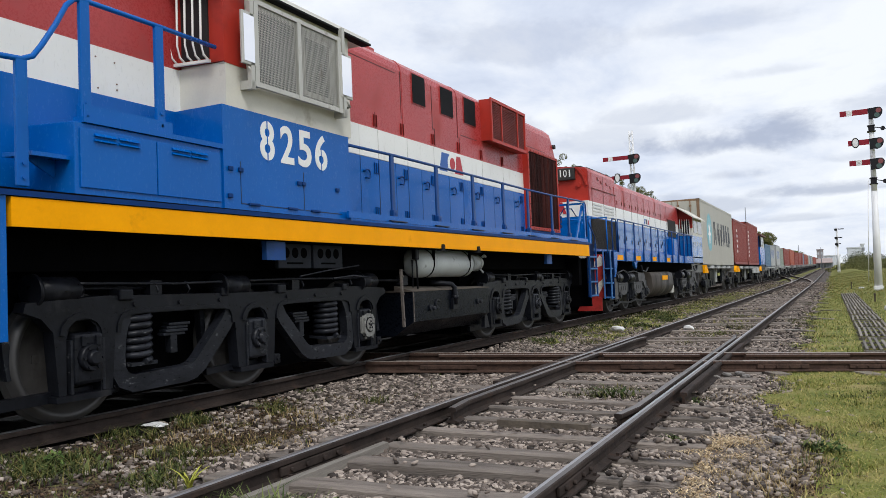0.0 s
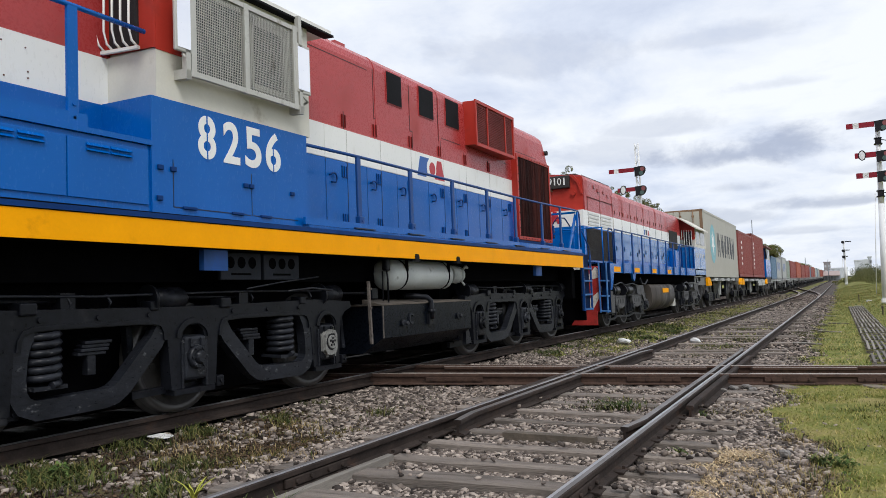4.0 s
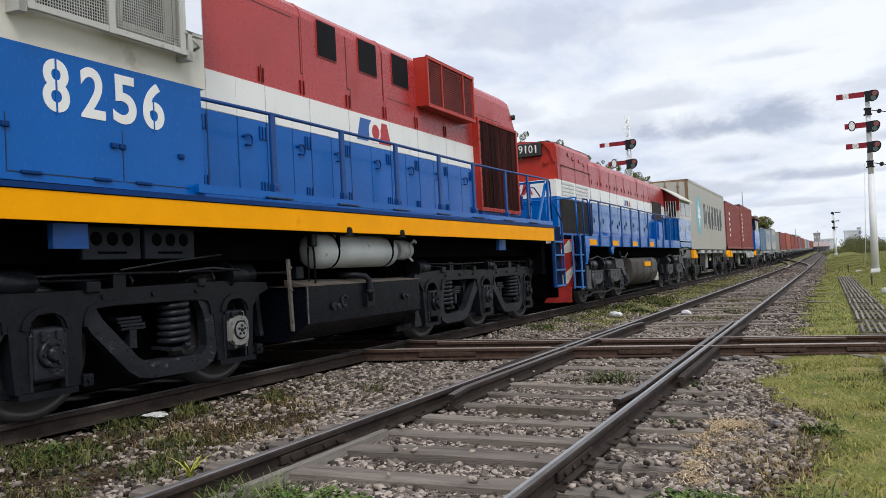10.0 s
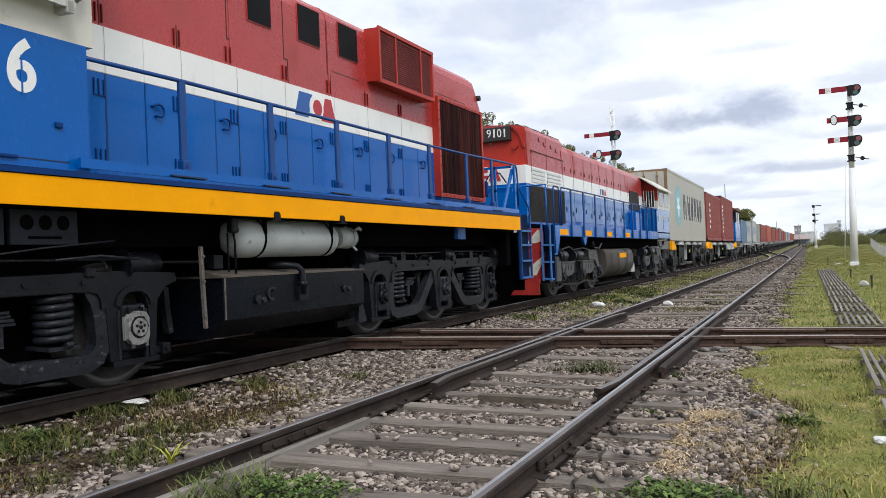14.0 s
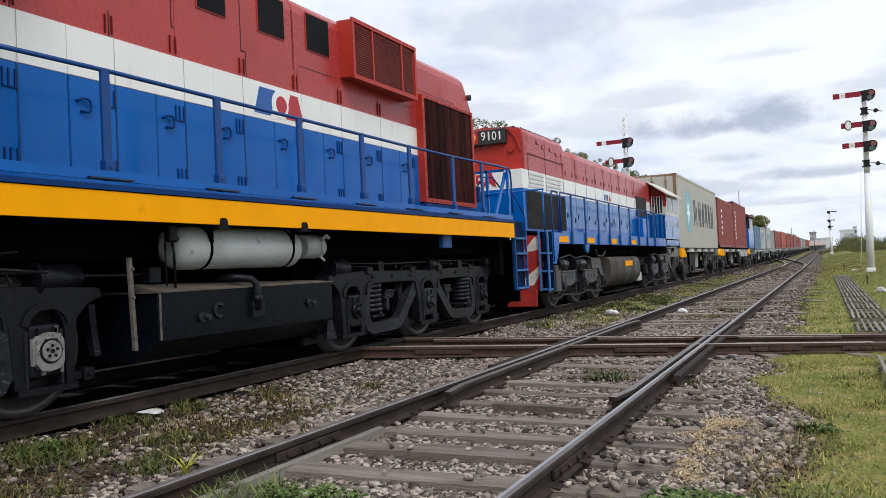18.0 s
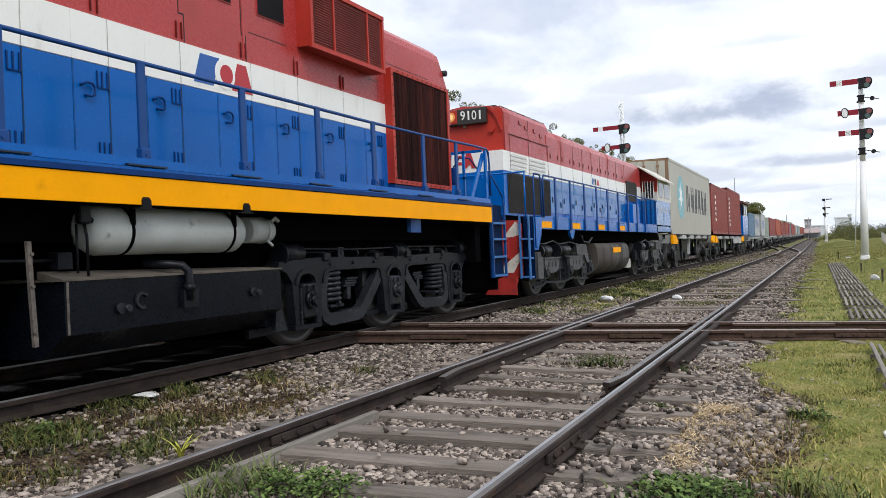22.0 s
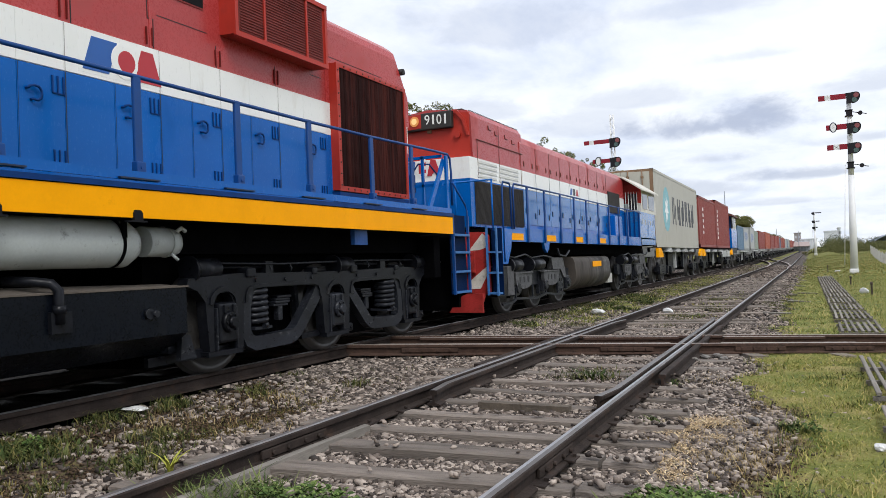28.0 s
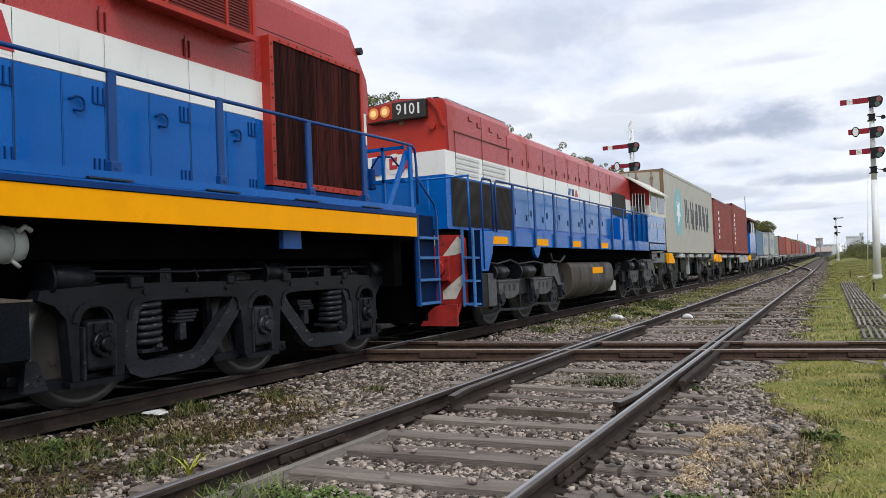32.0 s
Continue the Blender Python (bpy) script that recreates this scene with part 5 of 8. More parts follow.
    part("brake_pipe", s, SPLASH, side)
    # Solid dark block and far-side beam, added to keep light out from below.
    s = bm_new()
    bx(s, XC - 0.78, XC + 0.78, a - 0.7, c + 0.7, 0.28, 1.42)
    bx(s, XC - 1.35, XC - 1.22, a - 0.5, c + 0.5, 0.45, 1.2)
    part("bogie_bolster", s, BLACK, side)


def locomotive_a():
    L = vehicle("diesel_locomotive", 10.4, "red, white and blue diesel hood locomotive with a yellow side sill", "locomotive", "locomotives of the train")
    HX, CX, FX = -3.22, -2.55, -2.55       # hood side, cab side, sill face
    mir = 2 * XC
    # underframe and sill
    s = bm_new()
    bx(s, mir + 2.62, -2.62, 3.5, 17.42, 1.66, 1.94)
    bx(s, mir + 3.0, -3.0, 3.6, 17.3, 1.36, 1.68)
    # Deep block added to hide the lit ground beyond the tank.
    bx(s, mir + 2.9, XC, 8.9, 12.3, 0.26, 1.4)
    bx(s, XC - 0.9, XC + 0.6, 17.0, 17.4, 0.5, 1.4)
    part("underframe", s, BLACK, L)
    s = bm_new()
    prism(s, [(3.5, 1.672), (17.46, 1.655), (17.46, 1.905), (3.5, 1.872)], "x", -2.62, FX)
    part("side_sill", s, YELLOW, L, "bright yellow side sill, lightly chipped")
    s = bm_new()
    prism(s, [(3.5, 1.672), (17.46, 1.655), (17.46, 1.905), (3.5, 1.872)], "x", mir - FX, mir + 2.62)
    part("side_sill", s, YELLOW, L)
    s = bm_new()
    prism(s, [(3.36, 1.880), (17.5, 1.914), (17.5, 1.962), (3.36, 1.918)], "x", mir - FX + 0.0, FX + 0.012)
    part("deck", s, BLUE_D, L, "dark blue running board")
    s = bm_new()
    bx(s, FX - 0.05, FX - 0.02, 7.66, 17.48, 1.966, 2.04)
    part("deck_kerb", s, BLUE, L)
    for y in (8.6, 9.85, 11.1, 12.35, 13.6, 14.9, 16.2):
        s = bm_new()
        bx(s, FX - 0.02, FX + 0.016, y, y + 0.42, 1.972, 1.985)
        part("deck_plate", s, CREASE, L)
    s = bm_new()
    bx(s, mir + 2.6, -2.56, 3.30, 3.49, 0.9, 1.88)
    part("end_beam", s, BLUE, L, "blue end beam")
    # long hood: three painted courses
    Y0, Y1 = 7.70, 17.36
    s = bm_new()
    bx(s, mir - HX, HX, Y0, Y1, 1.97, 2.868)
    part("hood_lower", s, BLUE, L)
    s = bm_new()
    bx(s, mir - HX, HX, Y0, Y1, 2.868, 3.275)
    part("hood_band", s, WHITE, L)
    s = bm_new()
    w = (HX - mir + HX) / 2
    sec = [(HX, 3.275), (HX, 4.20), (HX - 0.035, 4.30), (HX - 0.11, 4.37), (HX - 0.24, 4.42), (XC, 4.46)]
    full = sec + [(2 * XC - x, z) for x, z in reversed(sec[:-1])]
    prism(s, full, "y", Y0, 16.90)
    part("hood_upper", s, RED, L)
    s = bm_new()
    rings = [[s.verts.new((XC + (x - XC) * 0.9985, y, min(z - 0.004, cap))) for x, z in full] for y, cap in ((16.66, 9.0), (16.90, 4.36), (17.24, 3.72), (17.26, 3.62))]
    for a, b in zip(rings, rings[1:]):
        for k in range(len(full)):
            s.faces.new((a[k], a[(k + 1) % len(full)], b[(k + 1) % len(full)], b[k]))
    s.faces.new(rings[-1])
    part("hood_end", s, RED, L)
    s = bm_new()
    cyl(s, (HX - 0.06, 17.02, 4.06), (HX + 0.05, 17.02, 4.06), 0.048, 12)
    part("marker_lamp", s, DARK, L)
    s = bm_new()
    for y in (10.11,):
        prism(s, [(x + (0.006 if x > XC else -0.006), z + 0.004) for x, z in full], "y", y - 0.02, y + 0.02)
    rs = part("roof_strap", s, RED, L)
    again(rs, 0, 1.92)
    again(rs, 0, 4.91)
    for x0, y0, y1, z1 in ((0.5, 8.78, 9.02, 4.50), (0.5, 9.18, 9.42, 4.50), (0.5, 9.58, 9.82, 4.50), (0.35, 13.4, 14.6, 4.52)):
        s = bm_new()
        bx(s, XC - x0, XC + x0, y0, y1, 4.42, z1)
        part("roof_hatch", s, RED, L)
    # doors: blue and white leaves with narrow dark gaps, and long seams through the red
    edges = [7.80, 8.49, 8.95, 9.43, 9.90, 10.27, 10.70, 11.14, 11.66, 12.20, 12.63, 13.06, 13.55, 14.06, 14.58, 15.05]
    for k, (p, q) in enumerate(zip(edges, edges[1:])):
        s = bm_new()
        rbx(s, HX + 0.0, HX + 0.014, p + 0.003, q - 0.003, 2.07, 2.862, 0.003)
        d = part("hood_door", s, BLUE, L, "blue hood door with a ring handle" if k == 0 else "")
        s = bm_new()
        bx(s, HX, HX + 0.013, p + 0.0015, q - 0.0015, 2.872, 3.270)
        part("upper_leaf", s, WHITE, d)
        if k % 2 == 0:
            s = bm_new()
            yh = p + 0.14 if k else q - 0.3
            ringp = [(HX + 0.045, yh + 0.75 * u, 2.64 + 0.85 * w_) for u, w_ in ((-0.03, -0.068), (0.03, -0.072), (0.066, -0.05), (0.078, -0.01), (0.07, 0.03), (0.045, 0.055), (-0.01, 0.062), (-0.06, 0.05), (-0.085, 0.03))]
            tube(s, [(HX + 0.01, *ringp[0][1:])] + ringp + [(HX + 0.01, *ringp[-1][1:])], 0.011, 6)
            part("door_handle", s, BLUE_D, d)
            s = bm_new()
            for z in (2.14, 2.74):
                for dy in (-0.12, -0.07, -0.015):
                    bx(s, HX + 0.01, HX + 0.026, q + dy - 0.007, q + dy + 0.005, z - (0.07 if z > 2.5 else 0.035), z + 0.07)
            bx(s, HX + 0.01, HX + 0.024, q - 0.12, q, 2.665, 2.675)
            tagged(part("hinge", s, BLUE_D, d), kind="stuff")
    s = bm_new()
    for y in (8.45, 9.39, 10.14, 11.15, 12.08, 13.02, 14.03):
        if y in (10.14, 11.15, 12.08):
            bx(s, HX - 0.01, HX + 0.004, y - 0.005, y + 0.005, 3.55, 4.2)
            bx(s, HX - 0.01, HX + 0.0045, y - 0.005, y + 0.075, 3.54, 3.552)
            bx(s, HX - 0.01, HX + 0.004, y + 0.065, y + 0.075, 3.28, 3.545)
        else:
            bx(s, HX - 0.01, HX + 0.004, y - 0.005, y + 0.005, 3.28, 3.50)
    for y0, y1, z in ((8.5, 10.0, 4.15), (14.75, 15.0, 3.55), (15.1, 16.6, 3.86), (12.2, 12.9, 3.6)):
        bx(s, HX - 0.01, HX + 0.003, y0, y1, z - 0.004, z + 0.004)
    tagged(part("door_seam", s, DARK, L), kind="stuff")
    s, g = bm_new(), bm_new()
    for y in edges[1:-1]:
        wide = 0.005 if y in (8.49, 9.43, 10.27, 11.14, 12.20, 13.06, 14.06) else 0.002
        bx(s, HX + 0.0135, HX + 0.0160, y - wide, y + wide, 2.08, 2.862)
        if wide > 0.004:
            bx(g, HX + 0.0125, HX + 0.0145, y - 0.003, y + 0.003, 2.875, 3.268)
    tagged(part("leaf_joint", s, CREASE, L), kind="stuff")
    tagged(part("leaf_joint", g, JOINTW, L), kind="stuff")
    s = bm_new()
    bx(s, HX, HX + 0.018, 8.345, 8.355, 3.30, 3.46)
    hg = part("hinge", s, REDS, L)
    for y in (8.35, 9.29, 10.05, 11.05, 12.0, 12.95, 13.95):
        for dy in (0, 0.07):
            if y + dy > 8.36:
                again(hg, 0, y + dy - 8.35)
    # three dark filter windows
    for p, q in ((10.40, 10.81), (11.34, 11.80), (12.24, 12.71)):
        s = bm_new()
        rbx(s, HX, HX + 0.012, p - 0.012, q + 0.012, 3.815, 4.262, 0.003)
        fr = part("filter_frame", s, RED, L)
        s = bm_new()
        bx(s, HX + 0.004, HX + 0.019, p, q, 3.83, 4.25)
        part("filter_mesh", s, GRILLE, fr, "dark mesh filter")
    # outside blower box
    s = bm_new()
    xo = -3.02
    prism(s, [(12.95, 3.63), (14.68, 3.61), (14.68, 4.36), (12.95, 4.34)], "x", HX - 0.02, xo)
    box = part("radiator_box", s, RED_D, L, "red box with louvred openings hung on the hood")
    s = bm_new()
    prism(s, [(13.02, 3.68), (14.62, 3.66), (14.62, 4.32), (13.02, 4.29)], "x", xo - 0.01, xo + 0.006)
    for j in range(20):
        z = 3.70 + j * 0.0295
        prism(s, [(xo, z + 0.024), (xo + 0.016, z), (xo, z)], "y", 13.04, 14.6)
    part("louvre", s, LOUVRE, box)
    s = bm_new()
    for y in (13.45, 14.26):
        bx(s, xo, xo + 0.026, y - 0.015, y + 0.015, 3.661, 4.309)
    for z0, z1 in ((3.61, 3.66), (4.31, 4.36)):
        bx(s, xo, xo + 0.03, 12.94, 14.70, z0, z1)
    for y0, y1 in ((12.942, 12.99), (14.65, 14.698)):
        bx(s, xo, xo + 0.027, y0, y1, 3.66, 4.31)
    part("louvre_frame", s, RED_D, box)
    # tall radiator at the end
    s = bm_new()
    gx = -3.12
    bx(s, HX - 0.02, gx, 15.135, 17.05, 2.17, 3.775)
    rad = part("radiator_housing", s, RED_D, L, "tall radiator housing in a red frame")
    s = bm_new()
    bx(s, gx - 0.01, gx + 0.006, 15.20, 17.0, 2.23, 3.73)
    rf = random.Random(3)
    for j in range(71):
        y = 15.205 + j * 0.025
        bx(s, gx, gx + 0.004 + rf.uniform(0, 0.008), y, y + 0.008 + rf.uniform(0, 0.009), 2.23, 3.73)
    tagged(part("radiator_core", s, MESH, rad, "dark rust-stained radiator core"), kind="stuff")
    s = bm_new()
    for y0, y1, z0, z1 in ((15.13, 15.20, 2.165, 3.78), (17.0, 17.055, 2.165, 3.78), (15.20, 17.0, 2.165, 2.23), (15.20, 17.0, 3.73, 3.78)):
        bx(s, gx, gx + 0.022, y0, y1, z0, z1)
    part("radiator_frame", s, RED_D, rad)
    s = bm_new()
    for j in range(11):
        cyl(s, (gx + 0.018, 15.165, 2.24 + j * 0.145), (gx + 0.032, 15.165, 2.24 + j * 0.145), 0.012, 6)
    for j in range(11):
        for z in (2.197, 3.755):
            cyl(s, (gx + 0.018, 15.32 + j * 0.16, z), (gx + 0.032, 15.32 + j * 0.16, z), 0.012, 6)
    tagged(part("bolt", s, RUSTD, rad), kind="stuff")
    s = bm_new()
    bx(s, HX, HX + 0.12, 15.12, 17.06, 2.06, 2.15)
    part("radiator_sill", s, BLUE_D, rad)
    # logo plate: plain shapes
    s = bm_new()
    bx(s, HX + 0.012, HX + 0.0145, 11.24, 12.20, 2.90, 3.25)
    plate = part("logo_plate", s, WHITE, L)
    s = bm_new()
    prism(s, [(11.28, 2.93), (11.56, 2.93), (11.66, 3.22), (11.38, 3.22)], "x", HX + 0.014, HX + 0.018)
    part("logo_mark", s, LOGOB, plate, "slanted blue logo block")
    s = bm_new()
    cyl(s, (HX + 0.014, 11.74, 3.075), (HX + 0.0205, 11.74, 3.075), 0.155, 24)
    part("logo_mark", s, WHITE, plate, "white logo disc")
    s = bm_new()
    cyl(s, (HX + 0.014, 11.76, 3.075), (HX + 0.022, 11.76, 3.075), 0.10, 20)
    part("logo_mark", s, LOGOR, plate, "red logo disc")
    s = bm_new()
    prism(s, [(11.84, 2.93), (12.18, 2.93), (12.08, 3.22), (11.94, 3.22)], "x", HX + 0.014, HX + 0.0185)
    part("logo_mark", s, LOGOR, plate, "red logo wedge")
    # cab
    EYE_SCALE[:] = CAB_EYE_SCALE
    s = bm_new()
    bx(s, mir - CX, CX, 5.57, 7.66, 1.905, 2.868)
    part("cab_lower", s, BLUE, L)
    s = bm_new()
    bx(s, mir - CX, CX, 5.57, 7.66, 2.868, 3.26)
    bx(s, mir - CX, CX, 5.60, 7.66, 3.26, 4.02)
    part("cab_upper", s, CREAM, L, "cream cab upper body")
    s = bm_new()
    bx(s, -3.15, CX + 0.001, 5.565, 5.60, 3.26, 4.02)
    part("cab_front", s, RED_D, L, "red cab front panel")
    s = bm_new()
    bx(s, CX - 0.01, CX + 0.004, 5.572, 5.86, 3.25, 3.97)
    part("corner_panel", s, RED_D, L, "red corner panel beside the cab window")
    s = bm_new()
    arc = [(CX + 0.09, 3.98), (CX + 0.09, 4.03), (CX - 0.15, 4.16), (CX - 0.55, 4.30), (XC, 4.40)]
    prism(s, arc + [(2 * XC - x, z) for x, z in reversed(arc[:-1])], "y", 5.35, 7.95)
    roof = part("cab_roof", s, BARE, L, "white curved cab roof")
    s = bm_new()
    bx(s, CX - 0.03, CX + 0.10, 5.34, 7.98, 3.972, 3.992)
    part("roof_gutter", s, GRILLE, roof)
    # cab side window: two wire screens in an outrigger frame
    fx = -2.44
    s = bm_new()
    bx(s, CX - 0.01, CX + 0.004, 5.95, 7.3, 3.14, 3.84)
    part("cab_window", s, GLASS, L)
    s = bm_new()
    for z0, z1 in ((3.08, 3.125), (3.84, 3.88)):
        bx(s, fx - 0.02, fx + 0.02, 5.84, 7.40, z0, z1)
    for y in (5.86, 6.54, 7.27):
        bx(s, fx - 0.024, fx + 0.024, y - 0.03, y + 0.03, 3.076, 3.884)
    scr = part("window_frame", s, ALU, L, "weathered alloy frame holding wire screens")
    s = bm_new()
    bx(s, CX - 0.01, fx + 0.03, 5.77, 5.83, 3.04, 3.12)
    bx(s, fx - 0.02, fx + 0.03, 5.775, 5.825, 3.04, 4.0)
    br = part("bracket", s, ALU, scr)
    again(br, 0, 1.56 * CAB_EYE_SCALE[0])
    s = bm_new()
    for y0, y1 in ((5.89, 6.51), (6.57, 7.24)):
        for j in range(int((y1 - y0) / 0.022)):
            y = y0 + j * 0.022
            bx(s, fx - 0.003, fx + 0.003, y, y + 0.0045, 3.125, 3.84)
        for j in range(32):
            z = 3.125 + j * 0.0225
            bx(s, fx - 0.003, fx + 0.0045, y0, y1, z, z + 0.0045)
    tagged(part("wire_screen", s, ALU, scr, "fine wire screen"), kind="stuff")
    s = bm_new()
    for y0, y1, z0, z1 in ((6.60, 6.66, 3.15, 3.80), (7.10, 7.18, 3.15, 3.80), (6.60, 7.18, 3.15, 3.20), (6.60, 7.18, 3.74, 3.80)):
        bx(s, fx - 0.03, fx - 0.008, y0, y1, z0, z1)
    part("inner_sash", s, ALU, scr)
    for y0, y1 in ((5.66, 5.85), (7.27, 7.50)):
        s = bm_new()
        rbx(s, -2.44, -2.41, y0, y1, 3.25, 3.73, 0.008)
        tube(s, [(-2.43, (y0 + y1) / 2, 3.24), (-2.43, (y0 + y1) / 2 + 0.08, 3.18), (-2.5, (y0 + y1) / 2 + 0.08, 3.16)], 0.014, 6)
        mr = part("wing_mirror", s, ALU, L, "tall wing mirror in an alloy frame")
        s = bm_new()
        bx(s, -2.412, -2.405, y0 + 0.02, y1 - 0.02, 3.28, 3.70)
        part("mirror_glass", s, MIRROR, mr, "mirror reflecting the pale sky")
    # front cab window with guard bars
    s = bm_new()
    bx(s, -3.05, -2.72, 5.545, 5.58, 3.30, 4.0)
    part("front_window", s, DARK, L)
    s = bm_new()
    for k in range(5):
        x = -3.13 + 0.095 * k
        s = bm_new()
        tube(s, [(x, 5.50, 4.0), (x, 5.49, 3.42), (x + 0.01, 5.51, 3.32), (x + 0.04, 5.55, 3.27)], 0.011, 6)
        part("guard_bar", s, BARE, L, "white window guard bar")
    s = bm_new()
    bx(s, -3.16, -2.68, 5.53, 5.56, 3.25, 3.275)
    part("guard_rail_bar", s, BARE, L)
    # number, cab doors, hinges
    for ch, p, q in NUMBER_A:
        lettering("numeral", ch, WHITE, L, p, q, 2.437, 2.812, CX + 0.001, 0.004, "x", 0.022)
    for y0, y1, z1 in ((6.182, 6.198, 2.83), (7.09, 7.105, 2.69)):
        s = bm_new()
        bx(s, CX, CX + 0.0065, y0, y1, 2.42, z1)
        part("stencil_gap", s, BLUE, L)
    s = bm_new()
    for y in (5.82, 6.80):
        bx(s, CX - 0.01, CX + 0.003, y - 0.004, y + 0.004, 1.99, 2.38)
    for y0, y1 in ((5.82, 6.78), (6.82, 7.5)):
        bx(s, CX - 0.01, CX + 0.003, y0, y1, 1.987, 1.995)
    tagged(part("door_seam", s, CREASE, L), kind="stuff")
    s = bm_new()
    for y, z in ((5.80, 2.30), (6.70, 2.26), (6.78, 2.26), (7.4, 2.25), (5.66, 2.30), (5.66, 2.05)):
        s = bm_new()
        rbx(s, CX, CX + 0.022, y - 0.03, y + 0.03, z - 0.02, z + 0.02, 0.006)
        part("door_latch", s, BLUE_D, L)
    for y in (6.0, 6.6, 7.0):
        s = bm_new()
        rbx(s, CX, CX + 0.02, y - 0.08, y + 0.08, 1.98, 2.005, 0.006)
        part("door_hinge", s, BLUE_D, L)
    # short hood
    EYE_SCALE[:] = [1.0, Vector((0, 0, 0))]
    s = bm_new(); bx(s, mir - HX, HX, 3.62, 5.75, 1.95, 2.86); part("nose_lower", s, BLUE, L)
    s = bm_new(); bx(s, mir - HX, HX, 3.62, 5.75, 2.86, 3.262); part("nose_band", s, WHITE, L)
    s = bm_new()
    prism(s, [(HX, 3.262), (HX, 3.95), (HX - 0.15, 4.1), (XC, 4.15), (mir - HX + 0.15, 4.1), (mir - HX, 3.95), (mir - HX, 3.262)], "y", 3.62, 5.75)
    part("nose_upper", s, RED, L)
    s = bm_new()
    for y, z in ((4.75, 3.17), (4.95, 3.16), (4.97, 2.98), (4.97, 2.93), (4.77, 2.91), (4.66, 3.1)):
        cyl(s, (HX, y, z), (HX + 0.006, y, z), 0.007, 6)
    tagged(part("rivet", s, RUSTD, L), kind="stuff")
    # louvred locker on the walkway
    EYE_SCALE[:] = CAB_EYE_SCALE
    s = bm_new()
    rbx(s, HX - 0.05, FX - 0.02, 4.03, 5.59, 1.905, 2.462, 0.008)
    lk = part("locker", s, BLUE, L, "blue walkway locker with louvred doors")
    s = bm_new()
    for p, q in ((4.07, 4.80), (4.815, 5.56)):
        s = bm_new()
        rbx(s, FX - 0.02, FX - 0.006, p, q, 1.985, 2.42, 0.004)
        part("locker_door", s, BLUE, lk)
    s = bm_new()
    for y in (4.19, 4.42, 4.97, 5.19):
        for z in (2.35, 2.388):
            s = bm_new()
            prism(s, [(FX - 0.008, z - 0.014), (FX + 0.018, z - 0.014), (FX - 0.008, z + 0.012)], "y", y, y + 0.20)
            part("louvre", s, BLUE, lk)
    s = bm_new()
    bx(s, FX - 0.12, FX + 0.004, 4.10, 5.62, 2.464, 2.505)
    bx(s, FX - 0.10, FX - 0.02, 4.12, 5.0, 2.49, 2.60)
    part("locker_rail", s, BLUE, lk)
    s = bm_new()
    bx(s, -2.95, -2.62, 3.72, 4.03, 2.18, 2.21)
    prism(s, [(3.78, 2.18), (4.02, 2.18), (4.02, 2.05)], "x", -2.80, -2.78)
    part("step_plate", s, BLUE, L)
    # handrails
    s = bm_new()
    hx = -2.60
    tube(s, [(hx, 3.2, 2.78), (hx, 3.45, 2.81), (hx, 3.60, 2.82), (hx, 3.69, 2.86), (hx, 3.76, 2.95), (hx, 3.88, 3.13), (hx, 3.97, 3.29), (hx, 4.04, 3.355), (hx, 4.13, 3.37), (hx, 4.83, 3.375), (hx, 5.54, 3.37)], 0.020, 10)
    part("handrail", s, BLUE, L, "bent blue handrail")
    for y, z0, z1 in ((3.62, 1.95, 2.82), (4.13, 2.45, 3.37), (4.86, 2.5, 3.375)):
        s = bm_new()
        rbx(s, hx - 0.018, hx + 0.018, y - 0.045, y + 0.045, z0, z1, 0.008)
        for z in (z0 + 0.06, z0 + 0.16):
            cyl(s, (hx + 0.015, y, z), (hx + 0.03, y, z), 0.014, 6)
        part("handrail_post", s, BLUE, L)
    EYE_SCALE[:] = [1.0, Vector((0, 0, 0))]
    hx = -2.66
    s = bm_new()
    tube(s, [(hx, 7.7, 2.81), (hx, 8.86, 2.825), (hx, 11.35, 2.825), (hx, 13.8, 2.82), (hx, 15.25, 2.83), (hx, 17.1, 2.865), (hx, 17.60, 2.865), (hx, 17.68, 2.81), (hx, 17.71, 2.60), (hx, 17.71, 2.1)], 0.018, 10)
    part("handrail", s, BLUE_M, L)
    first = None
    for y in (8.85, 10.12, 11.39, 12.66, 13.88, 15.26, 16.38):
        if first is None:
            s = bm_new()
            rbx(s, hx - 0.016, hx + 0.016, y - 0.042, y + 0.042, 1.97, 2.84, 0.008)
            rbx(s, hx - 0.03, hx + 0.04, y - 0.05, y + 0.05, 2.02, 2.13, 0.01)
            cyl(s, (hx + 0.03, y, 2.08), (hx + 0.05, y, 2.08), 0.016, 6)
            first = part("handrail_post", s, BLUE_M, L)
            y_first = y
        else:
            again(first, 0, y - y_first)
    # rear platform: end posts, brace, ladder
    s = bm_new()
    bx(s, mir + 2.66, -2.66, 18.02, 18.10, 0.50, 1.62)
    part("end_plate", s, BLACK, L, "grimy black plate across the rear end")
    s = bm_new()
    rbx(s, hx - 0.02, hx + 0.02, 17.50, 17.58, 1.97, 2.84, 0.008)
    ribbon(s, [(16.95, 1.99), (17.52, 2.77)], 0.085, hx - 0.05, hx - 0.02)
    bx(s, mir + 2.62, hx, 17.38, 17.42, 2.38, 2.42)
    for x in (-3.0, -3.4, -3.9, -4.6):
        bx(s, x - 0.02, x + 0.02, 17.38, 17.42, 1.97, 2.83)
    bx(s, mir + 2.62, hx, 17.38, 17.42, 2.80, 2.84)
    part("end_railing", s, BLUE, L)
    s = bm_new()
    for y in (17.60, 18.18):
        bx(s, -2.60, -2.56, y - 0.018, y + 0.018, 0.72, 1.95)
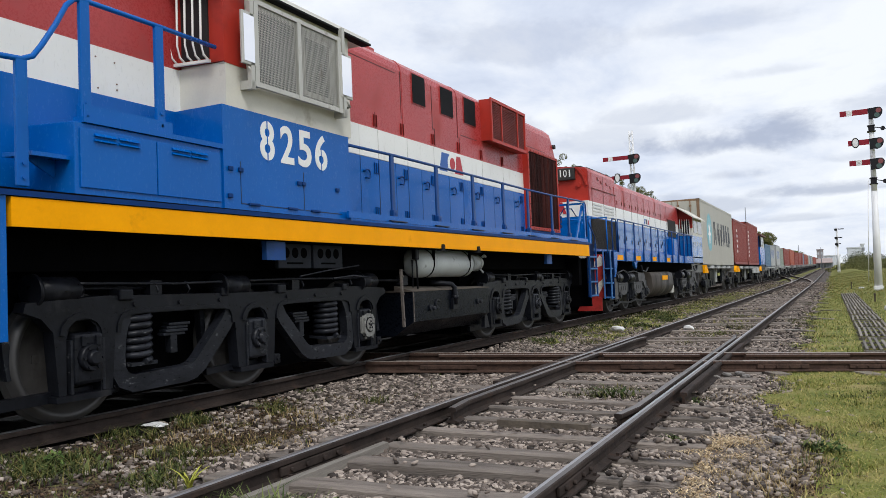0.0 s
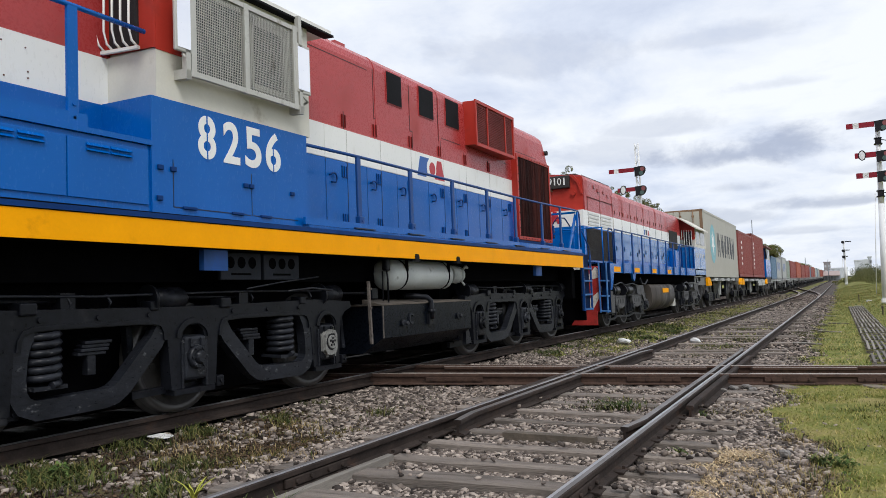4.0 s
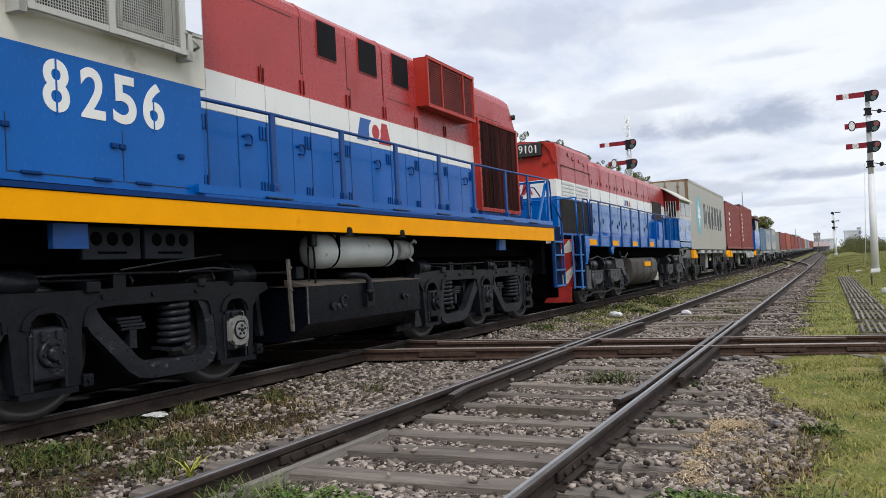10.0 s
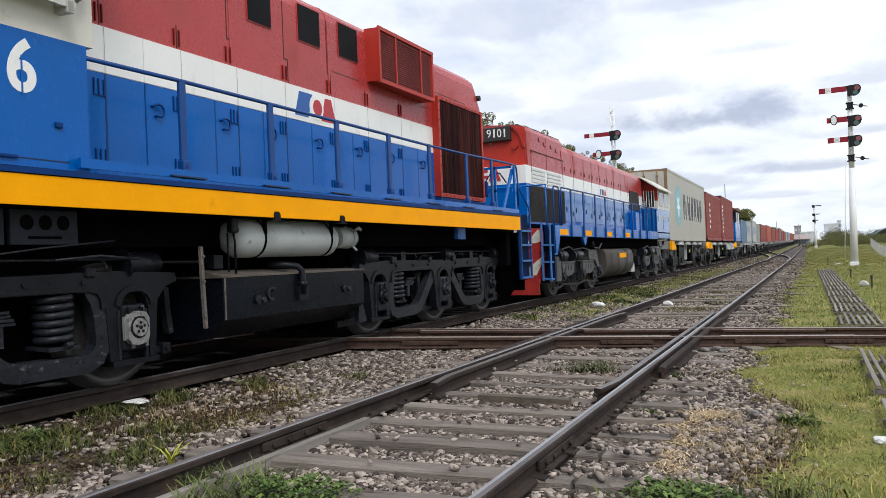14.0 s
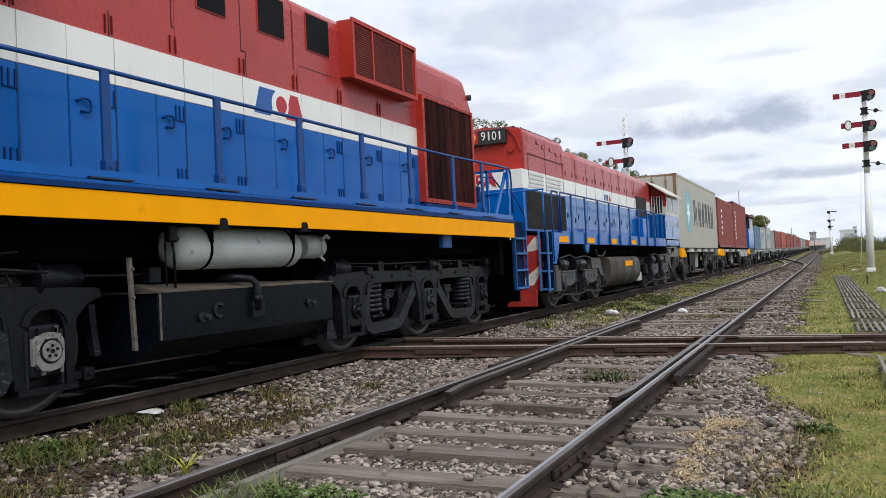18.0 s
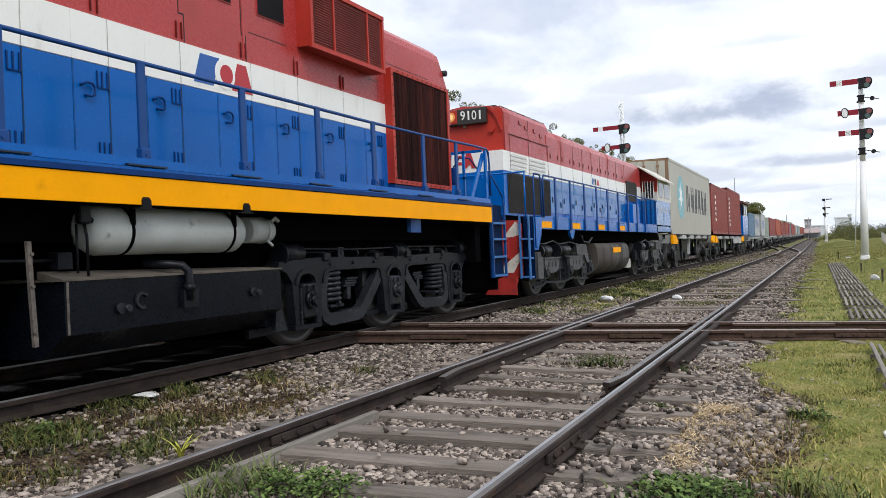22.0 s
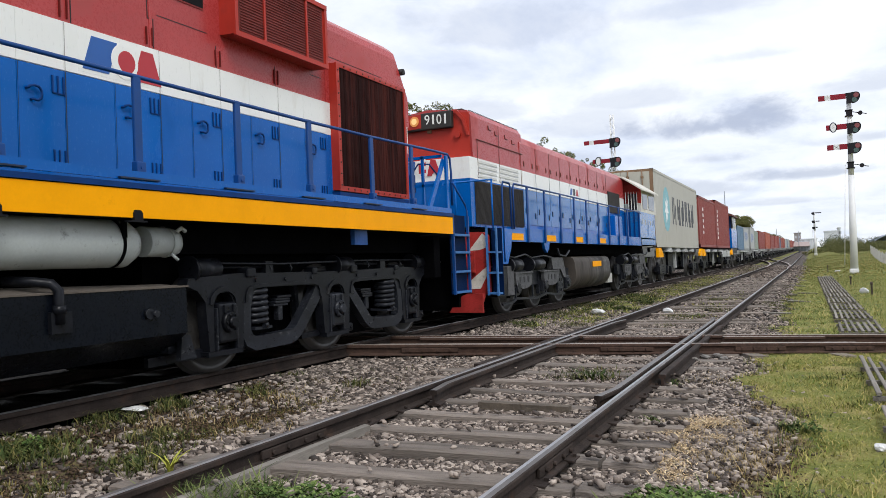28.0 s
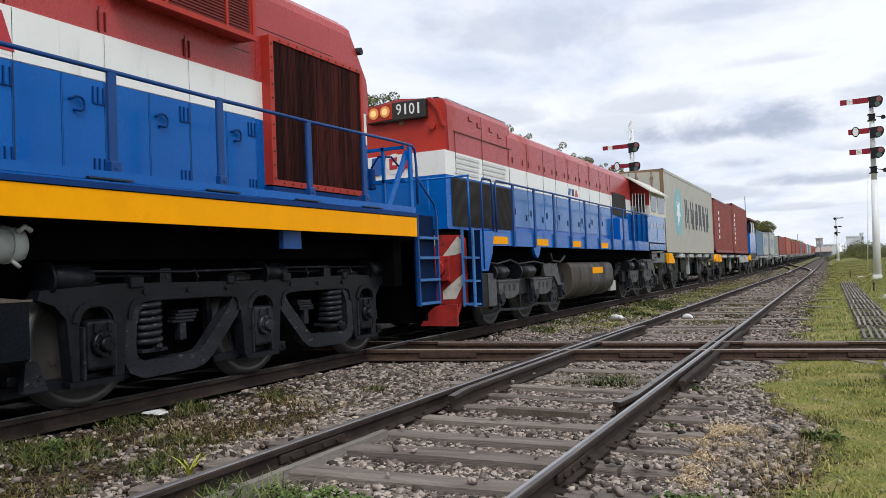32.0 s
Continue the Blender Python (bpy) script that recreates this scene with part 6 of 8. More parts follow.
    tube(s, [(-2.58, 18.18, 1.5), (-2.58, 18.18, 2.02), (-2.58, 18.12, 2.12), (-2.58, 17.65, 2.44)], 0.016, 8)
    lad = part("ladder", s, BLUE_M, L, "blue cab ladder with pale step edges")
    s = bm_new()
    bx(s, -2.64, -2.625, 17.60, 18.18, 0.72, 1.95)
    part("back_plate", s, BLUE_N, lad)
    s = bm_new()
    rbx(s, -3.30, -3.16, 17.38, 17.48, 2.28, 2.56, 0.02)
    tube(s, [(-3.2, 17.42, 2.56), (-3.1, 17.46, 2.72), (-2.95, 17.55, 2.72), (-2.9, 17.75, 2.56)], 0.014, 6)
    part("control_box", s, BLUE_D, L, "dark blue control box with its cable")
    for z in (0.73, 1.05, 1.35, 1.62):
        s = bm_new()
        bx(s, -2.624, -2.56, 17.60, 18.18, z, z + 0.04)
        part("step", s, BLUE_D, lad)
        s = bm_new()
        bx(s, -2.558, -2.548, 17.60, 18.18, z + 0.008, z + 0.042)
        part("step_edge", s, BLUE_L, lad)
    # under the sill: tabs, brackets, tanks
    s = bm_new()
    bx(s, -2.68, -2.62, 6.28, 6.58, 1.47, 1.655)
    # Handrail blue, darker than the body's, puts the sill's shade into the colour.
    jp = part("jacking_pad", s, BLUE_M, L, "blue bracket under the sill")
    again(jp, 0, 8.47)
    for y0, z0 in ((6.64, 1.385), (7.26, 1.385)):
        s = bm_new()
        rbx(s, -2.80, -2.755, y0, y0 + 0.57, z0, z0 + 0.26, 0.008)
        bx(s, -3.0, -2.80, y0, y0 + 0.57, z0 + 0.22, z0 + 0.25)
        rk = part("equipment_rack", s, RACK, L, "dark bracket plate with black discs for holes")
        # Raised black discs and a bar stand in for the shade inside openings.
        for j in range(3):
            s = bm_new()
            cyl(s, (-2.757, y0 + 0.13 + 0.155 * j, z0 + 0.165), (-2.752, y0 + 0.13 + 0.155 * j, z0 + 0.165), 0.056, 16)
            part("hole", s, BLACK, rk)
        s = bm_new()
        bx(s, -2.757, -2.752, y0 + 0.14, y0 + 0.42, z0 + 0.045, z0 + 0.065)
        part("slot", s, BLACK, rk)
    s = bm_new()
    ribbon(s, [(9.127, 1.37), (9.14, 1.0), (9.158, 0.61)], 0.034, -2.72, -2.69)
    for z in (0.72, 1.05, 1.28):
        cyl(s, (-2.69, 9.14, z), (-2.675, 9.14, z), 0.014, 6)
    part("guard_bar", s, RUSTP, L, "pale rusty upright bar before the tank")
    s = bm_new()
    tube(s, [(-2.74, 7.0, 1.30), (-2.74, 7.5, 1.36), (-2.76, 8.2, 1.42)], 0.008, 6)
    tube(s, [(-2.72, 7.6, 1.27), (-2.70, 8.0, 1.30), (-2.72, 8.4, 1.27)], 0.012, 6)
    part("hose", s, SPLASH, L)
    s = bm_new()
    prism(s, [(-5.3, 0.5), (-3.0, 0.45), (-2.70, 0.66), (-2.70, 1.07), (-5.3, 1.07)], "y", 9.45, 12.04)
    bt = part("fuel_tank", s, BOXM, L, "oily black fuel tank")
    s = bm_new()
    bx(s, -5.3, -2.69, 9.43, 12.06, 1.07, 1.085)
    front = [s.verts.new((-2.70, y, 1.083)) for y in (9.44, 12.0)]
    back = [s.verts.new((-2.98, 9.44, 1.135)), s.verts.new((-2.98, 12.0, 1.088))]
    foot = [s.verts.new((-2.98, 9.44, 1.075)), s.verts.new((-2.98, 12.0, 1.075))]
    for q in ((front[0], front[1], back[1], back[0]), (back[0], back[1], foot[1], foot[0]), (front[0], back[0], foot[0]), (front[1], foot[1], back[1])):
        s.faces.new(q)
    part("tank_lid", s, TOPD, bt, "dusty brown tank top")
    s = bm_new()
    prism(s, [(-5.2, 0.51), (-3.0, 0.46), (-2.705, 0.665), (-2.705, 1.065), (-5.2, 1.065)], "y", 9.44, 9.452)
    part("tank_end", s, RUSTE, bt, "rust-streaked end plate of the tank")
    s = bm_new()
    bx(s, -2.712, -2.694, 9.442, 9.462, 0.665, 1.065)
    part("tank_edge", s, RUSTP, bt)
    s = bm_new()
    for y, z in ((9.99, 0.83), (11.65, 0.86)):
        cyl(s, (-2.70, y, z), (-2.64, y, z), 0.03, 8)
        cyl(s, (-2.70, y - 0.05, z), (-2.67, y - 0.05, z), 0.045, 10)
        part("tank_plug", s, SPLASH, bt)
        s = bm_new()
    ribbon(s, [(10.17 + 0.06 * math.cos(t), 0.88 + 0.06 * math.sin(t)) for t in [0.6 + 4.6 * k / 10 for k in range(11)]], 0.025, -2.70, -2.68)
    part("tank_hook", s, SPLASH, bt)
    s = bm_new()
    tube(s, [(-2.95, 10.45, 1.17), (-2.80, 10.58, 1.165), (-2.70, 10.66, 1.15), (-2.665, 10.69, 1.10), (-2.66, 10.69, 1.0), (-2.66, 10.69, 0.85)], 0.038, 10)
    cyl(s, (-2.66, 10.69, 0.93), (-2.66, 10.69, 0.99), 0.05, 10)
    bx(s, -2.70, -2.66, 10.62, 10.80, 0.78, 0.94)
    part("filler_pipe", s, FRAME, bt)
    s = bm_new()
    cyl(s, (-2.90, 9.84, 1.455), (-2.90, 11.44, 1.455), 0.205, 28, dome=0.13)
    at = part("air_reservoir", s, TANKW, L, "white air reservoir with chipped paint")
    for y in (10.07, 11.32):
        s = bm_new()
        cyl(s, (-2.90, y - 0.016, 1.455), (-2.90, y + 0.016, 1.455), 0.210, 28)
        bx(s, -2.72, -2.69, y - 0.022, y + 0.022, 1.50, 1.70)
        part("strap", s, BLACK, at)
    for y in (10.07, 11.32):
        s = bm_new()
        prism(s, [(y - 0.045, 1.64), (y + 0.045, 1.64), (y + 0.042, 1.70), (y + 0.02, 1.725), (y - 0.03, 1.725), (y - 0.045, 1.70)], "x", FX - 0.02, FX + 0.02)
        bx(s, FX - 0.06, FX + 0.024, y - 0.085, y + 0.085, 1.628, 1.640)
        part("hanger_tab", s, GRILLE, at, "black bolted hanger tab")
    s = bm_new()
    rbx(s, -2.80, -2.72, 9.58, 9.68, 1.50, 1.66, 0.02)
    tube(s, [(-2.76, 9.64, 1.50), (-2.76, 9.66, 1.4), (-2.76, 9.66, 1.1)], 0.012, 6)
    tube(s, [(-2.80, 9.60, 1.50), (-2.80, 9.60, 1.12)], 0.01, 6)
    cyl(s, (-2.78, 9.66, 1.56), (-2.80, 9.80, 1.50), 0.025, 8)
    part("drain_valve", s, FRAME, at)
    s = bm_new()
    cyl(s, (-2.92, 11.71, 1.47), (-2.92, 11.97, 1.47), 0.135, 22)
    cyl(s, (-2.92, 11.97, 1.47), (-2.92, 12.09, 1.47), 0.142, 22, 0.12)
    tube(s, [(-2.78, 11.99, 1.56), (-2.76, 12.03, 1.60), (-2.76, 12.08, 1.57)], 0.02, 8)
    tube(s, [(-2.80, 11.95, 1.36), (-2.78, 12.00, 1.31)], 0.016, 6)
    part("filter_canister", s, TANKW, L, "small white canister")
    s = bm_new()
    bx(s, -3.3, -2.9, 12.05, 12.25, 0.45, 0.6)
    prism(s, [(12.1, 0.40), (12.3, 0.40), (12.22, 0.62), (12.12, 0.62)], "x", -2.86, -2.80)
    part("guard_bracket", s, SPLASH, L)
    # headstock, coupler
    s = bm_new()
    bx(s, mir + 2.7, -2.7, 17.3, 17.5, 1.0, 1.62)
    rbx(s, XC - 0.14, XC + 0.14, 17.5, 18.6, 0.85, 1.15, 0.03)
    bx(s, XC - 0.2, XC + 0.2, 18.3, 18.75, 0.8, 1.2)
    part("coupler", s, BLACK, L)
    trimount(L, (4.39, 6.43, 8.50), True)
    trimount(L, (12.79, 14.81, 16.80), False)
    w0 = wheelset(L, 4.33)
    for y in (6.33, 8.33, 12.64, 14.66, 16.66):
        wheelset_like(w0, L, y)
    return w0


W0 = locomotive_a()


def locomotive_b():
    L = vehicle("diesel_locomotive", 27.0, "red, white and blue diesel locomotive with lit headlamps, striped end beam", "locomotive", "locomotives of the train")
    HX, SX = -3.12, -2.60
    mir = 2 * XC
    Y0, YC, YE = 19.55, 32.45, 35.15
    s = bm_new()
    bx(s, mir + 2.66, -2.66, 19.5, YE, 1.58, 1.80)
    bx(s, mir + 3.1, -3.1, 20.0, YE, 1.3, 1.6)
    part("underframe", s, BLACK, L)
    s = bm_new()
    bx(s, mir - SX, SX, 20.1, YE, 1.79, 1.83)
    part("deck", s, BLUE, L)
    s = bm_new()
    bx(s, SX - 0.06, SX, 20.1, 32.5, 1.57, 1.795)
    part("side_sill", s, BLUE, L)
    s = bm_new()
    for y0, y1 in ((20.2, 20.96), (22.35, 23.1), (24.68, 25.36), (26.95, 27.7)):
        s = bm_new()
        bx(s, SX, SX + 0.008, y0, y1, 1.60, 1.725)
        part("sill_block", s, YELLOW, L, "yellow marking on the sill")
    for k, (z0, z1, m, nm) in enumerate(((1.83, 2.69, BLUE, "hood_lower"), (2.69, 3.07, WHITE, "hood_band"))):
        s = bm_new(); bx(s, mir - HX, HX, Y0, YC, z0, z1); band = part(nm, s, m, L)
    s = bm_new()
    sec = [(HX, 3.07), (HX, 3.62), (HX - 0.06, 3.74), (HX - 0.2, 3.82), (XC, 3.86)]
    prism(s, sec + [(2 * XC - x, z) for x, z in reversed(sec[:-1])], "y", 22.3, YC)
    part("hood_upper", s, RED, L)
    s = bm_new()
    sec = [(HX, 3.07), (HX - 0.02, 3.80), (HX - 0.09, 3.90), (XC, 3.95)]
    prism(s, sec + [(2 * XC - x, z) for x, z in reversed(sec[:-1])], "y", Y0, 22.3)
    front = part("radiator_hood", s, RED, L)
    s = bm_new()
    for j in range(34):
        x = HX - 0.10
        y = 19.65 + j * 0.078
        tube(s, [(x, y, 3.895), (x + 0.01, y + 0.02, 3.918), (x, y + 0.06, 3.918), (x, y + 0.075, 3.895)], 0.006, 5)
    bx(s, mir - HX + 0.25, HX - 0.25, 19.7, 22.2, 3.93, 3.96)
    part("fan_guard", s, GRILLB, front, "dark wire fan guard along the roof edge")
    # front: deeper red face with the number box and lamps
    s = bm_new()
    bx(s, mir - HX + 0.03, HX - 0.03, Y0 - 0.012, Y0, 3.075, 3.86)
    face = part("nose_face", s, RED_D, L)
    s = bm_new()
    rbx(s, -4.58, -3.46, Y0 - 0.12, Y0, 3.60, 3.895, 0.015)
    hood_ = part("number_box", s, CHAR, face, "dark number box over the headlamps")
    s = bm_new()
    prism(s, [(-3.46, 3.91), (-3.38, 3.91), (-3.22, 3.74), (-3.15, 3.45), (-3.19, 3.45), (-3.27, 3.70)], "y", Y0 - 0.06, Y0)
    part("nose_trim", s, RED_D, face)
    s = bm_new()
    rbx(s, -4.57, -4.08, Y0 - 0.13, Y0 - 0.11, 3.61, 3.87, 0.01)
    part("lamp_panel", s, RED_D, hood_)
    for x in (-4.43, -4.21):
        s = bm_new()
        cyl(s, (x, Y0 - 0.12, 3.745), (x, Y0 - 0.15, 3.745), 0.09, 20)
        lp = part("headlamp", s, LAMP, hood_, "lit amber headlamp")
        s = bm_new()
        cyl(s, (x, Y0 - 0.15, 3.745), (x, Y0 - 0.156, 3.745), 0.055, 16)
        part("lamp_core", s, LAMPC, lp)
    for k, ch in enumerate("9101"):
        a = -4.0 + k * 0.123
        lettering("numeral", ch, WHITE, hood_, a + (0.034 if ch == "1" else 0), a + (0.068 if ch == "1" else 0.098), 3.665, 3.835, Y0 - 0.121, 0.008, "y", -0.035 if ch == "1" else 0.0)
    s = bm_new()
    cyl(s, (-3.38, Y0 - 0.01, 3.47), (-3.38, Y0 - 0.07, 3.47), 0.06, 14)
    part("marker_lamp", s, RED_D, face)
    s = bm_new()
    rbx(s, -4.0, -3.92, Y0 - 0.05, Y0, 3.52, 3.60, 0.01)
    part("socket_box", s, RUSTY, face)
    s = bm_new()
    cyl(s, (-4.06, Y0 - 0.004, 2.885), (-4.06, Y0 - 0.010, 2.885), 0.165, 28)
    part("logo_disc", s, BARE, band)
    for m, pts, lb in ((LOGOR, [(-3.98, 2.74), (-3.89, 2.74), (-3.86, 2.80), (-3.80, 2.80), (-3.79, 2.74), (-3.70, 2.74), (-3.80, 3.03), (-3.90, 3.03)], "red logo wedge"),
                       (LOGOR, [(-4.15, 2.80), (-4.0, 2.80), (-4.0, 2.86), (-4.10, 2.87), (-4.10, 2.92), (-4.0, 2.93), (-4.0, 2.99), (-4.15, 2.98)], "red logo hook"),
                       (LOGOB, [(-4.52, 2.74), (-4.26, 2.74), (-4.22, 3.03), (-4.48, 3.03)], "slanted blue logo block")):
        s = bm_new()
        prism(s, pts, "y", Y0 - 0.016, Y0 - 0.004)
        part("logo_mark", s, m, band, lb)
    # side grille, louvres, doors
    s = bm_new()
    bx(s, HX, HX + 0.02, 19.80, 22.40, 1.88, 2.66)
    for j in range(60):
        y = 19.83 + j * 0.043
        bx(s, HX + 0.02, HX + 0.032, y, y + 0.02, 1.90, 2.64)
    part("side_grille", s, GRILLB, L, "black ribbed radiator grille")
    s = bm_new()
    for z in (2.735, 2.82, 2.905, 2.99):
        for y0, y1 in ((19.88, 20.84), (20.98, 22.08)):
            q = bm_new()
            prism(q, [(HX, z + 0.045), (HX + 0.012, z), (HX, z)], "y", y0, y1)
            part("louvre", q, PALEL, L)
    for y in (20.9,):
        bx(s, HX, HX + 0.006, y, y + 0.01, 2.7, 3.8)
    bx(s, HX, HX + 0.012, 19.75, 22.3, 3.40, 3.412)
    for y0, z0 in ((20.4, 3.66), (20.75, 3.60), (21.3, 3.60), (21.7, 3.55)):
        bx(s, HX - 0.02, HX + 0.001, y0, y0 + 0.15, z0, z0 + 0.007)
        bx(s, HX - 0.02, HX + 0.001, y0, y0 + 0.009, z0, z0 + 0.075)
    for y in (19.78, 22.18):
        bx(s, HX, HX + 0.006, y, y + 0.010, 2.72, 3.40)
    tagged(part("panel_seam", s, RUSTD, L), kind="stuff")
    ed = [22.45, 23.35, 24.35, 25.2, 26.1, 27.0, 27.9, 28.9, 30.0]
    for p, q in zip(ed, ed[1:]):
        s = bm_new()
        rbx(s, HX, HX + 0.014, p + 0.012, q - 0.012, 1.95, 2.68, 0.004)
        d = part("hood_door", s, BLUE_G, L)
        s = bm_new()
        bx(s, HX, HX + 0.012, p + 0.012, q - 0.012, 2.70, 3.06)
        part("upper_leaf", s, WHITE, d)
        s = bm_new()
        for y, z in ((p + 0.14, 2.25), (q - 0.14, 2.15)):
            s = bm_new()
            rbx(s, HX + 0.01, HX + 0.03, y - 0.022, y + 0.022, z - 0.06, z + 0.06, 0.006)
            part("door_latch", s, CREASE, d)
        for y in (p + 0.12, q - 0.22):
            s = bm_new()
            bx(s, HX, HX + 0.012, y, y + 0.04, 3.17, 3.27)
            part("door_hinge", s, RUSTD, d)
        s = bm_new()
        bx(s, HX + 0.012, HX + 0.016, q - 0.017, q - 0.006, 1.95, 3.06)
        part("door_seam", s, CREASE, d)
    s = bm_new()
    for y in ed[1:]:
        bx(s, HX - 0.005, HX + 0.004, y - 0.012, y + 0.012, 3.08, 3.62)
    tagged(part("panel_seam", s, RUSTD, L), kind="stuff")
    s = bm_new()
    bx(s, HX, HX + 0.03, 30.1, 31.6, 2.55, 3.16)
    part("side_screen", s, GRILLB, L)
    s = bm_new()
    bx(s, HX + 0.012, HX + 0.016, 25.85, 26.85, 2.76, 3.0)
    pl = part("logo_plate", s, WHITE, L)
    for m, pts in ((LOGOB, [(25.95, 2.80), (26.12, 2.80), (26.18, 2.96), (26.01, 2.96)]), (LETTER, [(26.24, 2.80), (26.42, 2.80), (26.42, 2.96), (26.24, 2.96)]), (LOGOR, [(26.48, 2.80), (26.74, 2.80), (26.65, 2.96), (26.57, 2.96)])):
        s = bm_new()
        prism(s, pts, "x", HX + 0.016, HX + 0.02)
        part("logo_mark", s, m, pl)
    # cab
    s = bm_new()
    bx(s, mir - SX, SX, YC, YE, 1.60, 2.66)
    part("cab_lower", s, BLUE_G, L)
    s = bm_new()
    bx(s, mir - SX, SX - 0.01, YC + 0.012, YE, 2.66, 3.40)
    prism(s, [(SX - 0.012, 3.40), (HX - 0.05, 3.71), (mir - HX + 0.05, 3.71), (mir - SX + 0.012, 3.40)], "y", YC + 0.014, YE)
    part("cab_upper", s, CREAM, L)
    s = bm_new()
    prism(s, [(SX - 0.002, 2.95), (SX - 0.002, 3.40), (HX - 0.05, 3.73), (mir - HX + 0.05, 3.73), (mir - SX + 0.002, 3.40), (mir - SX + 0.002, 2.95)], "y", YC, YC + 0.012)
    part("cab_front", s, RED_D, L)
    s = bm_new()
    sec = [(SX + 0.14, 3.36), (HX, 3.76), (XC, 3.88)]
    top = sec + [(2 * XC - x, z) for x, z in reversed(sec[:-1])]
    for (xa, za), (xb, zb) in zip(top, top[1:]):
        prism(s, [(xa, za), (xb, zb), (xb, zb - 0.05), (xa, za - 0.05)], "y", YC - 0.22, YE + 0.1)
    part("cab_roof", s, CREAM, L, "cream sloping cab roof")
    s = bm_new()
    for y0, y1 in ((YC + 0.3, YC + 1.1), (YC + 1.35, YE - 0.3)):
        bx(s, SX - 0.012, SX, y0, y1, 2.78, 3.26)
    part("cab_window", s, GLASS, L)
    s = bm_new()
    bx(s, -3.02, -2.72, YC - 0.012, YC + 0.002, 2.72, 3.24)
    part("front_window", s, DARK, L)
    s = bm_new()
    for k in range(5):
        x = -3.06 + 0.09 * k
        s = bm_new()
        tube(s, [(x, YC - 0.08, 3.28), (x, YC - 0.10, 3.15), (x, YC - 0.09, 2.72), (x, YC - 0.02, 2.66)], 0.012, 5)
        part("guard_bar", s, BARE, L)
    s = bm_new()
    for k in range(5):
        y = YC + 0.35 + k * 0.45
        bx(s, SX, SX + 0.006, y, y + 0.13, 2.27, 2.43)
    tagged(part("number_bars", s, PALEL, L), kind="stuff")
    s = bm_new()
    for x in (-3.08, -2.93, -2.78, -2.64):
        bx(s, x - 0.02, x + 0.02, YC - 0.03, YC - 0.002, 1.84, 2.64)
    part("front_rib", s, BLUE_D, L)
    s = bm_new()
    rbx(s, HX, -2.9, 30.2, 31.2, 1.84, 2.45, 0.02)
    part("locker", s, BLUE, L, "blue locker on the walkway before the cab")
    # handrails
    hx = -2.58
    s = bm_new()
    tube(s, [(hx, 19.72, 1.2), (hx, 19.72, 2.52), (hx, 19.78, 2.62), (hx, 20.1, 2.62), (hx, 20.16, 2.55), (hx, 20.16, 1.8)], 0.018, 8)
    tube(s, [(hx, 20.30, 1.8), (hx, 20.30, 2.56), (hx, 20.36, 2.63), (hx, 23.4, 2.63), (hx, 26.8, 2.62), (hx, 31.9, 2.62), (hx, 32.4, 2.6)], 0.018, 8)
    part("handrail", s, BLUE_M, L)
    first = None
    for y in (21.15, 22.24, 23.39, 24.5, 25.6, 26.8, 28.0, 29.2, 30.4):
        if first is None:
            s = bm_new()
            rbx(s, hx - 0.016, hx + 0.016, y - 0.04, y + 0.04, 1.56, 2.63, 0.006)
            first, yf = part("handrail_post", s, BLUE_M, L), y
        else:
            again(first, 0, y - yf)
    s = bm_new()
    tube(s, [(mir - hx, 19.3, 2.62), (hx, 19.3, 2.62)], 0.016, 8)
    for x in (-2.6, -3.3, -4.7, -5.4):
        tube(s, [(x, 19.3, 1.75), (x, 19.3, 2.62)], 0.016, 8)
    part("end_railing", s, BLUE, L)
    # end beam in red and white stripes
    beams = {}
    for m in (1, -1):
        s = bm_new()
        pts = [(-3.34, 0.64), (-2.73, 0.64), (-2.73, 1.66), (-2.79, 1.72), (-3.34, 1.72)]
        prism(s, [(XC + m * (x - XC), z) for x, z in pts], "y", 19.44, 19.60)
        beams[m] = part("end_beam", s, REDG, L, "end beam painted in grimy red and white slanting stripes")
    s = bm_new()
    bx(s, mir + 3.34, -3.34, 19.46, 19.58, 1.3, 1.7)
    part("beam_middle", s, BLACK, L)
    for pts in ([(-2.80, 1.70), (-2.74, 1.65), (-2.74, 1.45), (-2.86, 1.41), (-3.07, 1.39)], [(-2.74, 1.12), (-2.74, 0.96), (-2.87, 0.73), (-3.09, 0.71), (-3.09, 0.84)], [(-3.335, 1.70), (-3.12, 1.71), (-3.19, 1.56), (-3.335, 1.46)]):
        for m in (1, -1):
            s = bm_new()
            prism(s, [(XC + m * (x - XC), z) for x, z in pts], "y", 19.434, 19.442)
            part("stripe", s, WHITEG, beams[m])
    for m in (1, -1):
        s = bm_new()
        prism(s, [(XC + m * (x - XC), z) for x, z in [(-3.36, 0.30), (-2.72, 0.33), (-2.72, 0.665), (-3.01, 0.645), (-3.10, 0.61), (-3.18, 0.55), (-3.25, 0.47), (-3.31, 0.38)]], "y", 19.15, 19.19)
        x0 = XC + m * (-2.80 - XC)
        prism(s, [(19.17, 0.35), (19.20, 0.35), (19.5, 0.66), (19.45, 0.66)], "x", x0 - 0.02, x0 + 0.02)
        part("snowplough", s, REDG, beams[m], "red rail guard plate with rounded corner")
        xb = XC + m * (-3.12 - XC)
        s = bm_new()
        cyl(s, (xb, 19.38, 1.20), (xb, 19.26, 1.20), 0.13, 22)
        cyl(s, (xb, 19.26, 1.20), (xb, 19.10, 1.20), 0.085, 22)
        cyl(s, (xb, 19.10, 1.20), (xb, 19.06, 1.20), 0.15, 22)
        bf = part("buffer", s, REDG, L)
        s = bm_new()
